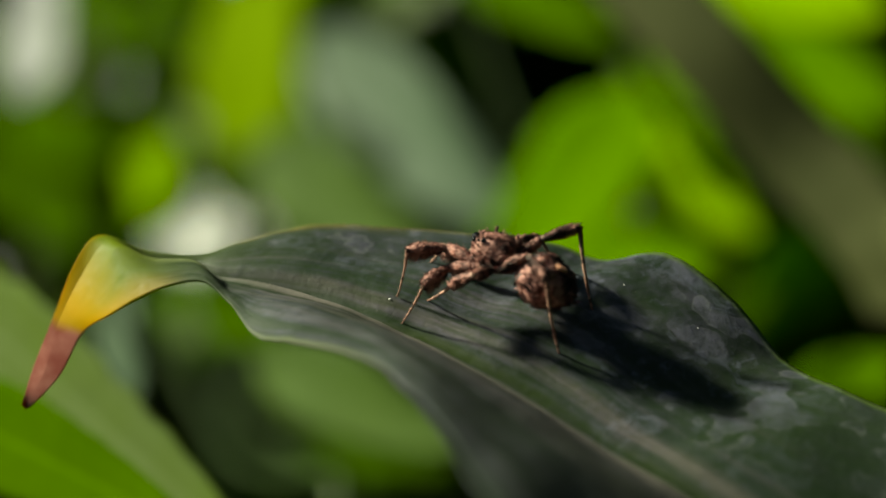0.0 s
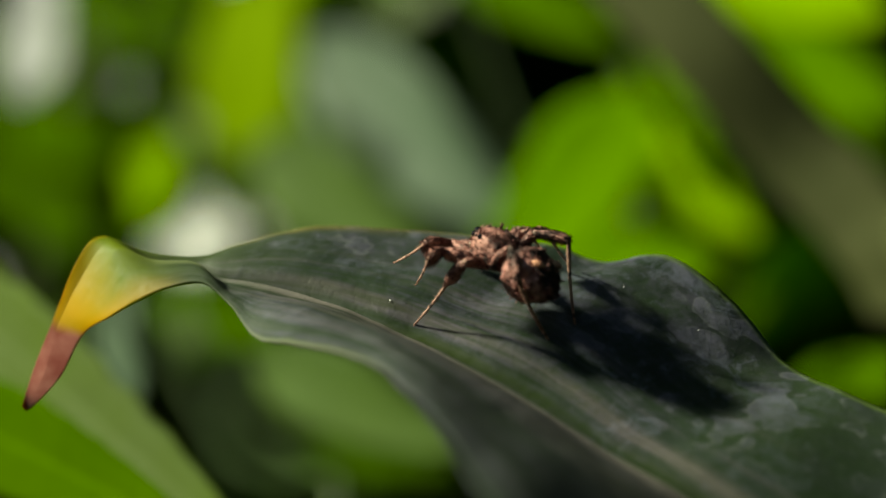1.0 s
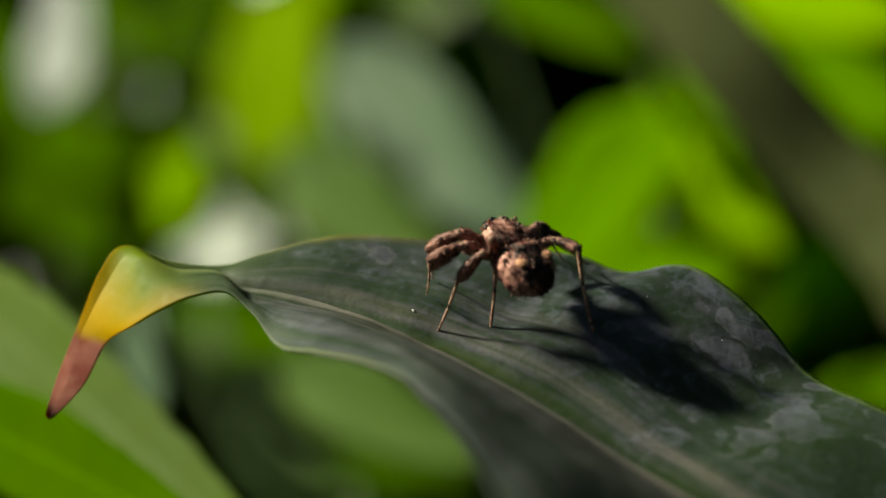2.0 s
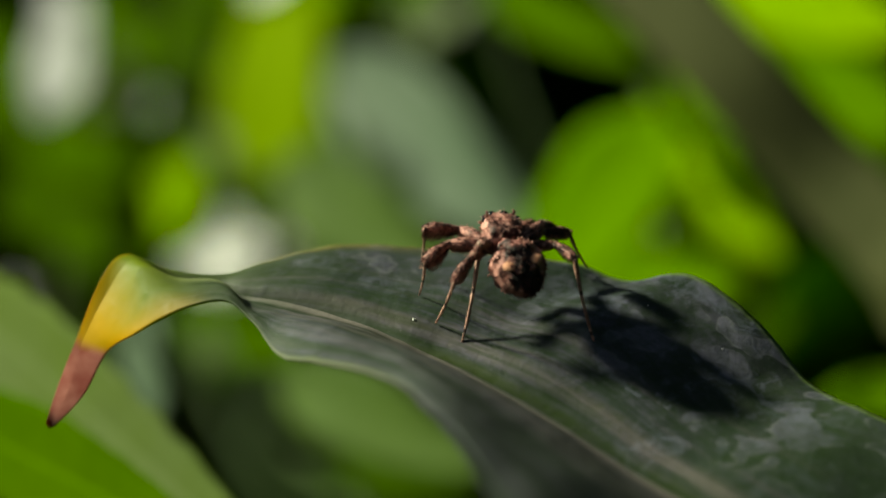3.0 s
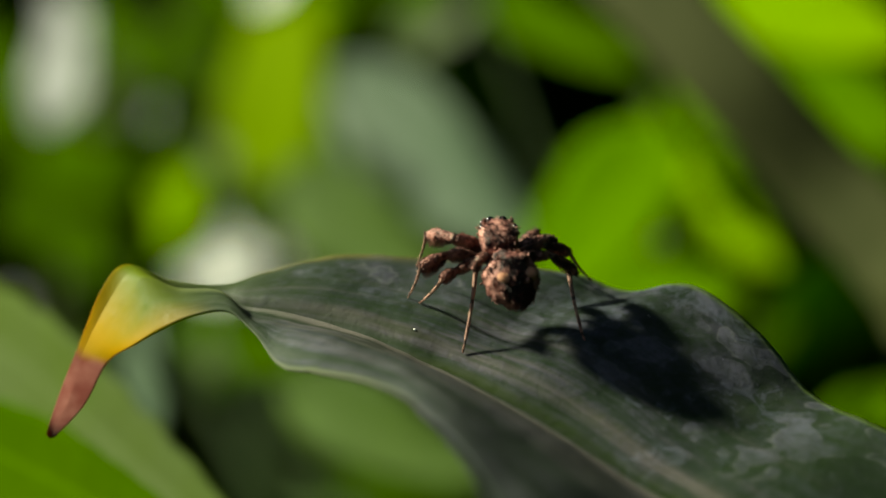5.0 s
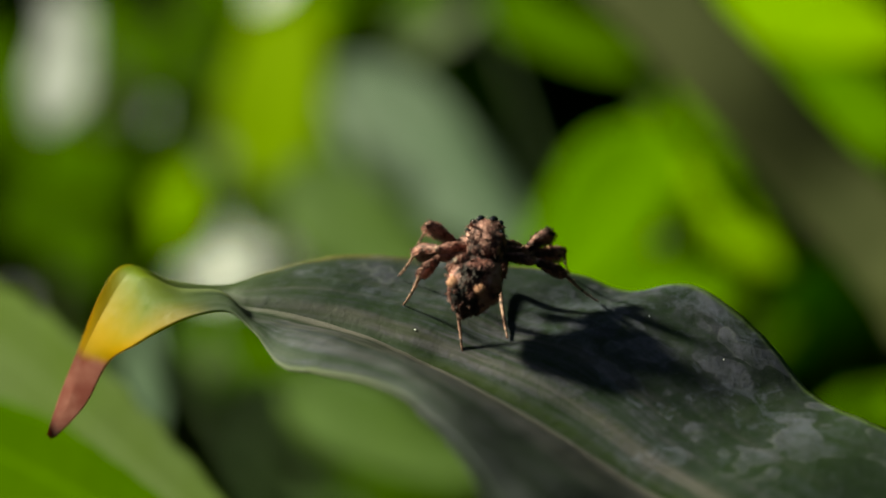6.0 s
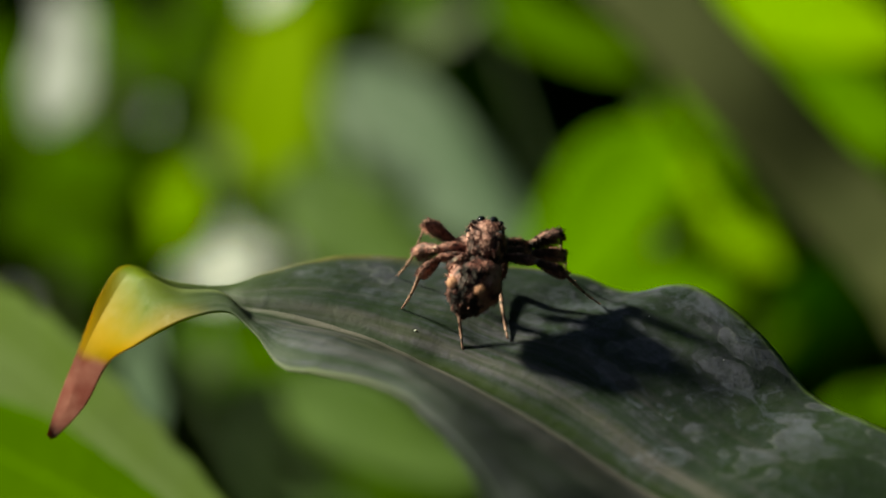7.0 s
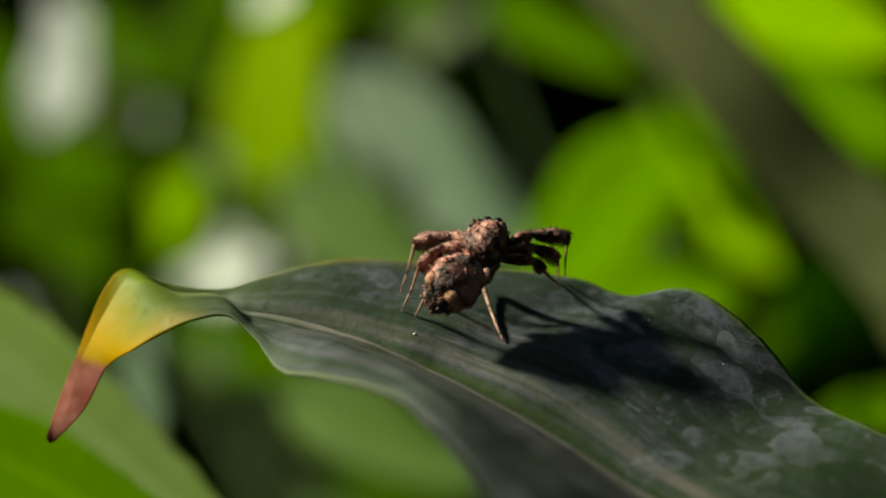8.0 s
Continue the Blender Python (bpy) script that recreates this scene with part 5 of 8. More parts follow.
    walk(moving["L2_tibia"], [
        (0, pose(0.003200, 0.000000, 0.000000, 9.2, -13.2, -70.9)),
        (0.1, pose(0.003200, -0.000000, 0.000000, 8.7, -12.3, -71.9)),
        (0.2, pose(0.003200, 0.000000, 0.000000, 7.8, -10.6, -74.4)),
        (0.3, pose(0.003200, 0.000000, -0.000000, 6.9, -8.9, -76.6)),
        (0.5, pose(0.003200, -0.000000, -0.000000, 6.0, -7.3, -78.2)),
        (0.65, pose(0.003200, -0.000000, 0.000000, -3.6, 2.7, -92.2)),
        (0.8, pose(0.003200, 0.000000, 0.000000, -12.8, 6.7, -95.0)),
        (1, pose(0.003200, 0.000000, 0.000000, 10.6, -5.5, -77.9)),
        (1.1, pose(0.003200, 0.000000, 0.000000, 10.2, -48.7, 29.2)),
        (1.2, pose(0.003200, 0.000000, -0.000000, 17.6, -50.8, 19.6)),
        (1.35, pose(0.003200, 0.000000, 0.000000, 23.0, -57.5, 16.4)),
        (1.5, pose(0.003200, 0.000000, 0.000000, 24.7, -60.9, 20.6)),
        (1.7, pose(0.003200, 0.000000, 0.000000, 24.2, -49.0, 12.6)),
        (2.2, pose(0.003200, -0.000000, 0.000000, 7.9, -56.3, 33.4)),
        (2.5, pose(0.003200, 0.000000, 0.000000, 15.8, -44.7, 13.4)),
        (2.8, pose(0.003200, 0.000000, 0.000000, 23.5, -21.0, -48.2)),
        (3, pose(0.003200, -0.000000, 0.000000, 30.4, -24.4, -51.2)),
        (3.2, pose(0.003200, 0.000000, -0.000000, 30.2, -24.2, -51.1)),
        (3.4, pose(0.003200, 0.000000, 0.000000, 29.7, -23.8, -50.6)),
        (3.6, pose(0.003200, -0.000000, -0.000000, 29.0, -23.4, -49.4)),
        (4, pose(0.003200, 0.000000, 0.000000, 21.3, -40.7, 0.2)),
        (4.5, pose(0.003200, 0.000000, -0.000000, 22.5, -40.5, -2.7)),
        (4.7, pose(0.003200, -0.000000, -0.000000, 26.8, -22.1, -49.7)),
        (5.1, pose(0.003200, 0.000000, 0.000000, 11.7, -8.6, -61.1)),
        (5.45, pose(0.003200, 0.000000, 0.000000, -7.6, -22.7, 67.0)),
        (5.8, pose(0.003200, 0.000000, 0.000000, -7.2, -15.8, 73.1)),
        (6, pose(0.003200, 0.000000, -0.000000, -6.2, -16.9, 67.4)),
        (6.5, pose(0.003200, 0.000000, -0.000000, -6.3, -17.0, 64.6)),
        (7, pose(0.003200, 0.000000, -0.000000, -6.3, -17.0, 61.0)),
        (7.2, pose(0.003200, -0.000000, 0.000000, -6.3, -17.0, 60.5)),
        (7.35, pose(0.003200, 0.000000, 0.000000, -7.1, -20.7, 74.5)),
        (7.5, pose(0.003200, 0.000000, 0.000000, -10.9, 4.7, -75.8)),
        (7.6, pose(0.003200, 0.000000, 0.000000, -4.4, 1.4, -74.2)),
        (7.7, pose(0.003200, 0.000000, 0.000000, 14.0, -5.5, -58.6)),
        (7.85, pose(0.003200, 0.000000, 0.000000, 33.2, -15.0, -59.7)),
        (8, pose(0.003200, 0.000000, -0.000000, 45.1, -26.1, -56.2))])
    walk(moving["L2_tarsus"], [
        (0, pose(0.004250, -0.003036, 0.000755, -54.7, -47.0, 27.0)),
        (0.1, pose(0.004200, -0.003065, 0.000705, -54.3, -47.0, 26.1)),
        (0.2, pose(0.004074, -0.003124, 0.000605, -53.7, -46.9, 24.2)),
        (0.3, pose(0.003953, -0.003172, 0.000512, -53.5, -47.1, 22.9)),
        (0.5, pose(0.003868, -0.003204, 0.000421, -53.5, -47.5, 22.5)),
        (0.65, pose(0.003073, -0.003294, -0.000155, -59.1, -49.8, 26.3)),
        (0.8, pose(0.002913, -0.003265, -0.000383, -76.6, -52.4, 47.3)),
        (1, pose(0.003891, -0.003211, 0.000316, -93.9, -40.0, 77.7)),
        (1.1, pose(0.005099, 0.001062, 0.002481, -131.5, -28.9, 155.8)),
        (1.2, pose(0.005164, 0.000700, 0.002558, -133.8, -28.6, 156.5)),
        (1.35, pose(0.004902, 0.000500, 0.002783, -141.8, -26.6, 162.8)),
        (1.5, pose(0.004704, 0.000567, 0.002882, -146.7, -25.0, 171.2)),
        (1.7, pose(0.005313, 0.000471, 0.002490, -141.1, -28.5, 164.0)),
        (2.2, pose(0.004728, 0.001008, 0.002745, -117.0, -42.7, 151.9)),
        (2.5, pose(0.005481, 0.000544, 0.002322, -103.3, -45.0, 134.8)),
        (2.8, pose(0.005254, -0.002298, 0.001180, -80.8, -49.2, 85.4)),
        (3, pose(0.005083, -0.002343, 0.001363, -77.8, -44.6, 85.0)),
        (3.2, pose(0.005090, -0.002342, 0.001353, -77.1, -44.5, 84.7)),
        (3.4, pose(0.005118, -0.002333, 0.001331, -75.5, -44.0, 83.9)),
        (3.6, pose(0.005171, -0.002298, 0.001313, -73.5, -43.4, 83.4)),
        (4, pose(0.005704, 0.000007, 0.002150, -84.5, -41.9, 117.3)),
        (4.5, pose(0.005708, -0.000116, 0.002142, -83.9, -41.8, 115.8)),
        (4.7, pose(0.005179, -0.002331, 0.001240, -67.4, -42.0, 78.2)),
        (5.1, pose(0.004778, -0.002856, 0.000495, -41.3, -35.3, 49.7)),
        (5.45, pose(0.004389, 0.002802, 0.001275, -39.9, -41.0, 99.8)),
        (5.8, pose(0.004123, 0.003039, 0.000896, -28.3, -37.1, 90.0)),
        (6, pose(0.004416, 0.002914, 0.000961, -29.2, -38.7, 88.8)),
        (6.5, pose(0.004556, 0.002849, 0.000966, -27.7, -38.5, 83.9)),
        (7, pose(0.004729, 0.002760, 0.000966, -26.3, -38.4, 78.8)),
        (7.2, pose(0.004752, 0.002747, 0.000966, -26.1, -38.4, 78.2)),
        (7.35, pose(0.004025, 0.002974, 0.001167, -32.6, -44.4, 97.7)),
        (7.5, pose(0.004007, -0.003188, -0.000273, -22.4, -31.1, 29.6)),
        (7.6, pose(0.004100, -0.003174, -0.000080, -33.2, -43.0, 42.3)),
        (7.7, pose(0.004911, -0.002804, 0.000318, -53.7, -55.3, 69.2)),
        (7.85, pose(0.004808, -0.002753, 0.000852, -48.7, -56.9, 62.5)),
        (8, pose(0.004848, -0.002464, 0.001449, -44.9, -58.8, 59.5))])
    walk(moving["L3_leg"], [
        (0, pose(-0.000350, 0.001200, -0.001250, 11.2, -4.0, 90.8)),
        (0.1, pose(-0.000350, 0.001200, -0.001250, 11.4, -4.1, 91.1)),
        (0.2, pose(-0.000350, 0.001200, -0.001250, 12.3, -4.7, 91.4)),
        (0.3, pose(-0.000350, 0.001200, -0.001250, 13.9, -5.7, 91.9)),
        (0.5, pose(-0.000350, 0.001200, -0.001250, 161.5, 24.1, -13.0)),
        (0.65, pose(-0.000350, 0.001200, -0.001250, 170.1, -12.3, 95.6)),
        (0.8, pose(-0.000350, 0.001200, -0.001250, 173.0, -14.9, 94.1)),
        (1, pose(-0.000350, 0.001200, -0.001250, 171.3, -21.2, 99.3)),
        (1.1, pose(-0.000350, 0.001200, -0.001250, 167.8, -22.7, 111.8)),
        (1.2, pose(-0.000350, 0.001200, -0.001250, 163.6, -25.9, 121.0)),
        (1.35, pose(-0.000350, 0.001200, -0.001250, 160.1, -28.5, 127.9)),
        (1.5, pose(-0.000350, 0.001200, -0.001250, 155.2, -29.1, 138.9)),
        (1.7, pose(-0.000350, 0.001200, -0.001250, 155.8, -32.3, 141.8)),
        (2.2, pose(-0.000350, 0.001200, -0.001250, 160.4, -28.1, 144.1)),
        (2.5, pose(-0.000350, 0.001200, -0.001250, 176.3, -15.5, 144.8)),
        (2.8, pose(-0.000350, 0.001200, -0.001250, -178.6, -10.9, 140.4)),
        (3, pose(-0.000350, 0.001200, -0.001250, 178.9, -12.0, 142.7)),
        (3.2, pose(-0.000350, 0.001200, -0.001250, 179.3, 37.9, 67.1)),
        (3.4, pose(-0.000350, 0.001200, -0.001250, -172.4, 35.3, 77.0)),
        (3.6, pose(-0.000350, 0.001200, -0.001250, -169.2, 34.5, 79.6)),
        (4, pose(-0.000350, 0.001200, -0.001250, 179.0, 39.6, 53.1)),
        (4.5, pose(-0.000350, 0.001200, -0.001250, 177.3, 38.9, 50.4)),
        (4.7, pose(-0.000350, 0.001200, -0.001250, 176.9, 38.7, 49.7)),
        (5.1, pose(-0.000350, 0.001200, -0.001250, -158.2, 33.5, 80.2)),
        (5.45, pose(-0.000350, 0.001200, -0.001250, -146.2, 9.7, 92.8)),
        (5.8, pose(-0.000350, 0.001200, -0.001250, -137.8, -4.8, 99.9)),
        (6, pose(-0.000350, 0.001200, -0.001250, -139.1, -10.7, 103.9)),
        (6.5, pose(-0.000350, 0.001200, -0.001250, -139.8, -13.3, 106.2)),
        (7, pose(-0.000350, 0.001200, -0.001250, -140.5, -15.7, 108.6)),
        (7.2, pose(-0.000350, 0.001200, -0.001250, -140.6, -16.0, 108.9)),
        (7.35, pose(-0.000350, 0.001200, -0.001250, -142.5, -14.8, 113.7)),
        (7.5, pose(-0.000350, 0.001200, -0.001250, -144.3, -13.3, 118.5)),
        (7.6, pose(-0.000350, 0.001200, -0.001250, -147.8, -7.5, 120.8)),
        (7.7, pose(-0.000350, 0.001200, -0.001250, -151.0, -0.1, 121.6)),
        (7.85, pose(-0.000350, 0.001200, -0.001250, -153.1, -0.9, 120.5)),
        (8, pose(-0.000350, 0.001200, -0.001250, -155.1, -2.5, 119.9))])
    walk(moving["L3_tibia"], [
        (0, pose(0.002900, 0.000000, -0.000000, -173.3, 20.1, -107.6)),
        (0.1, pose(0.002900, 0.000000, 0.000000, -173.1, 20.0, -106.9)),
        (0.2, pose(0.002900, 0.000000, 0.000000, -172.9, 19.3, -105.5)),
        (0.3, pose(0.002900, 0.000000, 0.000000, -173.0, 17.8, -103.4)),
        (0.5, pose(0.002900, 0.000000, -0.000000, -20.9, 9.9, -107.5)),
        (0.65, pose(0.002900, -0.000000, 0.000000, -43.7, -46.0, 108.2)),
        (0.8, pose(0.002900, 0.000000, -0.000000, -60.3, -48.8, 112.9)),
        (1, pose(0.002900, -0.000000, -0.000000, -81.3, -55.1, 126.1)),
        (1.1, pose(0.002900, 0.000000, 0.000000, -81.7, -56.4, 132.8)),
        (1.2, pose(0.002900, -0.000000, 0.000000, -85.9, -58.4, 139.1)),
        (1.35, pose(0.002900, 0.000000, -0.000000, -92.5, -58.6, 146.6)),
        (1.5, pose(0.002900, 0.000000, 0.000000, -96.4, -58.7, 155.2)),
        (1.7, pose(0.002900, 0.000000, 0.000000, -94.8, -63.4, 151.1)),
        (2.2, pose(0.002900, 0.000000, 0.000000, -24.8, -79.2, 79.9)),
        (2.5, pose(0.002900, 0.000000, 0.000000, 11.2, -56.4, 39.4)),
        (2.8, pose(0.002900, -0.000000, 0.000000, 18.4, -47.5, 23.3)),
        (3, pose(0.002900, 0.000000, 0.000000, 25.1, -50.2, 22.4)),
        (3.2, pose(0.002900, 0.000000, -0.000000, -80.9, 9.0, -104.0)),
        (3.4, pose(0.002900, 0.000000, -0.000000, -54.0, 8.4, -88.4)),
        (3.6, pose(0.002900, 0.000000, 0.000000, -43.4, 9.7, -79.3)),
        (4, pose(0.002900, 0.000000, -0.000000, -36.2, 6.9, -94.8)),
        (4.5, pose(0.002900, 0.000000, 0.000000, -42.5, 8.6, -97.1)),
        (4.7, pose(0.002900, 0.000000, 0.000000, -43.8, 9.1, -97.6)),
        (5.1, pose(0.002900, 0.000000, 0.000000, -9.7, 2.3, -81.9)),
        (5.45, pose(0.002900, 0.000000, 0.000000, 30.9, -14.6, -59.6)),
        (5.8, pose(0.002900, 0.000000, 0.000000, 42.0, -23.0, -50.5)),
        (6, pose(0.002900, -0.000000, -0.000000, 39.8, -23.4, -44.8)),
        (6.5, pose(0.002900, -0.000000, 0.000000, 36.7, -22.9, -41.1)),
        (7, pose(0.002900, -0.000000, 0.000000, 33.5, -22.2, -37.5)),
        (7.2, pose(0.002900, -0.000000, -0.000000, 33.2, -22.1, -37.1)),
        (7.35, pose(0.002900, 0.000000, 0.000000, 27.5, -18.4, -35.2)),
        (7.5, pose(0.002900, 0.000000, 0.000000, 22.0, -14.7, -33.4)),
        (7.6, pose(0.002900, 0.000000, 0.000000, 21.2, -11.6, -40.9)),
        (7.7, pose(0.002900, -0.000000, 0.000000, 18.5, -7.7, -50.5)),
        (7.85, pose(0.002900, 0.000000, -0.000000, 41.4, -10.1, -64.4)),
        (8, pose(0.002900, 0.000000, 0.000000, 82.1, -11.8, -76.9))])
    walk(moving["L3_tarsus"], [
        (0, pose(0.002050, -0.002686, -0.001031, -179.8, 19.5, -126.0)),
        (0.1, pose(0.002079, -0.002696, -0.001028, -179.9, 20.0, -126.2)),
        (0.2, pose(0.002144, -0.002729, -0.000991, 179.8, 20.5, -126.5)),
        (0.3, pose(0.002239, -0.002779, -0.000918, 179.5, 20.7, -126.6)),
        (0.5, pose(0.002012, -0.002819, -0.000516, -21.5, -19.1, 8.5)),
        (0.65, pose(0.002250, 0.001981, 0.002157, -75.6, -48.9, 134.2)),
        (0.8, pose(0.002130, 0.001822, 0.002256, -74.3, -59.4, 122.5)),
        (1, pose(0.001888, 0.001388, 0.002460, -78.4, -64.8, 122.7)),
        (1.1, pose(0.001772, 0.001219, 0.002498, -84.2, -66.4, 134.4)),
        (1.2, pose(0.001711, 0.001031, 0.002554, -99.2, -68.7, 151.1)),
        (1.35, pose(0.001595, 0.000861, 0.002561, -119.5, -69.3, 172.4)),
        (1.5, pose(0.001484, 0.000653, 0.002563, -131.5, -68.4, -170.8)),
        (1.7, pose(0.001723, 0.000650, 0.002682, -139.1, -67.9, -166.3)),
        (2.2, pose(0.002998, 0.000554, 0.002947, -138.9, -56.8, -171.5)),
        (2.5, pose(0.004184, 0.001055, 0.002498, -107.0, -61.5, 157.8)),
        (2.8, pose(0.004759, 0.000802, 0.002214, -98.5, -59.4, 145.0)),
        (3, pose(0.004675, 0.000732, 0.002305, -82.7, -52.9, 137.9)),
        (3.2, pose(0.002182, -0.002875, -0.000469, -15.4, -25.9, 16.7)),
        (3.4, pose(0.002985, -0.002967, -0.000436, -19.7, -23.4, 37.6)),
        (3.6, pose(0.003448, -0.002906, -0.000507, -19.4, -19.2, 47.5)),
        (4, pose(0.002652, -0.002968, -0.000358, -5.9, -6.5, 28.7)),
        (4.5, pose(0.002533, -0.002943, -0.000450, -6.8, -7.8, 24.8)),
        (4.7, pose(0.002506, -0.002936, -0.000473, -7.0, -8.1, 23.9)),
        (5.1, pose(0.003322, -0.002968, -0.000122, -14.4, -15.9, 37.9)),
        (5.45, pose(0.004371, -0.002503, 0.000756, -33.0, -31.1, 59.1)),
        (5.8, pose(0.004658, -0.002131, 0.001170, -40.7, -36.6, 71.4)),
        (6, pose(0.004854, -0.001941, 0.001189, -41.7, -38.1, 75.1)),
        (6.5, pose(0.004984, -0.001817, 0.001166, -43.6, -40.1, 77.3)),
        (7, pose(0.005104, -0.001690, 0.001134, -45.1, -42.2, 79.0)),
        (7.2, pose(0.005118, -0.001675, 0.001130, -45.2, -42.4, 79.2)),
        (7.35, pose(0.005226, -0.001643, 0.000945, -39.2, -40.4, 75.2)),
        (7.5, pose(0.005324, -0.001596, 0.000761, -33.7, -38.1, 71.7)),
        (7.6, pose(0.005121, -0.001925, 0.000602, -27.8, -34.9, 64.4)),
        (7.7, pose(0.004790, -0.002294, 0.000404, -21.6, -31.0, 55.1)),
        (7.85, pose(0.004175, -0.002664, 0.000526, -25.2, -36.6, 52.7)),
        (8, pose(0.003566, -0.002860, 0.000613, -29.2, -42.8, 50.9))])
    walk(moving["L4_leg"], [
        (0, pose(-0.001000, 0.001050, -0.001150, -158.1, -34.7, 175.4)),
        (0.1, pose(-0.001000, 0.001050, -0.001150, -157.9, -34.6, 175.3)),
        (0.2, pose(-0.001000, 0.001050, -0.001150, -157.6, -34.5, 175.6)),
        (0.3, pose(-0.001000, 0.001050, -0.001150, -156.9, -34.9, 176.1)),
        (0.5, pose(-0.001000, 0.001050, -0.001150, -155.6, -35.6, 177.0)),
        (0.65, pose(-0.001000, 0.001050, -0.001150, -152.1, -37.9, 178.2)),
        (0.8, pose(-0.001000, 0.001050, -0.001150, -148.7, -40.3, 179.6)),
        (1, pose(-0.001000, 0.001050, -0.001150, -134.9, -50.5, 173.8)),
        (1.1, pose(-0.001000, 0.001050, -0.001150, -129.1, -60.3, 173.9)),
        (1.2, pose(-0.001000, 0.001050, -0.001150, -120.7, -51.2, 159.7)),
        (1.35, pose(-0.001000, 0.001050, -0.001150, -120.7, -53.2, 160.6)),
        (1.5, pose(-0.001000, 0.001050, -0.001150, 173.4, -55.2, 161.3)),
        (1.7, pose(-0.001000, 0.001050, -0.001150, 150.2, -74.9, 132.7)),
        (2.2, pose(-0.001000, 0.001050, -0.001150, 153.9, -44.8, 147.0)),
        (2.5, pose(-0.001000, 0.001050, -0.001150, 162.6, -34.9, 145.2)),
        (2.8, pose(-0.001000, 0.001050, -0.001150, 166.0, -30.4, 144.6)),
        (3, pose(-0.001000, 0.001050, -0.001150, 163.8, -33.3, 145.9)),
        (3.2, pose(-0.001000, 0.001050, -0.001150, 163.8, -33.1, 146.2)),
        (3.4, pose(-0.001000, 0.001050, -0.001150, 163.7, -32.7, 147.2)),
        (3.6, pose(-0.001000, 0.001050, -0.001150, 163.5, -32.3, 148.3)),
        (4, pose(-0.001000, 0.001050, -0.001150, 163.0, -32.2, 149.7)),
        (4.5, pose(-0.001000, 0.001050, -0.001150, 161.4, -34.2, 149.9)),
        (4.7, pose(-0.001000, 0.001050, -0.001150, 164.7, -31.1, 148.5)),
        (5.1, pose(-0.001000, 0.001050, -0.001150, 177.0, -32.5, 160.1)),
        (5.45, pose(-0.001000, 0.001050, -0.001150, -176.8, -42.7, 159.3)),
        (5.8, pose(-0.001000, 0.001050, -0.001150, -168.1, -51.4, 155.1)),
        (6, pose(-0.001000, 0.001050, -0.001150, -169.7, -53.0, 156.9)),
        (6.5, pose(-0.001000, 0.001050, -0.001150, -170.0, -53.9, 157.0)),
        (7, pose(-0.001000, 0.001050, -0.001150, -170.5, -54.8, 157.4)),
        (7.2, pose(-0.001000, 0.001050, -0.001150, -170.6, -54.9, 157.4)),
        (7.35, pose(-0.001000, 0.001050, -0.001150, -171.8, -55.9, 153.3)),
        (7.5, pose(-0.001000, 0.001050, -0.001150, -175.3, -51.8, 153.7)),
        (7.6, pose(-0.001000, 0.001050, -0.001150, -179.4, -43.6, 155.3)),
        (7.7, pose(-0.001000, 0.001050, -0.001150, -177.8, -33.8, 153.8)),
        (7.85, pose(-0.001000, 0.001050, -0.001150, -147.3, 0.1, 126.6)),
        (8, pose(-0.001000, 0.001050, -0.001150, -149.2, 24.7, 100.8))])
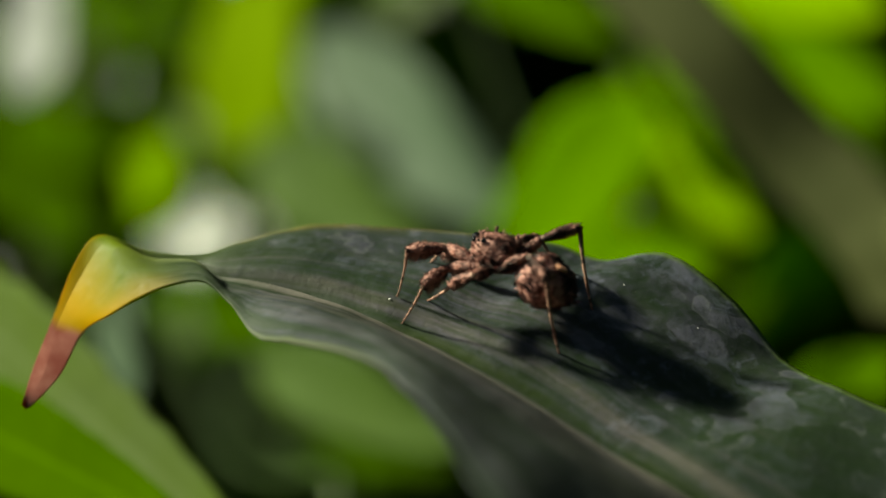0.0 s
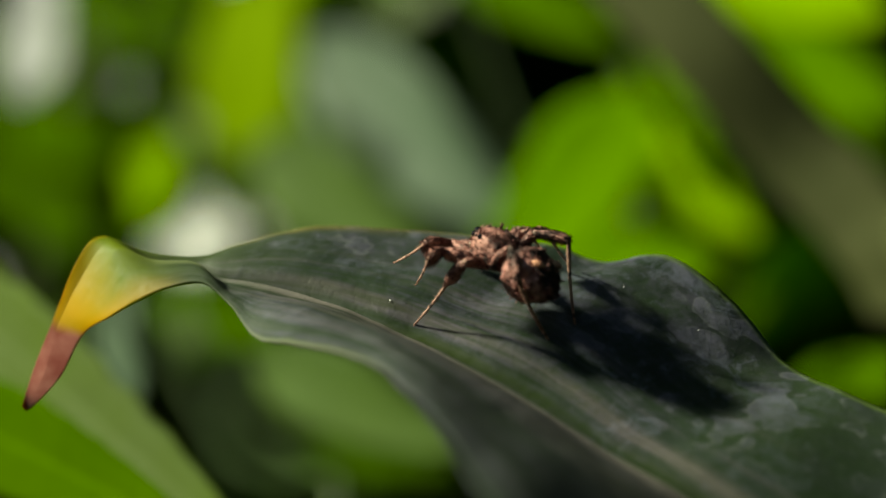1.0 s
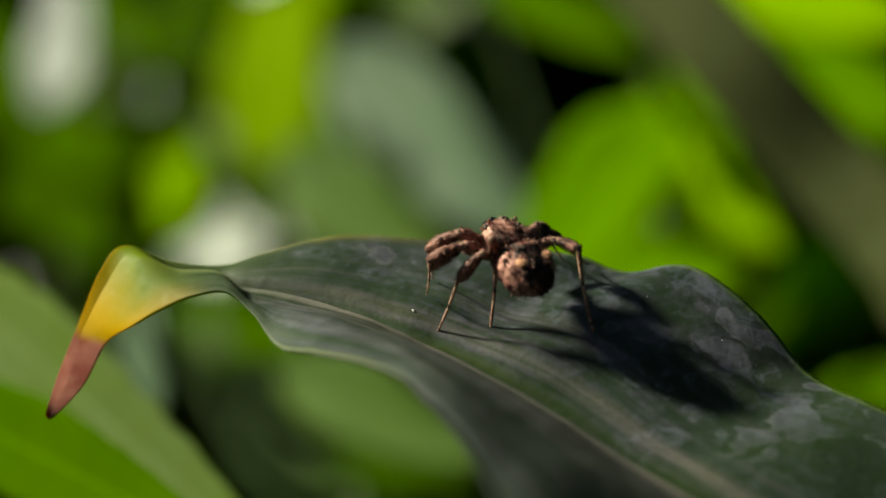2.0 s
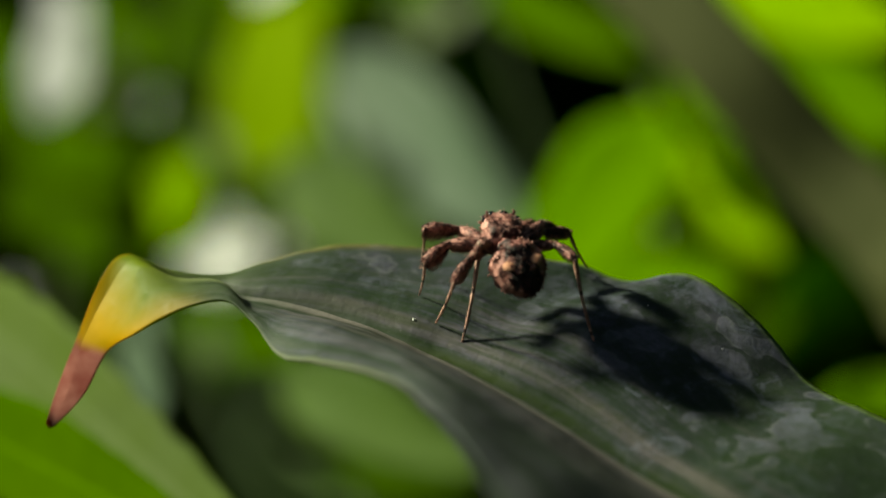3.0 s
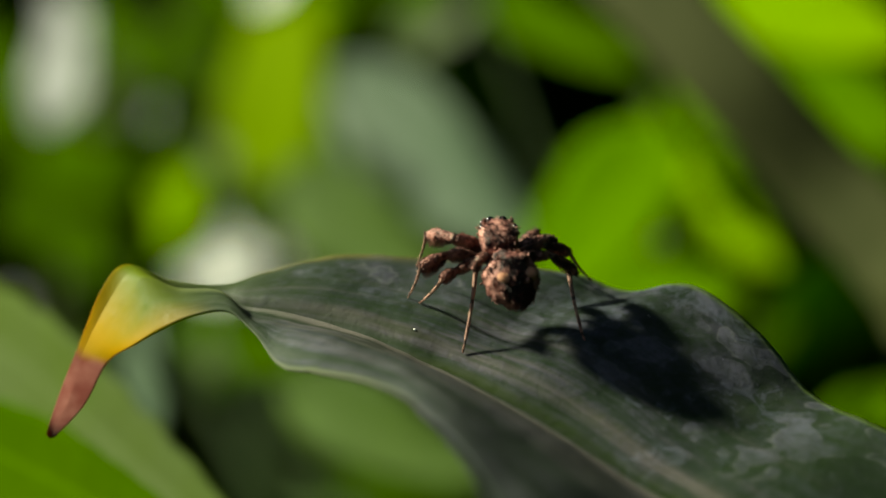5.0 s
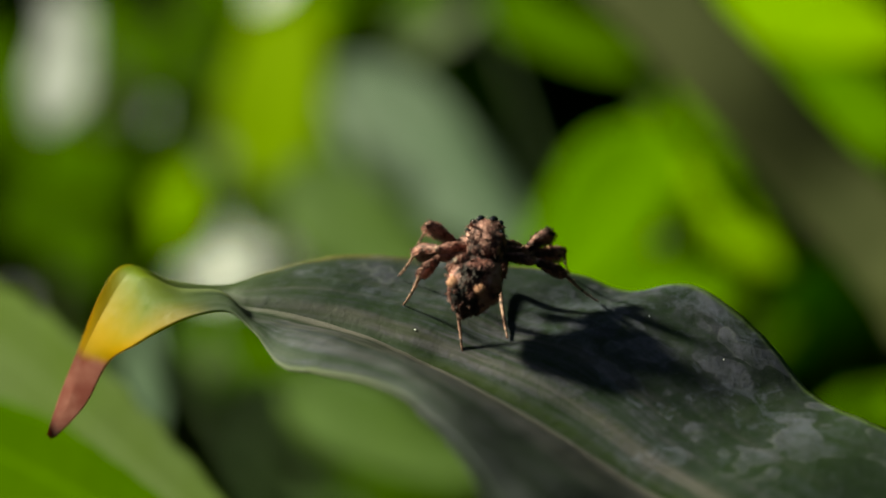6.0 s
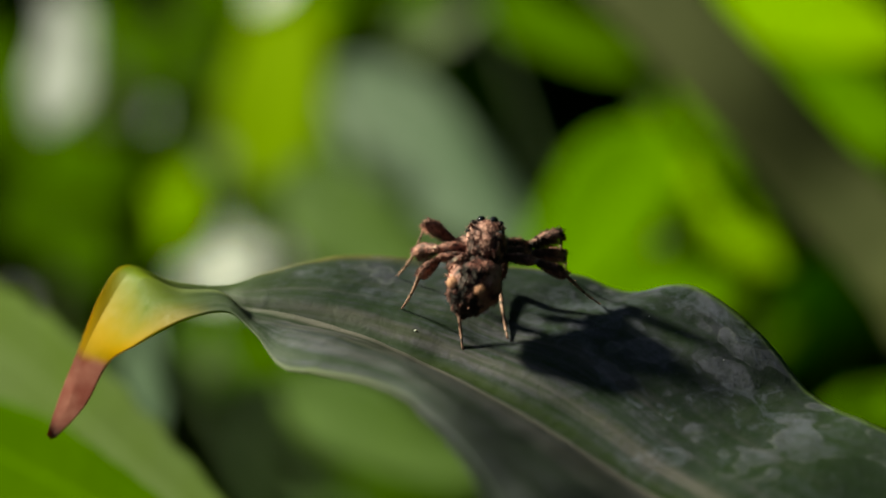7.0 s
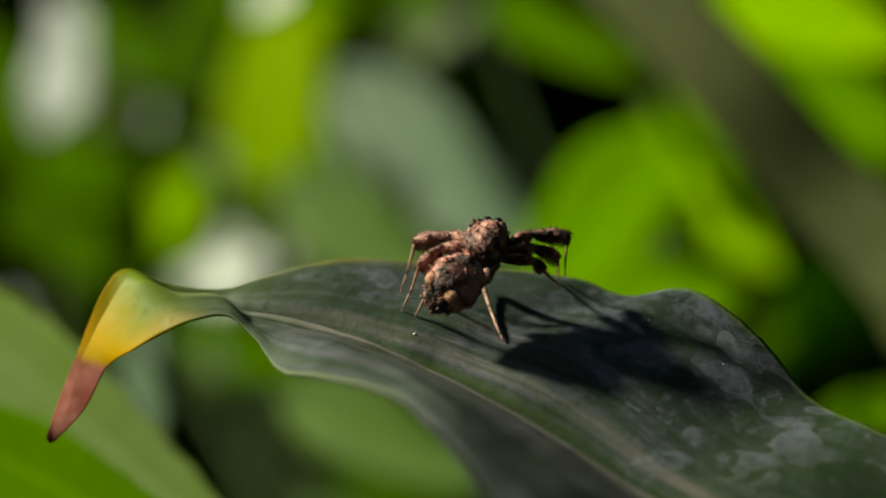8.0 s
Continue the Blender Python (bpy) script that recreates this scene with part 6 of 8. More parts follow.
    walk(moving["L4_tibia"], [
        (0, pose(0.003300, 0.000000, 0.000000, -76.6, -29.7, 49.7)),
        (0.1, pose(0.003300, 0.000000, -0.000000, -77.0, -29.0, 49.7)),
        (0.2, pose(0.003300, 0.000000, 0.000000, -78.4, -27.5, 50.2)),
        (0.3, pose(0.003300, -0.000000, 0.000000, -80.7, -26.0, 51.0)),
        (0.5, pose(0.003300, 0.000000, -0.000000, -84.0, -24.9, 51.8)),
        (0.65, pose(0.003300, 0.000000, 0.000000, -105.5, -23.5, 58.6)),
        (0.8, pose(0.003300, -0.000000, -0.000000, -126.7, -21.4, 65.8)),
        (1, pose(0.003300, -0.000000, 0.000000, -137.5, -25.0, 75.9)),
        (1.1, pose(0.003300, 0.000000, -0.000000, -140.8, -21.3, 81.0)),
        (1.2, pose(0.003300, -0.000000, -0.000000, -152.0, 4.1, -141.7)),
        (1.35, pose(0.003300, 0.000000, 0.000000, -146.8, 4.8, -140.4)),
        (1.5, pose(0.003300, 0.000000, 0.000000, 179.8, 37.8, -166.6)),
        (1.7, pose(0.003300, -0.000000, 0.000000, 145.0, -28.5, -101.4)),
        (2.2, pose(0.003300, -0.000000, 0.000000, 164.4, 10.8, 163.6)),
        (2.5, pose(0.003300, -0.000000, 0.000000, -170.5, -6.9, 164.7)),
        (2.8, pose(0.003300, 0.000000, 0.000000, -158.8, -15.5, 162.9)),
        (3, pose(0.003300, -0.000000, 0.000000, -160.7, -15.6, 165.1)),
        (3.2, pose(0.003300, -0.000000, 0.000000, -160.6, -15.7, 165.4)),
        (3.4, pose(0.003300, -0.000000, 0.000000, -160.4, -16.1, 166.2)),
        (3.6, pose(0.003300, 0.000000, 0.000000, -160.0, -16.6, 167.1)),
        (4, pose(0.003300, 0.000000, -0.000000, -159.5, -17.3, 168.2)),
        (4.5, pose(0.003300, 0.000000, 0.000000, -160.9, -16.4, 168.3)),
        (4.7, pose(0.003300, -0.000000, 0.000000, -160.2, -15.7, 165.9)),
        (5.1, pose(0.003300, 0.000000, 0.000000, -161.3, -14.3, 167.6)),
        (5.45, pose(0.003300, -0.000000, 0.000000, -162.4, -13.3, 158.6)),
        (5.8, pose(0.003300, 0.000000, -0.000000, -159.7, -15.4, 147.7)),
        (6, pose(0.003300, 0.000000, 0.000000, -158.3, -15.6, 145.8)),
        (6.5, pose(0.003300, 0.000000, 0.000000, -158.9, -15.0, 145.8)),
        (7, pose(0.003300, -0.000000, 0.000000, -159.4, -14.6, 145.7)),
        (7.2, pose(0.003300, 0.000000, 0.000000, -159.5, -14.5, 145.6)),
        (7.35, pose(0.003300, 0.000000, 0.000000, 46.9, -36.8, -34.1)),
        (7.5, pose(0.003300, 0.000000, 0.000000, 62.0, -29.6, -40.0)),
        (7.6, pose(0.003300, 0.000000, 0.000000, 89.6, -23.0, -45.3)),
        (7.7, pose(0.003300, -0.000000, 0.000000, 128.0, -17.2, -52.6)),
        (7.85, pose(0.003300, 0.000000, 0.000000, 174.6, -5.0, -99.6)),
        (8, pose(0.003300, 0.000000, 0.000000, 177.3, -2.5, -129.0))])
    walk(moving["L4_tarsus"], [
        (0, pose(0.005268, 0.002319, 0.001732, 148.0, -61.2, -178.2)),
        (0.1, pose(0.005280, 0.002333, 0.001699, 147.0, -61.2, -177.3)),
        (0.2, pose(0.005288, 0.002385, 0.001616, 144.9, -60.9, -175.6)),
        (0.3, pose(0.005279, 0.002445, 0.001534, 143.1, -60.0, -174.0)),
        (0.5, pose(0.005264, 0.002495, 0.001473, 141.8, -58.5, -173.0)),
        (0.65, pose(0.004972, 0.002740, 0.001395, 137.0, -57.1, -169.7)),
        (0.8, pose(0.004634, 0.002973, 0.001277, 133.1, -56.0, -167.2)),
        (1, pose(0.004074, 0.003076, 0.001479, 146.8, -51.3, -178.9)),
        (1.1, pose(0.003811, 0.003221, 0.001270, 159.6, -33.0, -178.7)),
        (1.2, pose(0.000560, -0.002164, -0.000248, -170.0, -33.6, 118.2)),
        (1.35, pose(0.000614, -0.002225, -0.000295, -173.3, -27.9, 123.0)),
        (1.5, pose(0.000610, -0.000640, -0.002145, -171.9, -56.3, -176.1)),
        (1.7, pose(0.002692, -0.003015, 0.001671, -179.5, -0.9, 172.0)),
        (2.2, pose(0.000001, 0.000970, -0.000653, 169.5, -55.1, -127.5)),
        (2.5, pose(-0.000052, 0.000916, 0.000418, 157.3, -68.4, -116.7)),
        (2.8, pose(0.000076, 0.000989, 0.000935, 146.2, -73.5, -106.7)),
        (3, pose(0.000042, 0.000866, 0.000940, 150.4, -71.7, -111.5)),
        (3.2, pose(0.000039, 0.000847, 0.000948, 150.5, -71.9, -111.4)),
        (3.4, pose(0.000034, 0.000803, 0.000970, 150.7, -72.2, -111.2)),
        (3.6, pose(0.000030, 0.000750, 0.000998, 151.1, -72.5, -111.0)),
        (4, pose(0.000029, 0.000681, 0.001042, 152.6, -72.4, -111.8)),
        (4.5, pose(0.000012, 0.000683, 0.000987, 156.0, -70.0, -115.5)),
        (4.7, pose(0.000032, 0.000821, 0.000948, 147.8, -73.2, -107.7)),
        (5.1, pose(-0.000012, 0.000731, 0.000866, 77.0, -78.0, -35.8)),
        (5.45, pose(0.000130, 0.001244, 0.000808, 90.0, -73.1, -57.5)),
        (5.8, pose(0.000449, 0.001804, 0.000930, 93.4, -66.9, -71.1)),
        (6, pose(0.000510, 0.001894, 0.000939, 97.2, -65.6, -74.7)),
        (6.5, pose(0.000505, 0.001901, 0.000909, 100.7, -65.6, -77.9)),
        (7, pose(0.000503, 0.001911, 0.000881, 104.2, -65.5, -81.1)),
        (7.2, pose(0.000503, 0.001912, 0.000877, 104.6, -65.4, -81.5)),
        (7.35, pose(0.005620, -0.001572, 0.002097, -157.2, -42.9, 174.9)),
        (7.5, pose(0.005633, -0.001955, 0.001727, -143.2, -42.5, 167.4)),
        (7.6, pose(0.005566, -0.002289, 0.001370, -122.7, -43.1, 158.2)),
        (7.7, pose(0.005329, -0.002659, 0.001032, -93.5, -43.6, 142.7)),
        (7.85, pose(0.002719, -0.003438, 0.000303, -19.6, -24.5, 73.5)),
        (8, pose(0.001100, -0.002718, 0.000154, -2.9, -6.0, 29.8))])
    walk(moving["R1_leg"], [
        (0, pose(0.001000, -0.001050, -0.001150, 178.7, 12.7, -33.3)),
        (0.1, pose(0.001000, -0.001050, -0.001150, 178.7, 12.9, -33.3)),
        (0.2, pose(0.001000, -0.001050, -0.001150, 178.7, 12.8, -33.3)),
        (0.3, pose(0.001000, -0.001050, -0.001150, 178.8, 12.3, -31.7)),
        (0.5, pose(0.001000, -0.001050, -0.001150, 179.5, 11.8, -27.0)),
        (0.65, pose(0.001000, -0.001050, -0.001150, 177.6, 12.3, -32.1)),
        (0.8, pose(0.001000, -0.001050, -0.001150, 175.2, 8.5, -39.0)),
        (1, pose(0.001000, -0.001050, -0.001150, 174.4, 8.1, -34.1)),
        (1.1, pose(0.001000, -0.001050, -0.001150, 174.4, 11.4, -31.4)),
        (1.2, pose(0.001000, -0.001050, -0.001150, 174.2, 12.7, -30.0)),
        (1.35, pose(0.001000, -0.001050, -0.001150, 176.0, 22.9, -29.7)),
        (1.5, pose(0.001000, -0.001050, -0.001150, 176.0, 11.1, -6.5)),
        (1.7, pose(0.001000, -0.001050, -0.001150, 172.6, 9.2, -9.6)),
        (2.2, pose(0.001000, -0.001050, -0.001150, 176.7, 10.6, -9.1)),
        (2.5, pose(0.001000, -0.001050, -0.001150, -179.8, 12.7, -10.6)),
        (2.8, pose(0.001000, -0.001050, -0.001150, -178.5, 13.8, -12.8)),
        (3, pose(0.001000, -0.001050, -0.001150, 178.1, 9.4, -15.4)),
        (3.2, pose(0.001000, -0.001050, -0.001150, 178.6, 10.4, -15.8)),
        (3.4, pose(0.001000, -0.001050, -0.001150, 179.6, 12.2, -16.7)),
        (3.6, pose(0.001000, -0.001050, -0.001150, -179.4, 14.3, -17.8)),
        (4, pose(0.001000, -0.001050, -0.001150, -178.1, 17.2, -19.0)),
        (4.5, pose(0.001000, -0.001050, -0.001150, -178.6, 16.0, -18.6)),
        (4.7, pose(0.001000, -0.001050, -0.001150, -178.9, 15.6, -18.5)),
        (5.1, pose(0.001000, -0.001050, -0.001150, -172.7, 46.8, -19.9)),
        (5.45, pose(0.001000, -0.001050, -0.001150, 174.7, 54.4, -37.6)),
        (5.8, pose(0.001000, -0.001050, -0.001150, 146.7, 53.7, -68.2)),
        (6, pose(0.001000, -0.001050, -0.001150, 153.9, 56.1, -56.6)),
        (6.5, pose(0.001000, -0.001050, -0.001150, 150.4, 49.4, -59.0)),
        (7, pose(0.001000, -0.001050, -0.001150, 154.2, 44.2, -50.2)),
        (7.2, pose(0.001000, -0.001050, -0.001150, 154.4, 42.7, -48.6)),
        (7.35, pose(0.001000, -0.001050, -0.001150, 159.5, 40.5, -39.3)),
        (7.5, pose(0.001000, -0.001050, -0.001150, 163.3, 37.3, -31.2)),
        (7.6, pose(0.001000, -0.001050, -0.001150, 169.1, 32.2, -21.6)),
        (7.7, pose(0.001000, -0.001050, -0.001150, 171.3, 23.8, -13.5)),
        (7.85, pose(0.001000, -0.001050, -0.001150, 168.1, 16.2, -11.0)),
        (8, pose(0.001000, -0.001050, -0.001150, 166.9, 11.7, -9.3))])
    walk(moving["R1_tibia"], [
        (0, pose(0.003300, -0.000000, 0.000000, -10.9, 10.8, -31.3)),
        (0.1, pose(0.003300, 0.000000, 0.000000, -11.1, 11.0, -31.3)),
        (0.2, pose(0.003300, -0.000000, -0.000000, -11.0, 10.9, -31.3)),
        (0.3, pose(0.003300, 0.000000, -0.000000, -10.4, 10.5, -29.6)),
        (0.5, pose(0.003300, 0.000000, 0.000000, -9.7, 10.5, -24.3)),
        (0.65, pose(0.003300, -0.000000, 0.000000, -8.3, 7.2, -37.2)),
        (0.8, pose(0.003300, 0.000000, 0.000000, 1.2, -1.1, -43.3)),
        (1, pose(0.003300, 0.000000, 0.000000, 6.6, -5.4, -46.7)),
        (1.1, pose(0.003300, 0.000000, 0.000000, 3.0, -1.8, -54.7)),
        (1.2, pose(0.003300, -0.000000, 0.000000, -3.8, 1.7, -60.9)),
        (1.35, pose(0.003300, 0.000000, 0.000000, -33.6, 36.8, -35.5)),
        (1.5, pose(0.003300, -0.000000, 0.000000, 0.6, 1.8, 58.2)),
        (1.7, pose(0.003300, 0.000000, -0.000000, -2.3, -6.0, 62.1)),
        (2.2, pose(0.003300, 0.000000, 0.000000, 0.2, 0.5, 56.9)),
        (2.5, pose(0.003300, -0.000000, 0.000000, 1.5, 9.6, 46.0)),
        (2.8, pose(0.003300, 0.000000, 0.000000, 0.4, 14.8, 36.0)),
        (3, pose(0.003300, -0.000000, 0.000000, 0.0, 8.2, 32.5)),
        (3.2, pose(0.003300, 0.000000, 0.000000, 0.0, 9.9, 32.0)),
        (3.4, pose(0.003300, -0.000000, 0.000000, -0.2, 13.2, 30.4)),
        (3.6, pose(0.003300, 0.000000, 0.000000, -0.5, 16.8, 28.4)),
        (4, pose(0.003300, -0.000000, -0.000000, -1.2, 21.5, 25.9)),
        (4.5, pose(0.003300, 0.000000, 0.000000, -0.9, 19.7, 26.7)),
        (4.7, pose(0.003300, 0.000000, 0.000000, -0.9, 19.0, 26.9)),
        (5.1, pose(0.003300, -0.000000, 0.000000, 17.7, 61.5, 48.9)),
        (5.45, pose(0.003300, 0.000000, 0.000000, 74.8, 51.7, 106.8)),
        (5.8, pose(0.003300, 0.000000, 0.000000, 78.1, 55.8, 100.5)),
        (6, pose(0.003300, 0.000000, 0.000000, 74.0, 53.6, 101.3)),
        (6.5, pose(0.003300, -0.000000, -0.000000, 52.2, 48.5, 80.7)),
        (7, pose(0.003300, 0.000000, -0.000000, 30.5, 37.2, 69.7)),
        (7.2, pose(0.003300, -0.000000, -0.000000, 25.9, 33.9, 67.3)),
        (7.35, pose(0.003300, 0.000000, 0.000000, 20.1, 27.2, 66.7)),
        (7.5, pose(0.003300, -0.000000, -0.000000, 14.1, 20.2, 65.4)),
        (7.6, pose(0.003300, -0.000000, 0.000000, 10.6, 16.2, 65.7)),
        (7.7, pose(0.003300, 0.000000, 0.000000, 4.4, 7.5, 64.9)),
        (7.85, pose(0.003300, 0.000000, 0.000000, -3.5, -6.7, 61.0)),
        (8, pose(0.003300, 0.000000, 0.000000, -6.6, -14.5, 56.6))])
    walk(moving["R1_tarsus"], [
        (0, pose(0.006153, -0.001736, -0.000638, 6.0, -26.0, 1.1)),
        (0.1, pose(0.006151, -0.001736, -0.000646, 5.9, -25.9, 1.1)),
        (0.2, pose(0.006152, -0.001736, -0.000642, 5.9, -25.9, 1.1)),
        (0.3, pose(0.006206, -0.001652, -0.000621, 6.2, -26.5, 2.0)),
        (0.5, pose(0.006348, -0.001374, -0.000619, 6.7, -27.6, 4.7)),
        (0.65, pose(0.005986, -0.002041, -0.000425, 7.8, -28.1, -4.0)),
        (0.8, pose(0.005773, -0.002332, 0.000064, 13.6, -33.8, -18.6)),
        (1, pose(0.005623, -0.002462, 0.000319, 18.3, -37.6, -24.0)),
        (1.1, pose(0.005266, -0.002772, 0.000106, 15.6, -36.0, -21.3)),
        (1.2, pose(0.004954, -0.002969, -0.000102, 12.7, -35.7, -16.5)),
        (1.35, pose(0.005516, -0.001582, -0.002036, 14.1, -36.3, -10.5)),
        (1.5, pose(0.005091, 0.002888, -0.000107, 29.9, -35.8, -4.0)),
        (1.7, pose(0.004884, 0.002987, 0.000356, 26.2, -33.1, -1.1)),
        (2.2, pose(0.005158, 0.002847, -0.000032, 27.6, -36.3, -1.4)),
        (2.5, pose(0.005629, 0.002411, -0.000570, 27.2, -40.1, -1.3)),
        (2.8, pose(0.005960, 0.001931, -0.000868, 25.7, -42.6, -1.1)),
        (3, pose(0.006138, 0.001810, -0.000483, 30.7, -47.0, -6.9)),
        (3.2, pose(0.006142, 0.001773, -0.000583, 29.7, -46.3, -6.3)),
        (3.4, pose(0.006155, 0.001676, -0.000774, 27.8, -44.9, -5.6)),
        (3.6, pose(0.006164, 0.001547, -0.000981, 25.8, -43.3, -4.9)),
        (4, pose(0.006147, 0.001382, -0.001243, 23.1, -40.8, -4.0)),
        (4.5, pose(0.006159, 0.001441, -0.001144, 24.1, -41.8, -4.4)),
        (4.7, pose(0.006167, 0.001455, -0.001106, 24.5, -42.2, -4.7)),
        (5.1, pose(0.004369, 0.001223, -0.002987, 16.9, -31.2, -1.5)),
        (5.45, pose(0.002691, 0.002019, -0.002667, 21.4, -31.6, -8.0)),
        (5.8, pose(0.002951, 0.001881, -0.002811, 25.3, -37.2, -17.6)),
        (6, pose(0.002906, 0.001978, -0.002737, 27.7, -38.7, -15.8)),
        (6.5, pose(0.003663, 0.002225, -0.002545, 37.0, -43.0, -26.9)),
        (7, pose(0.004237, 0.002539, -0.002057, 42.2, -50.0, -24.3)),
        (7.2, pose(0.004390, 0.002602, -0.001897, 43.7, -51.9, -24.4)),
        (7.35, pose(0.004496, 0.002779, -0.001553, 54.5, -54.4, -31.8)),
        (7.5, pose(0.004630, 0.002901, -0.001173, 66.8, -56.2, -41.1)),
        (7.6, pose(0.004645, 0.002974, -0.000951, 72.2, -56.9, -43.0)),
        (7.7, pose(0.004730, 0.003053, -0.000443, 82.9, -57.4, -49.9)),
        (7.85, pose(0.004937, 0.002953, 0.000397, 98.6, -56.6, -64.0)),
        (8, pose(0.005112, 0.002747, 0.000854, 106.6, -55.4, -71.9))])
    walk(moving["R2_leg"], [
        (0, pose(0.000350, -0.001200, -0.001250, 170.3, -23.8, -79.6)),
        (0.1, pose(0.000350, -0.001200, -0.001250, 170.3, -23.7, -79.6)),
        (0.2, pose(0.000350, -0.001200, -0.001250, 170.3, -23.7, -79.6)),
        (0.3, pose(0.000350, -0.001200, -0.001250, 170.0, -24.0, -78.4)),
        (0.5, pose(0.000350, -0.001200, -0.001250, 169.0, -24.5, -75.0)),
        (0.65, pose(0.000350, -0.001200, -0.001250, 168.3, -26.5, -74.1)),
        (0.8, pose(0.000350, -0.001200, -0.001250, 169.0, -29.6, -75.6)),
        (1, pose(0.000350, -0.001200, -0.001250, 165.6, -36.8, -67.8)),
        (1.1, pose(0.000350, -0.001200, -0.001250, 164.3, -36.9, -62.9)),
        (1.2, pose(0.000350, -0.001200, -0.001250, 162.7, -36.2, -56.7)),
        (1.35, pose(0.000350, -0.001200, -0.001250, 164.6, -34.7, -58.6)),
        (1.5, pose(0.000350, -0.001200, -0.001250, 166.2, -32.7, -60.3)),
        (1.7, pose(0.000350, -0.001200, -0.001250, 168.0, -34.5, -63.3)),
        (2.2, pose(0.000350, -0.001200, -0.001250, 174.5, -34.3, -69.3)),
        (2.5, pose(0.000350, -0.001200, -0.001250, 179.8, -32.1, -74.6)),
        (2.8, pose(0.000350, -0.001200, -0.001250, -178.1, -30.5, -77.0)),
        (3, pose(0.000350, -0.001200, -0.001250, -178.6, -31.2, -75.9)),
        (3.2, pose(0.000350, -0.001200, -0.001250, -178.6, -30.7, -76.4)),
        (3.4, pose(0.000350, -0.001200, -0.001250, -178.5, -29.5, -77.4)),
        (3.6, pose(0.000350, -0.001200, -0.001250, -178.5, -28.1, -78.5)),
        (4, pose(0.000350, -0.001200, -0.001250, -178.6, -26.0, -80.1)),
        (4.5, pose(0.000350, -0.001200, -0.001250, -178.6, -26.7, -79.4)),
        (4.7, pose(0.000350, -0.001200, -0.001250, -178.6, -27.0, -79.2)),
        (5.1, pose(0.000350, -0.001200, -0.001250, 164.7, -10.6, -82.5)),
        (5.45, pose(0.000350, -0.001200, -0.001250, 160.1, 36.2, -48.3)),
        (5.8, pose(0.000350, -0.001200, -0.001250, 132.6, 25.1, -84.3)),
        (6, pose(0.000350, -0.001200, -0.001250, 145.8, 44.8, -60.0)),
        (6.5, pose(0.000350, -0.001200, -0.001250, 148.4, 44.3, -55.7)),
        (7, pose(0.000350, -0.001200, -0.001250, 150.4, 43.5, -52.0)),
        (7.2, pose(0.000350, -0.001200, -0.001250, 150.6, 43.4, -51.6)),
        (7.35, pose(0.000350, -0.001200, -0.001250, 155.1, 42.0, -44.7)),
        (7.5, pose(0.000350, -0.001200, -0.001250, 157.6, 38.6, -40.6)),
        (7.6, pose(0.000350, -0.001200, -0.001250, 163.4, 34.1, -33.6)),
        (7.7, pose(0.000350, -0.001200, -0.001250, 168.2, 27.7, -26.8)),
        (7.85, pose(0.000350, -0.001200, -0.001250, 168.8, 22.3, -24.3)),
        (8, pose(0.000350, -0.001200, -0.001250, 175.6, 20.5, -22.0))])
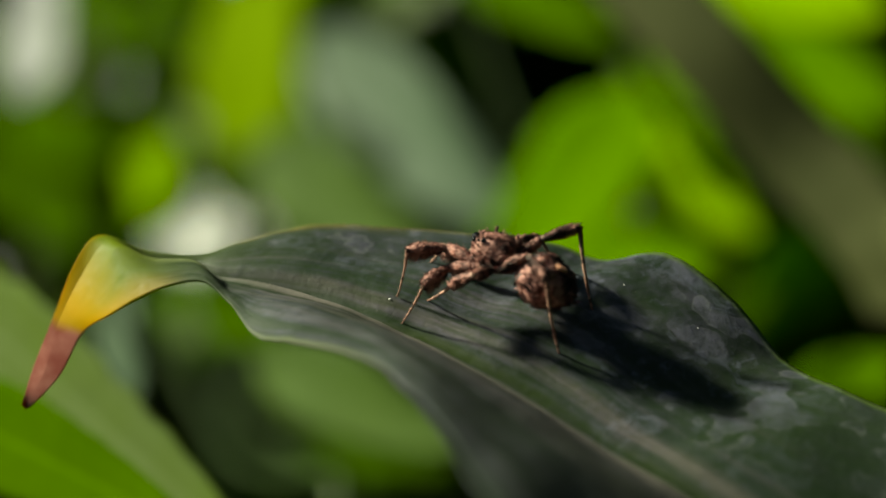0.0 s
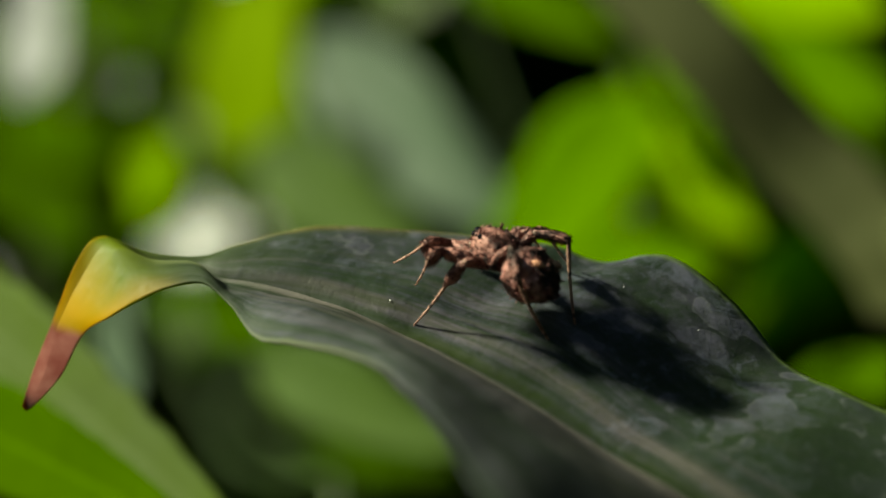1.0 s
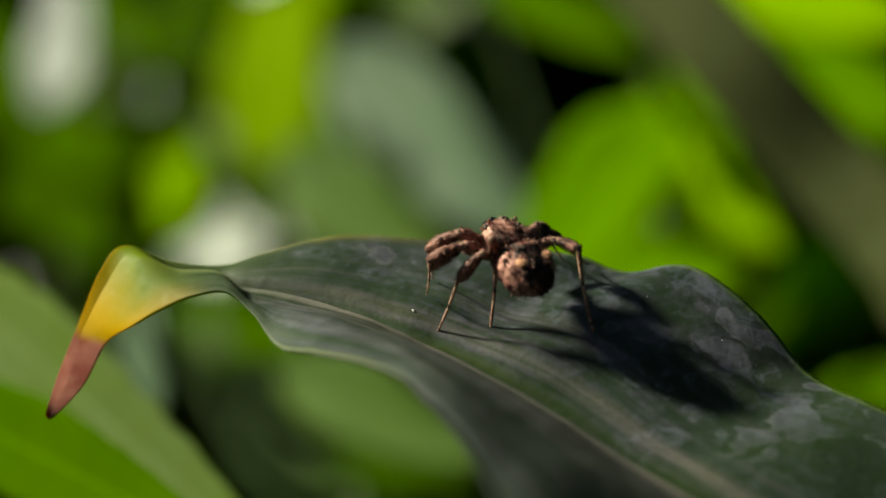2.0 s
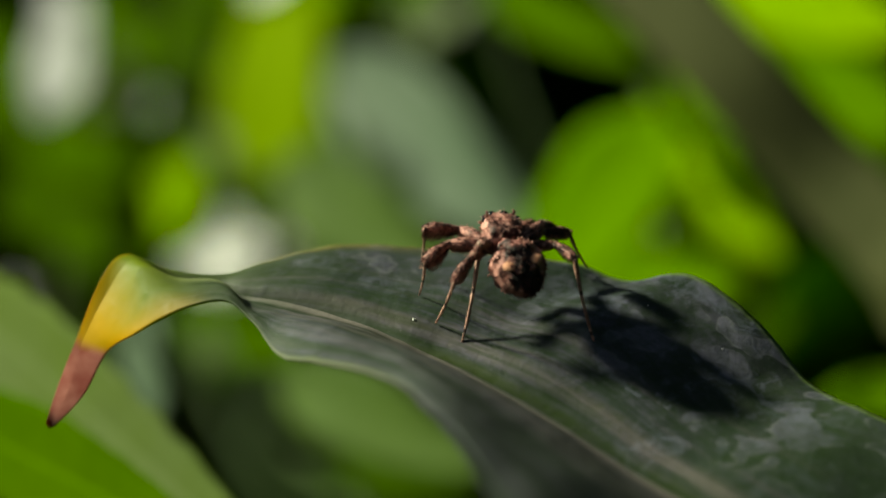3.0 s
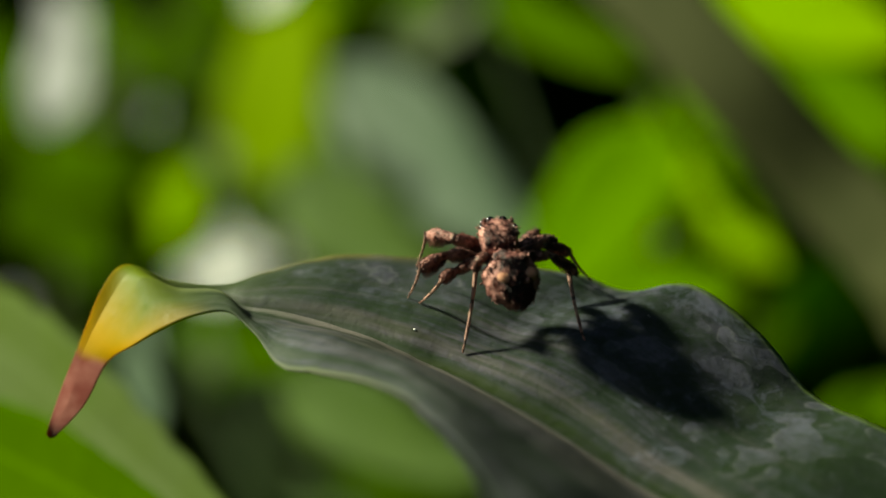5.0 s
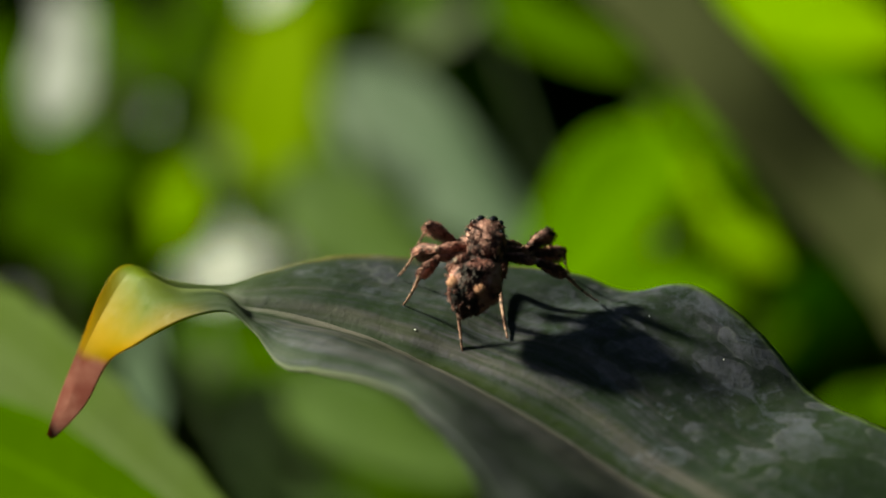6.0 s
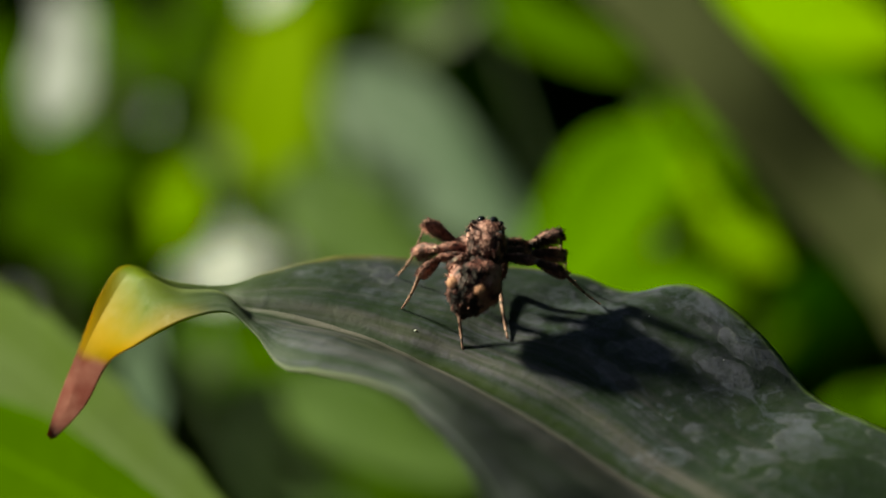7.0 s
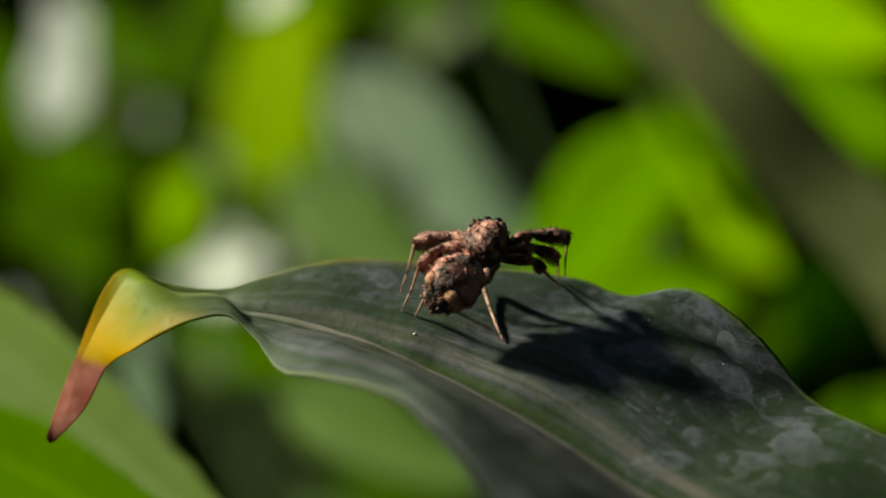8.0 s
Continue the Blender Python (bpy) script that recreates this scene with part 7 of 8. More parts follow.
    walk(moving["R2_tibia"], [
        (0, pose(0.003200, 0.000000, 0.000000, 1.4, -39.5, 4.7)),
        (0.1, pose(0.003200, 0.000000, 0.000000, 1.4, -39.5, 4.7)),
        (0.2, pose(0.003200, 0.000000, 0.000000, 1.4, -39.5, 4.7)),
        (0.3, pose(0.003200, 0.000000, 0.000000, 1.5, -39.9, 5.1)),
        (0.5, pose(0.003200, 0.000000, 0.000000, 1.9, -40.9, 6.5)),
        (0.65, pose(0.003200, 0.000000, 0.000000, 4.5, -44.1, 0.9)),
        (0.8, pose(0.003200, -0.000000, 0.000000, 8.4, -47.3, -8.2)),
        (1, pose(0.003200, 0.000000, 0.000000, 20.5, -58.0, -21.1)),
        (1.1, pose(0.003200, -0.000000, 0.000000, 28.3, -59.9, -28.9)),
        (1.2, pose(0.003200, -0.000000, 0.000000, 35.0, -60.4, -34.7)),
        (1.35, pose(0.003200, -0.000000, 0.000000, 37.2, -57.4, -41.1)),
        (1.5, pose(0.003200, -0.000000, 0.000000, 37.7, -53.7, -46.1)),
        (1.7, pose(0.003200, -0.000000, -0.000000, 45.1, -54.0, -57.7)),
        (2.2, pose(0.003200, 0.000000, 0.000000, 46.8, -54.7, -64.3)),
        (2.5, pose(0.003200, 0.000000, 0.000000, 45.1, -53.5, -67.8)),
        (2.8, pose(0.003200, 0.000000, 0.000000, 43.2, -52.3, -68.6)),
        (3, pose(0.003200, 0.000000, 0.000000, 38.5, -51.9, -62.8)),
        (3.2, pose(0.003200, 0.000000, 0.000000, 38.2, -51.3, -63.2)),
        (3.4, pose(0.003200, -0.000000, -0.000000, 37.5, -50.0, -63.7)),
        (3.6, pose(0.003200, -0.000000, 0.000000, 36.4, -48.4, -64.3)),
        (4, pose(0.003200, -0.000000, 0.000000, 35.1, -46.0, -65.3)),
        (4.5, pose(0.003200, 0.000000, 0.000000, 35.1, -46.5, -64.5)),
        (4.7, pose(0.003200, 0.000000, 0.000000, 35.1, -46.7, -64.2)),
        (5.1, pose(0.003200, -0.000000, 0.000000, 22.3, -28.4, -69.6)),
        (5.45, pose(0.003200, -0.000000, -0.000000, 5.3, 13.7, 39.0)),
        (5.8, pose(0.003200, 0.000000, 0.000000, -3.7, 12.6, -30.7)),
        (6, pose(0.003200, 0.000000, 0.000000, 2.2, 18.9, 16.8)),
        (6.5, pose(0.003200, 0.000000, 0.000000, 2.4, 13.6, 22.6)),
        (7, pose(0.003200, 0.000000, -0.000000, 1.9, 8.4, 26.8)),
        (7.2, pose(0.003200, 0.000000, 0.000000, 1.8, 7.7, 27.2)),
        (7.35, pose(0.003200, 0.000000, 0.000000, 0.2, 1.4, 22.0)),
        (7.5, pose(0.003200, -0.000000, -0.000000, -0.1, -6.4, 11.9)),
        (7.6, pose(0.003200, 0.000000, -0.000000, 0.7, -9.9, 6.8)),
        (7.7, pose(0.003200, 0.000000, 0.000000, 2.3, -15.7, 2.6)),
        (7.85, pose(0.003200, 0.000000, 0.000000, 5.0, -24.0, -2.9)),
        (8, pose(0.003200, 0.000000, 0.000000, -26.9, -26.5, -4.5))])
    walk(moving["R2_tarsus"], [
        (0, pose(0.005739, 0.000208, 0.002098, -9.1, -61.4, 17.2)),
        (0.1, pose(0.005740, 0.000208, 0.002097, -9.1, -61.4, 17.2)),
        (0.2, pose(0.005739, 0.000208, 0.002097, -9.1, -61.4, 17.2)),
        (0.3, pose(0.005722, 0.000227, 0.002116, -9.1, -61.8, 17.8)),
        (0.5, pose(0.005678, 0.000283, 0.002161, -9.3, -62.9, 19.8)),
        (0.65, pose(0.005568, 0.000039, 0.002298, -6.3, -65.8, 14.3)),
        (0.8, pose(0.005417, -0.000318, 0.002424, 0.4, -68.6, 2.8)),
        (1, pose(0.004832, -0.000631, 0.002798, 13.8, -78.0, -11.3)),
        (1.1, pose(0.004649, -0.000799, 0.002855, 25.0, -79.1, -22.4)),
        (1.2, pose(0.004540, -0.000927, 0.002870, 38.2, -79.4, -34.4)),
        (1.35, pose(0.004542, -0.001170, 0.002779, 44.3, -77.5, -44.1)),
        (1.5, pose(0.004555, -0.001407, 0.002660, 47.4, -75.1, -50.7)),
        (1.7, pose(0.004236, -0.001638, 0.002671, 58.2, -75.3, -65.6)),
        (2.2, pose(0.004027, -0.001717, 0.002694, 58.8, -69.3, -72.2)),
        (2.5, pose(0.003942, -0.001816, 0.002654, 56.1, -63.4, -75.5)),
        (2.8, pose(0.003936, -0.001881, 0.002609, 54.3, -60.5, -76.7)),
        (3, pose(0.004131, -0.001812, 0.002596, 56.2, -60.6, -77.2)),
        (3.2, pose(0.004131, -0.001841, 0.002576, 55.3, -60.4, -76.9)),
        (3.4, pose(0.004139, -0.001901, 0.002529, 53.4, -59.8, -76.1)),
        (3.6, pose(0.004151, -0.001974, 0.002468, 51.2, -59.0, -75.1)),
        (4, pose(0.004156, -0.002083, 0.002375, 48.1, -57.9, -73.8)),
        (4.5, pose(0.004177, -0.002051, 0.002393, 49.5, -58.5, -74.3)),
        (4.7, pose(0.004185, -0.002038, 0.002401, 49.9, -58.7, -74.5)),
        (5.1, pose(0.004212, -0.002720, 0.001571, 36.1, -46.5, -74.0)),
        (5.45, pose(0.005692, 0.002016, -0.000784, 24.0, -27.2, -26.6)),
        (5.8, pose(0.005969, -0.001645, -0.000720, 21.0, -24.9, -56.7)),
        (6, pose(0.006189, 0.000902, -0.001069, 23.1, -25.0, -35.1)),
        (6.5, pose(0.006161, 0.001232, -0.000776, 25.9, -26.6, -35.0)),
        (7, pose(0.006115, 0.001470, -0.000481, 28.7, -28.1, -35.4)),
        (7.2, pose(0.006109, 0.001494, -0.000444, 29.1, -28.3, -35.5)),
        (7.35, pose(0.006259, 0.001235, -0.000083, 30.1, -27.5, -37.8)),
        (7.5, pose(0.006409, 0.000678, 0.000365, 31.0, -26.9, -42.0)),
        (7.6, pose(0.006428, 0.000385, 0.000565, 33.2, -28.4, -43.1)),
        (7.7, pose(0.006374, 0.000144, 0.000891, 37.4, -30.9, -45.0)),
        (7.85, pose(0.006211, -0.000153, 0.001342, 45.2, -34.5, -51.4)),
        (8, pose(0.006143, -0.000233, 0.001474, -1.6, -40.1, -50.7))])
    walk(moving["R3_leg"], [
        (0, pose(-0.000350, -0.001200, -0.001250, 173.8, -37.9, -87.2)),
        (0.1, pose(-0.000350, -0.001200, -0.001250, 173.8, -37.8, -87.2)),
        (0.2, pose(-0.000350, -0.001200, -0.001250, 173.7, -37.5, -87.1)),
        (0.3, pose(-0.000350, -0.001200, -0.001250, 173.2, -37.5, -85.7)),
        (0.5, pose(-0.000350, -0.001200, -0.001250, 171.8, -37.5, -82.2)),
        (0.65, pose(-0.000350, -0.001200, -0.001250, 171.8, -39.9, -82.3)),
        (0.8, pose(-0.000350, -0.001200, -0.001250, 173.5, -44.2, -85.5)),
        (1, pose(-0.000350, -0.001200, -0.001250, 171.6, -52.2, -80.3)),
        (1.1, pose(-0.000350, -0.001200, -0.001250, 167.3, -38.8, -70.4)),
        (1.2, pose(-0.000350, -0.001200, -0.001250, 166.7, -23.0, -64.7)),
        (1.35, pose(-0.000350, -0.001200, -0.001250, 165.8, -22.6, -63.9)),
        (1.5, pose(-0.000350, -0.001200, -0.001250, 163.9, -22.4, -60.8)),
        (1.7, pose(-0.000350, -0.001200, -0.001250, 161.0, -26.1, -56.8)),
        (2.2, pose(-0.000350, -0.001200, -0.001250, 166.0, -28.5, -62.2)),
        (2.5, pose(-0.000350, -0.001200, -0.001250, 169.2, -26.2, -64.2)),
        (2.8, pose(-0.000350, -0.001200, -0.001250, 170.8, -24.3, -65.4)),
        (3, pose(-0.000350, -0.001200, -0.001250, 171.7, -23.1, -67.9)),
        (3.2, pose(-0.000350, -0.001200, -0.001250, 171.8, -22.9, -68.1)),
        (3.4, pose(-0.000350, -0.001200, -0.001250, 172.0, -22.6, -68.8)),
        (3.6, pose(-0.000350, -0.001200, -0.001250, 172.4, -22.3, -69.9)),
        (4, pose(-0.000350, -0.001200, -0.001250, 172.9, -22.4, -71.4)),
        (4.5, pose(-0.000350, -0.001200, -0.001250, 173.4, -24.3, -72.2)),
        (4.7, pose(-0.000350, -0.001200, -0.001250, 173.6, -24.6, -72.5)),
        (5.1, pose(-0.000350, -0.001200, -0.001250, 160.8, -7.9, -72.7)),
        (5.45, pose(-0.000350, -0.001200, -0.001250, 149.8, -4.4, -87.2)),
        (5.8, pose(-0.000350, -0.001200, -0.001250, 135.5, 8.6, -92.8)),
        (6, pose(-0.000350, -0.001200, -0.001250, 136.2, 5.0, -91.8)),
        (6.5, pose(-0.000350, -0.001200, -0.001250, 136.5, 3.9, -91.8)),
        (7, pose(-0.000350, -0.001200, -0.001250, 136.8, 3.4, -91.4)),
        (7.2, pose(-0.000350, -0.001200, -0.001250, 136.9, 3.4, -91.3)),
        (7.35, pose(-0.000350, -0.001200, -0.001250, 138.8, 7.3, -87.2)),
        (7.5, pose(-0.000350, -0.001200, -0.001250, 141.3, 13.4, -80.8)),
        (7.6, pose(-0.000350, -0.001200, -0.001250, 147.8, 19.1, -71.6)),
        (7.7, pose(-0.000350, -0.001200, -0.001250, 157.5, 27.7, -54.8)),
        (7.85, pose(-0.000350, -0.001200, -0.001250, 160.4, 28.7, -47.9)),
        (8, pose(-0.000350, -0.001200, -0.001250, 160.8, 23.6, -46.3))])
    walk(moving["R3_tibia"], [
        (0, pose(0.002900, 0.000000, -0.000000, -11.5, -47.5, 13.5)),
        (0.1, pose(0.002900, -0.000000, -0.000000, -11.0, -47.0, 13.1)),
        (0.2, pose(0.002900, 0.000000, 0.000000, -9.8, -45.8, 11.9)),
        (0.3, pose(0.002900, 0.000000, 0.000000, -8.5, -44.8, 11.1)),
        (0.5, pose(0.002900, 0.000000, 0.000000, -7.1, -44.1, 10.9)),
        (0.65, pose(0.002900, 0.000000, 0.000000, -7.2, -46.9, 8.7)),
        (0.8, pose(0.002900, -0.000000, 0.000000, -7.4, -50.4, 4.8)),
        (1, pose(0.002900, -0.000000, 0.000000, -8.1, -60.0, 3.3)),
        (1.1, pose(0.002900, 0.000000, -0.000000, -2.1, -50.6, 1.4)),
        (1.2, pose(0.002900, 0.000000, 0.000000, 4.2, -36.7, -5.1)),
        (1.35, pose(0.002900, 0.000000, -0.000000, 4.8, -39.0, -5.6)),
        (1.5, pose(0.002900, 0.000000, 0.000000, 8.4, -42.8, -8.2)),
        (1.7, pose(0.002900, -0.000000, -0.000000, 13.3, -51.6, -10.9)),
        (2.2, pose(0.002900, -0.000000, 0.000000, 10.5, -50.4, -12.4)),
        (2.5, pose(0.002900, 0.000000, 0.000000, 3.6, -44.0, -4.7)),
        (2.8, pose(0.002900, -0.000000, 0.000000, 1.9, -39.7, -3.1)),
        (3, pose(0.002900, 0.000000, 0.000000, 0.7, -36.2, -3.2)),
        (3.2, pose(0.002900, -0.000000, 0.000000, 0.5, -36.4, -3.0)),
        (3.4, pose(0.002900, 0.000000, 0.000000, 0.1, -36.9, -2.9)),
        (3.6, pose(0.002900, 0.000000, -0.000000, -0.3, -38.0, -3.2)),
        (4, pose(0.002900, 0.000000, -0.000000, -1.8, -41.5, -2.2)),
        (4.5, pose(0.002900, -0.000000, -0.000000, -3.1, -46.1, -1.6)),
        (4.7, pose(0.002900, 0.000000, 0.000000, -2.9, -46.6, -2.3)),
        (5.1, pose(0.002900, -0.000000, 0.000000, 4.3, -34.9, -17.2)),
        (5.45, pose(0.002900, -0.000000, 0.000000, 3.3, -29.9, -26.9)),
        (5.8, pose(0.002900, 0.000000, 0.000000, -2.2, -15.2, -5.4)),
        (6, pose(0.002900, 0.000000, 0.000000, -0.3, -20.0, -17.6)),
        (6.5, pose(0.002900, -0.000000, 0.000000, -1.2, -20.4, -14.7)),
        (7, pose(0.002900, 0.000000, 0.000000, -2.2, -20.4, -11.0)),
        (7.2, pose(0.002900, -0.000000, 0.000000, -2.3, -20.4, -10.5)),
        (7.35, pose(0.002900, 0.000000, 0.000000, -0.1, -22.9, -16.0)),
        (7.5, pose(0.002900, 0.000000, 0.000000, 1.3, -24.1, -15.9)),
        (7.6, pose(0.002900, 0.000000, 0.000000, 3.4, -22.5, -16.6)),
        (7.7, pose(0.002900, 0.000000, 0.000000, 4.1, -17.1, -11.3)),
        (7.85, pose(0.002900, -0.000000, -0.000000, 7.1, -17.9, -19.8)),
        (8, pose(0.002900, 0.000000, 0.000000, 20.1, -23.8, -50.1))])
    walk(moving["R3_tarsus"], [
        (0, pose(0.004871, 0.000475, 0.002211, 21.3, -71.6, -24.2)),
        (0.1, pose(0.004893, 0.000463, 0.002194, 21.0, -71.7, -23.8)),
        (0.2, pose(0.004946, 0.000431, 0.002151, 20.1, -72.1, -22.8)),
        (0.3, pose(0.004990, 0.000408, 0.002113, 19.6, -72.8, -21.5)),
        (0.5, pose(0.005014, 0.000408, 0.002089, 20.0, -73.8, -19.9)),
        (0.65, pose(0.004925, 0.000310, 0.002192, 31.5, -76.0, -33.4)),
        (0.8, pose(0.004805, 0.000160, 0.002312, 51.7, -78.4, -57.1)),
        (1, pose(0.004398, 0.000086, 0.002598, 104.7, -77.5, -110.4)),
        (1.1, pose(0.004804, 0.000046, 0.002318, 47.3, -70.6, -50.3)),
        (1.2, pose(0.005295, -0.000214, 0.001794, 22.6, -53.7, -25.3)),
        (1.35, pose(0.005222, -0.000228, 0.001886, 23.8, -54.9, -26.4)),
        (1.5, pose(0.005077, -0.000315, 0.002039, 21.8, -57.4, -21.4)),
        (1.7, pose(0.004730, -0.000352, 0.002351, 23.4, -63.7, -19.8)),
        (2.2, pose(0.004768, -0.000411, 0.002311, 39.6, -67.5, -40.7)),
        (2.5, pose(0.005049, -0.000178, 0.002086, 51.6, -67.4, -53.4)),
        (2.8, pose(0.005205, -0.000125, 0.001917, 54.5, -66.9, -56.9)),
        (3, pose(0.005316, -0.000135, 0.001773, 51.7, -64.0, -56.7)),
        (3.2, pose(0.005313, -0.000125, 0.001779, 51.2, -63.6, -56.5)),
        (3.4, pose(0.005296, -0.000120, 0.001802, 50.3, -62.7, -56.3)),
        (3.6, pose(0.005261, -0.000132, 0.001846, 49.3, -61.4, -56.5)),
        (4, pose(0.005145, -0.000086, 0.001988, 48.2, -59.0, -57.5)),
        (4.5, pose(0.004981, -0.000060, 0.002160, 48.6, -57.7, -59.3)),
        (4.7, pose(0.004958, -0.000082, 0.002181, 48.7, -57.7, -59.7)),
        (5.1, pose(0.005251, -0.000726, 0.001716, 32.7, -48.2, -50.5)),
        (5.45, pose(0.005218, -0.001177, 0.001496, 27.4, -40.3, -59.1)),
        (5.8, pose(0.005783, -0.000274, 0.000784, 18.1, -27.9, -48.8)),
        (6, pose(0.005586, -0.000853, 0.001028, 21.4, -30.8, -56.1)),
        (6.5, pose(0.005620, -0.000715, 0.001044, 22.6, -32.3, -56.2)),
        (7, pose(0.005660, -0.000536, 0.001046, 23.7, -33.7, -55.6)),
        (7.2, pose(0.005665, -0.000511, 0.001045, 23.8, -33.9, -55.4)),
        (7.35, pose(0.005556, -0.000762, 0.001169, 23.8, -32.4, -55.8)),
        (7.5, pose(0.005534, -0.000750, 0.001224, 22.9, -30.5, -52.5)),
        (7.6, pose(0.005555, -0.000792, 0.001150, 21.1, -28.4, -46.8)),
        (7.7, pose(0.005712, -0.000560, 0.000884, 16.5, -23.9, -33.6)),
        (7.85, pose(0.005587, -0.000966, 0.000921, 16.6, -22.6, -35.6)),
        (8, pose(0.004660, -0.002106, 0.001212, 19.3, -23.1, -49.7))])
    walk(moving["R4_leg"], [
        (0, pose(-0.001000, -0.001050, -0.001150, -173.8, -45.9, -138.5)),
        (0.1, pose(-0.001000, -0.001050, -0.001150, -171.1, -46.7, -139.5)),
        (0.2, pose(-0.001000, -0.001050, -0.001150, -165.8, -54.7, -130.0)),
        (0.3, pose(-0.001000, -0.001050, -0.001150, -165.0, -59.0, -128.3)),
        (0.5, pose(-0.001000, -0.001050, -0.001150, -164.5, -59.9, -133.5)),
        (0.65, pose(-0.001000, -0.001050, -0.001150, -179.6, -58.1, -124.2)),
        (0.8, pose(-0.001000, -0.001050, -0.001150, 163.9, -54.7, -112.9)),
        (1, pose(-0.001000, -0.001050, -0.001150, 150.0, -51.0, -95.3)),
        (1.1, pose(-0.001000, -0.001050, -0.001150, 152.5, -47.6, -95.0)),
        (1.2, pose(-0.001000, -0.001050, -0.001150, 154.4, -44.0, -94.3)),
        (1.35, pose(-0.001000, -0.001050, -0.001150, 156.5, -39.9, -96.3)),
        (1.5, pose(-0.001000, -0.001050, -0.001150, 157.8, -35.4, -97.5)),
        (1.7, pose(-0.001000, -0.001050, -0.001150, 155.5, -34.4, -94.6)),
        (2.2, pose(-0.001000, -0.001050, -0.001150, 160.9, -25.0, -97.3)),
        (2.5, pose(-0.001000, -0.001050, -0.001150, 166.4, -16.6, -101.3)),
        (2.8, pose(-0.001000, -0.001050, -0.001150, 168.8, -12.1, -102.6)),
        (3, pose(-0.001000, -0.001050, -0.001150, 168.4, -12.0, -100.6)),
        (3.2, pose(-0.001000, -0.001050, -0.001150, 168.5, -11.8, -100.9)),
        (3.4, pose(-0.001000, -0.001050, -0.001150, 168.7, -11.2, -101.2)),
        (3.6, pose(-0.001000, -0.001050, -0.001150, 168.9, -10.5, -101.4)),
        (4, pose(-0.001000, -0.001050, -0.001150, 168.9, -9.8, -101.4)),
        (4.5, pose(-0.001000, -0.001050, -0.001150, 168.2, -11.2, -100.2)),
        (4.7, pose(-0.001000, -0.001050, -0.001150, 168.0, -11.5, -100.0)),
        (5.1, pose(-0.001000, -0.001050, -0.001150, 156.3, -3.8, -86.4)),
        (5.45, pose(-0.001000, -0.001050, -0.001150, 164.6, -32.5, -129.1)),
        (5.8, pose(-0.001000, -0.001050, -0.001150, 4.1, 36.6, -8.6)),
        (6, pose(-0.001000, -0.001050, -0.001150, 10.3, 35.2, -1.3)),
        (6.5, pose(-0.001000, -0.001050, -0.001150, 12.2, 34.2, -0.9)),
        (7, pose(-0.001000, -0.001050, -0.001150, 14.2, 33.2, -0.2)),
        (7.2, pose(-0.001000, -0.001050, -0.001150, 14.5, 33.1, -0.2)),
        (7.35, pose(-0.001000, -0.001050, -0.001150, 14.3, 33.6, 9.5)),
        (7.5, pose(-0.001000, -0.001050, -0.001150, 14.9, 33.6, 18.9)),
        (7.6, pose(-0.001000, -0.001050, -0.001150, 11.6, 31.4, 23.2)),
        (7.7, pose(-0.001000, -0.001050, -0.001150, 4.4, 30.5, 28.9)),
        (7.85, pose(-0.001000, -0.001050, -0.001150, 0.6, 33.1, 35.9)),
        (8, pose(-0.001000, -0.001050, -0.001150, -3.7, 34.4, 39.6))])
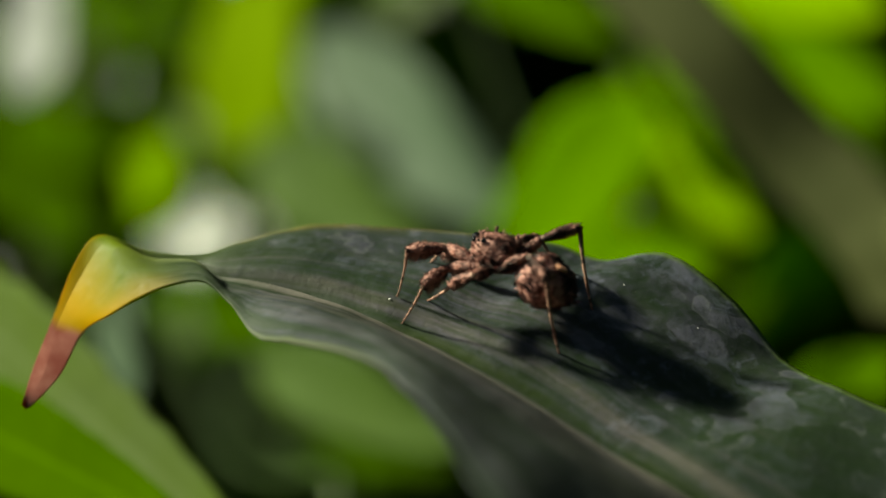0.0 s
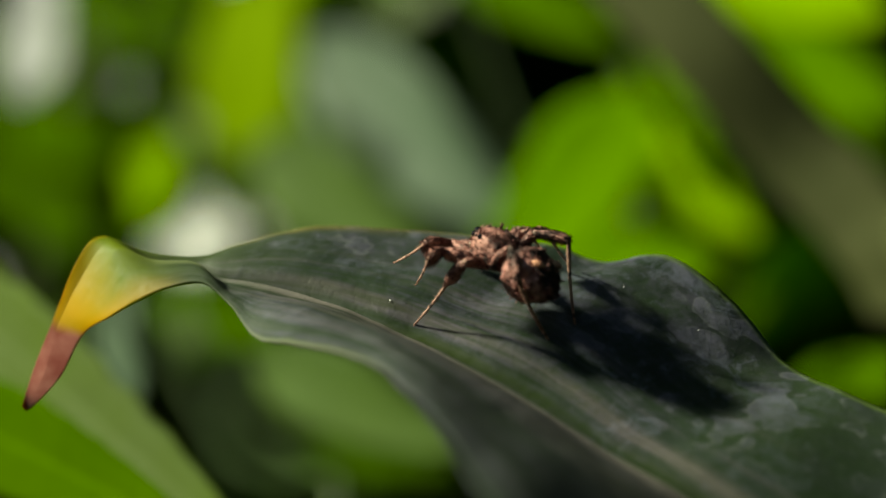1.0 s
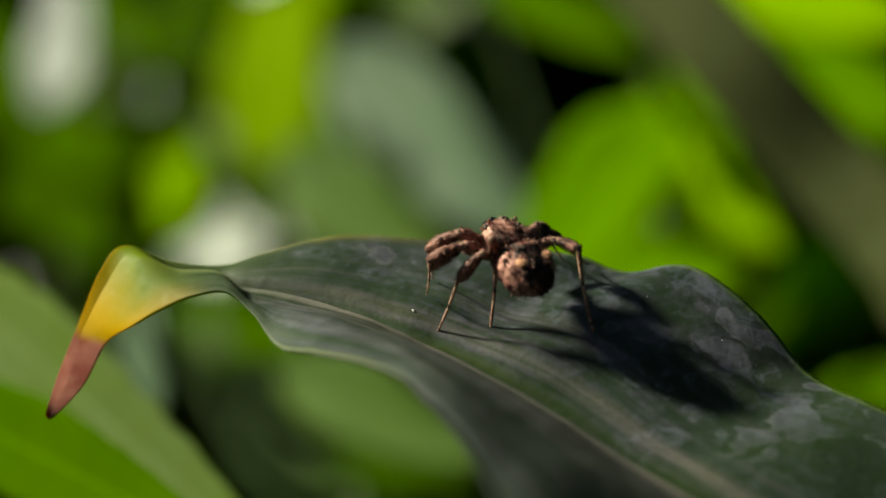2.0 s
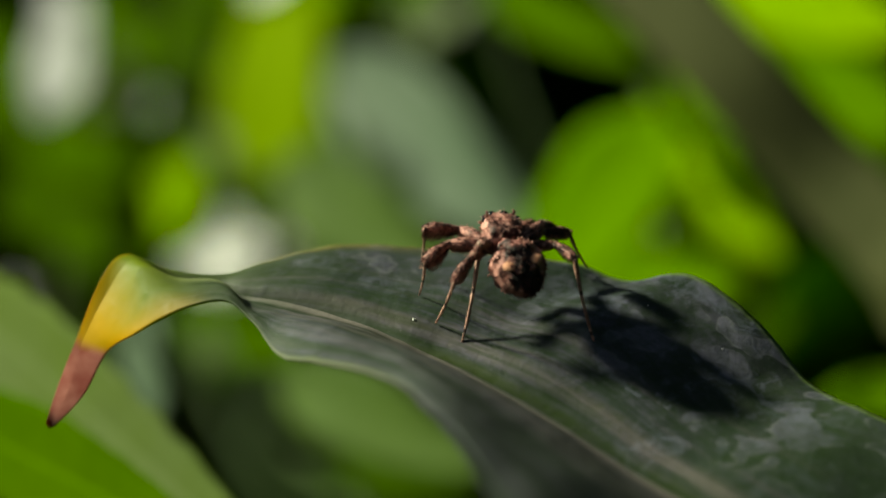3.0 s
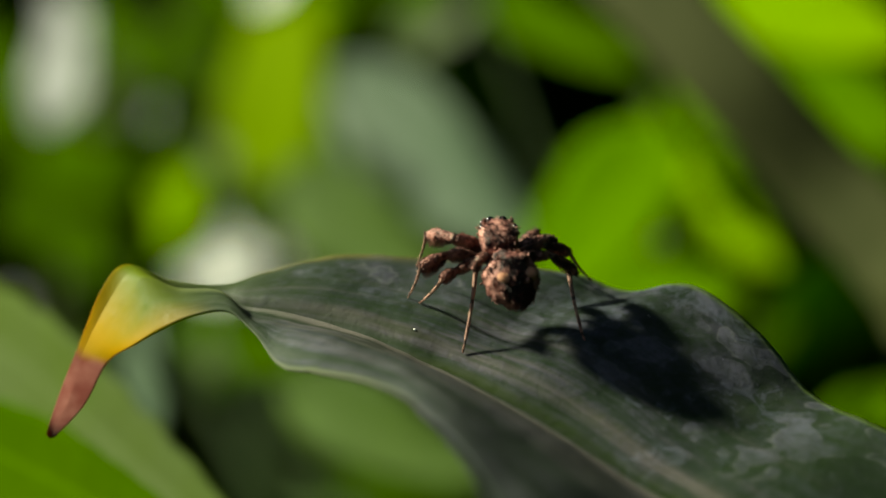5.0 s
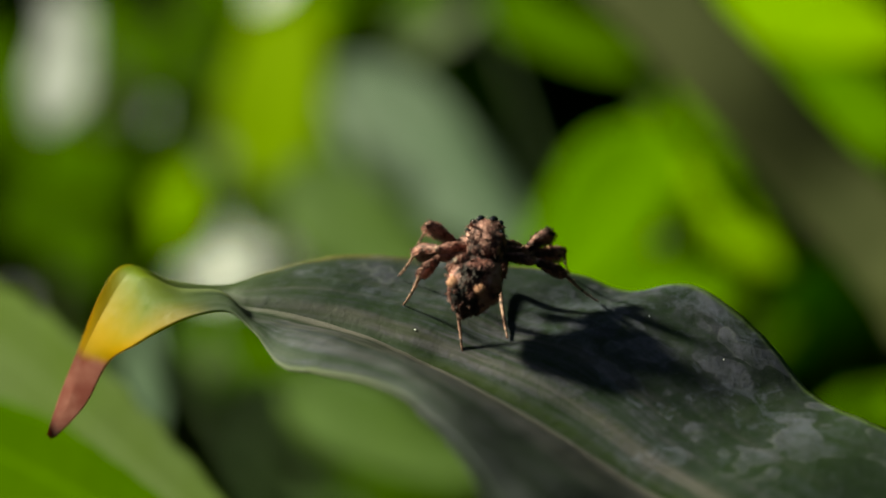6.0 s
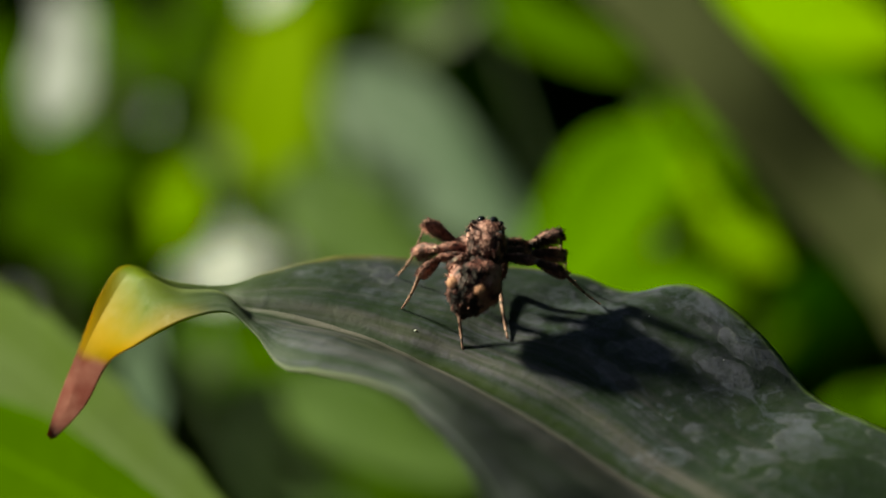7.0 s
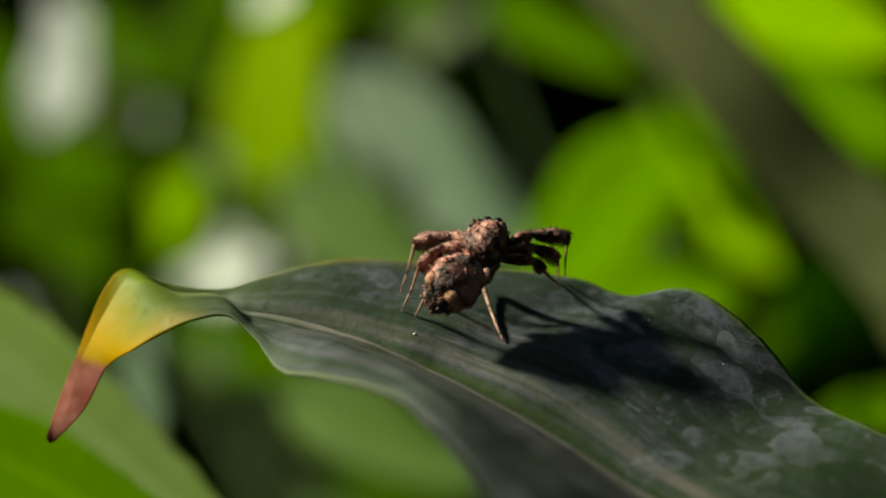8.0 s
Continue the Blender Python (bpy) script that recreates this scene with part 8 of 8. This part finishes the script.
    walk(moving["R4_tibia"], [
        (0, pose(0.003300, 0.000000, 0.000000, -9.0, -19.5, 12.4)),
        (0.1, pose(0.003300, 0.000000, 0.000000, -9.6, -18.3, 13.2)),
        (0.2, pose(0.003300, -0.000000, -0.000000, -7.3, -10.6, 18.1)),
        (0.3, pose(0.003300, 0.000000, 0.000000, -8.4, -10.2, 24.6)),
        (0.5, pose(0.003300, -0.000000, 0.000000, -27.0, -24.6, 35.5)),
        (0.65, pose(0.003300, 0.000000, 0.000000, -25.0, -33.0, 33.2)),
        (0.8, pose(0.003300, -0.000000, 0.000000, -9.9, -54.0, 15.7)),
        (1, pose(0.003300, -0.000000, 0.000000, -39.4, -38.1, 65.5)),
        (1.1, pose(0.003300, 0.000000, 0.000000, -35.4, -32.9, 63.9)),
        (1.2, pose(0.003300, 0.000000, -0.000000, -30.8, -28.6, 61.5)),
        (1.35, pose(0.003300, 0.000000, 0.000000, -25.9, -26.8, 56.6)),
        (1.5, pose(0.003300, 0.000000, -0.000000, -21.0, -24.6, 51.5)),
        (1.7, pose(0.003300, 0.000000, 0.000000, -22.5, -24.1, 56.1)),
        (2.2, pose(0.003300, 0.000000, 0.000000, -22.2, -20.6, 62.7)),
        (2.5, pose(0.003300, 0.000000, 0.000000, -20.2, -17.7, 63.2)),
        (2.8, pose(0.003300, 0.000000, 0.000000, -18.4, -16.1, 62.9)),
        (3, pose(0.003300, -0.000000, 0.000000, -18.0, -16.8, 62.8)),
        (3.2, pose(0.003300, 0.000000, 0.000000, -17.9, -16.8, 62.4)),
        (3.4, pose(0.003300, 0.000000, 0.000000, -17.5, -16.6, 61.9)),
        (3.6, pose(0.003300, 0.000000, 0.000000, -17.0, -16.5, 61.6)),
        (4, pose(0.003300, 0.000000, 0.000000, -17.1, -16.8, 61.8)),
        (4.5, pose(0.003300, -0.000000, 0.000000, -18.9, -18.5, 63.5)),
        (4.7, pose(0.003300, 0.000000, -0.000000, -19.2, -18.8, 63.7)),
        (5.1, pose(0.003300, 0.000000, -0.000000, 50.1, -29.9, -48.9)),
        (5.45, pose(0.003300, 0.000000, 0.000000, -31.8, -14.5, 25.6)),
        (5.8, pose(0.003300, -0.000000, 0.000000, -41.1, 69.7, 19.8)),
        (6, pose(0.003300, 0.000000, -0.000000, -43.2, 70.4, 13.5)),
        (6.5, pose(0.003300, 0.000000, 0.000000, -47.6, 71.9, 9.3)),
        (7, pose(0.003300, 0.000000, 0.000000, -52.7, 73.3, 4.2)),
        (7.2, pose(0.003300, 0.000000, 0.000000, -53.3, 73.4, 3.5)),
        (7.35, pose(0.003300, 0.000000, 0.000000, -38.7, 64.7, 12.2)),
        (7.5, pose(0.003300, -0.000000, -0.000000, -32.7, 55.9, 12.5)),
        (7.6, pose(0.003300, 0.000000, -0.000000, -30.3, 48.2, 17.0)),
        (7.7, pose(0.003300, 0.000000, 0.000000, -23.8, 36.9, 22.2)),
        (7.85, pose(0.003300, 0.000000, 0.000000, -14.8, 27.2, 25.0)),
        (8, pose(0.003300, 0.000000, 0.000000, -10.8, 20.2, 27.1))])
    walk(moving["R4_tarsus"], [
        (0, pose(0.006521, 0.000710, 0.001171, -177.0, -56.5, 163.6)),
        (0.1, pose(0.006535, 0.000760, 0.001100, 177.4, -56.5, 167.9)),
        (0.2, pose(0.006570, 0.001069, 0.000643, 156.2, -64.8, -170.7)),
        (0.3, pose(0.006432, 0.001435, 0.000619, 152.5, -63.4, -165.2)),
        (0.5, pose(0.005889, 0.001848, 0.001460, 163.5, -47.5, -173.3)),
        (0.65, pose(0.005757, 0.001607, 0.001905, 175.9, -42.3, 178.7)),
        (0.8, pose(0.005280, 0.000556, 0.002832, -168.2, -36.9, 164.4)),
        (1, pose(0.004441, 0.002506, 0.002161, -176.0, -43.8, -173.4)),
        (1.1, pose(0.004594, 0.002637, 0.001902, -178.1, -48.8, -171.2)),
        (1.2, pose(0.004765, 0.002702, 0.001674, 179.5, -53.4, -169.1)),
        (1.35, pose(0.005022, 0.002608, 0.001576, -179.0, -59.6, -171.8)),
        (1.5, pose(0.005281, 0.002492, 0.001454, -175.7, -65.9, -175.8)),
        (1.7, pose(0.005084, 0.002651, 0.001429, -175.7, -67.5, -174.0)),
        (2.2, pose(0.004804, 0.002911, 0.001231, -170.3, -78.3, -176.5)),
        (2.5, pose(0.004804, 0.002976, 0.001065, -124.1, -88.0, 136.9)),
        (2.8, pose(0.004830, 0.002995, 0.000970, -23.7, -85.4, 36.6)),
        (3, pose(0.004832, 0.002979, 0.001013, -37.2, -84.7, 51.8)),
        (3.2, pose(0.004852, 0.002970, 0.001011, -35.8, -84.4, 50.2)),
        (3.4, pose(0.004878, 0.002959, 0.001002, -33.7, -83.6, 48.1)),
        (3.6, pose(0.004898, 0.002951, 0.000994, -32.3, -82.5, 46.9)),
        (4, pose(0.004881, 0.002954, 0.001012, -33.1, -80.8, 48.5)),
        (4.5, pose(0.004782, 0.002970, 0.001112, -42.3, -81.0, 59.1)),
        (4.7, pose(0.004768, 0.002969, 0.001130, -44.3, -81.1, 61.2)),
        (5.1, pose(0.005294, -0.002286, 0.001747, -65.0, -44.8, 90.3)),
        (5.45, pose(0.006356, 0.001463, 0.000879, 110.9, -43.7, -147.2)),
        (5.8, pose(0.004444, 0.000411, -0.003282, 163.8, 20.9, -156.6)),
        (6, pose(0.004444, 0.000275, -0.003296, 166.0, 19.4, -158.4)),
        (6.5, pose(0.004373, 0.000175, -0.003327, 167.0, 18.3, -158.1)),
        (7, pose(0.004304, 0.000074, -0.003352, 167.9, 17.2, -157.8)),
        (7.2, pose(0.004296, 0.000061, -0.003355, 168.1, 17.0, -157.8)),
        (7.35, pose(0.004761, 0.000317, -0.003165, 164.0, 22.9, -162.6)),
        (7.5, pose(0.005214, 0.000425, -0.002899, 160.0, 28.1, -167.4)),
        (7.6, pose(0.005532, 0.000683, -0.002608, 153.0, 32.6, -168.4)),
        (7.7, pose(0.005890, 0.001057, -0.002103, 142.0, 38.6, -172.9)),
        (7.85, pose(0.006121, 0.001318, -0.001599, 138.8, 42.7, -177.1)),
        (8, pose(0.006226, 0.001494, -0.001206, 132.8, 45.7, 179.5))])


motions()
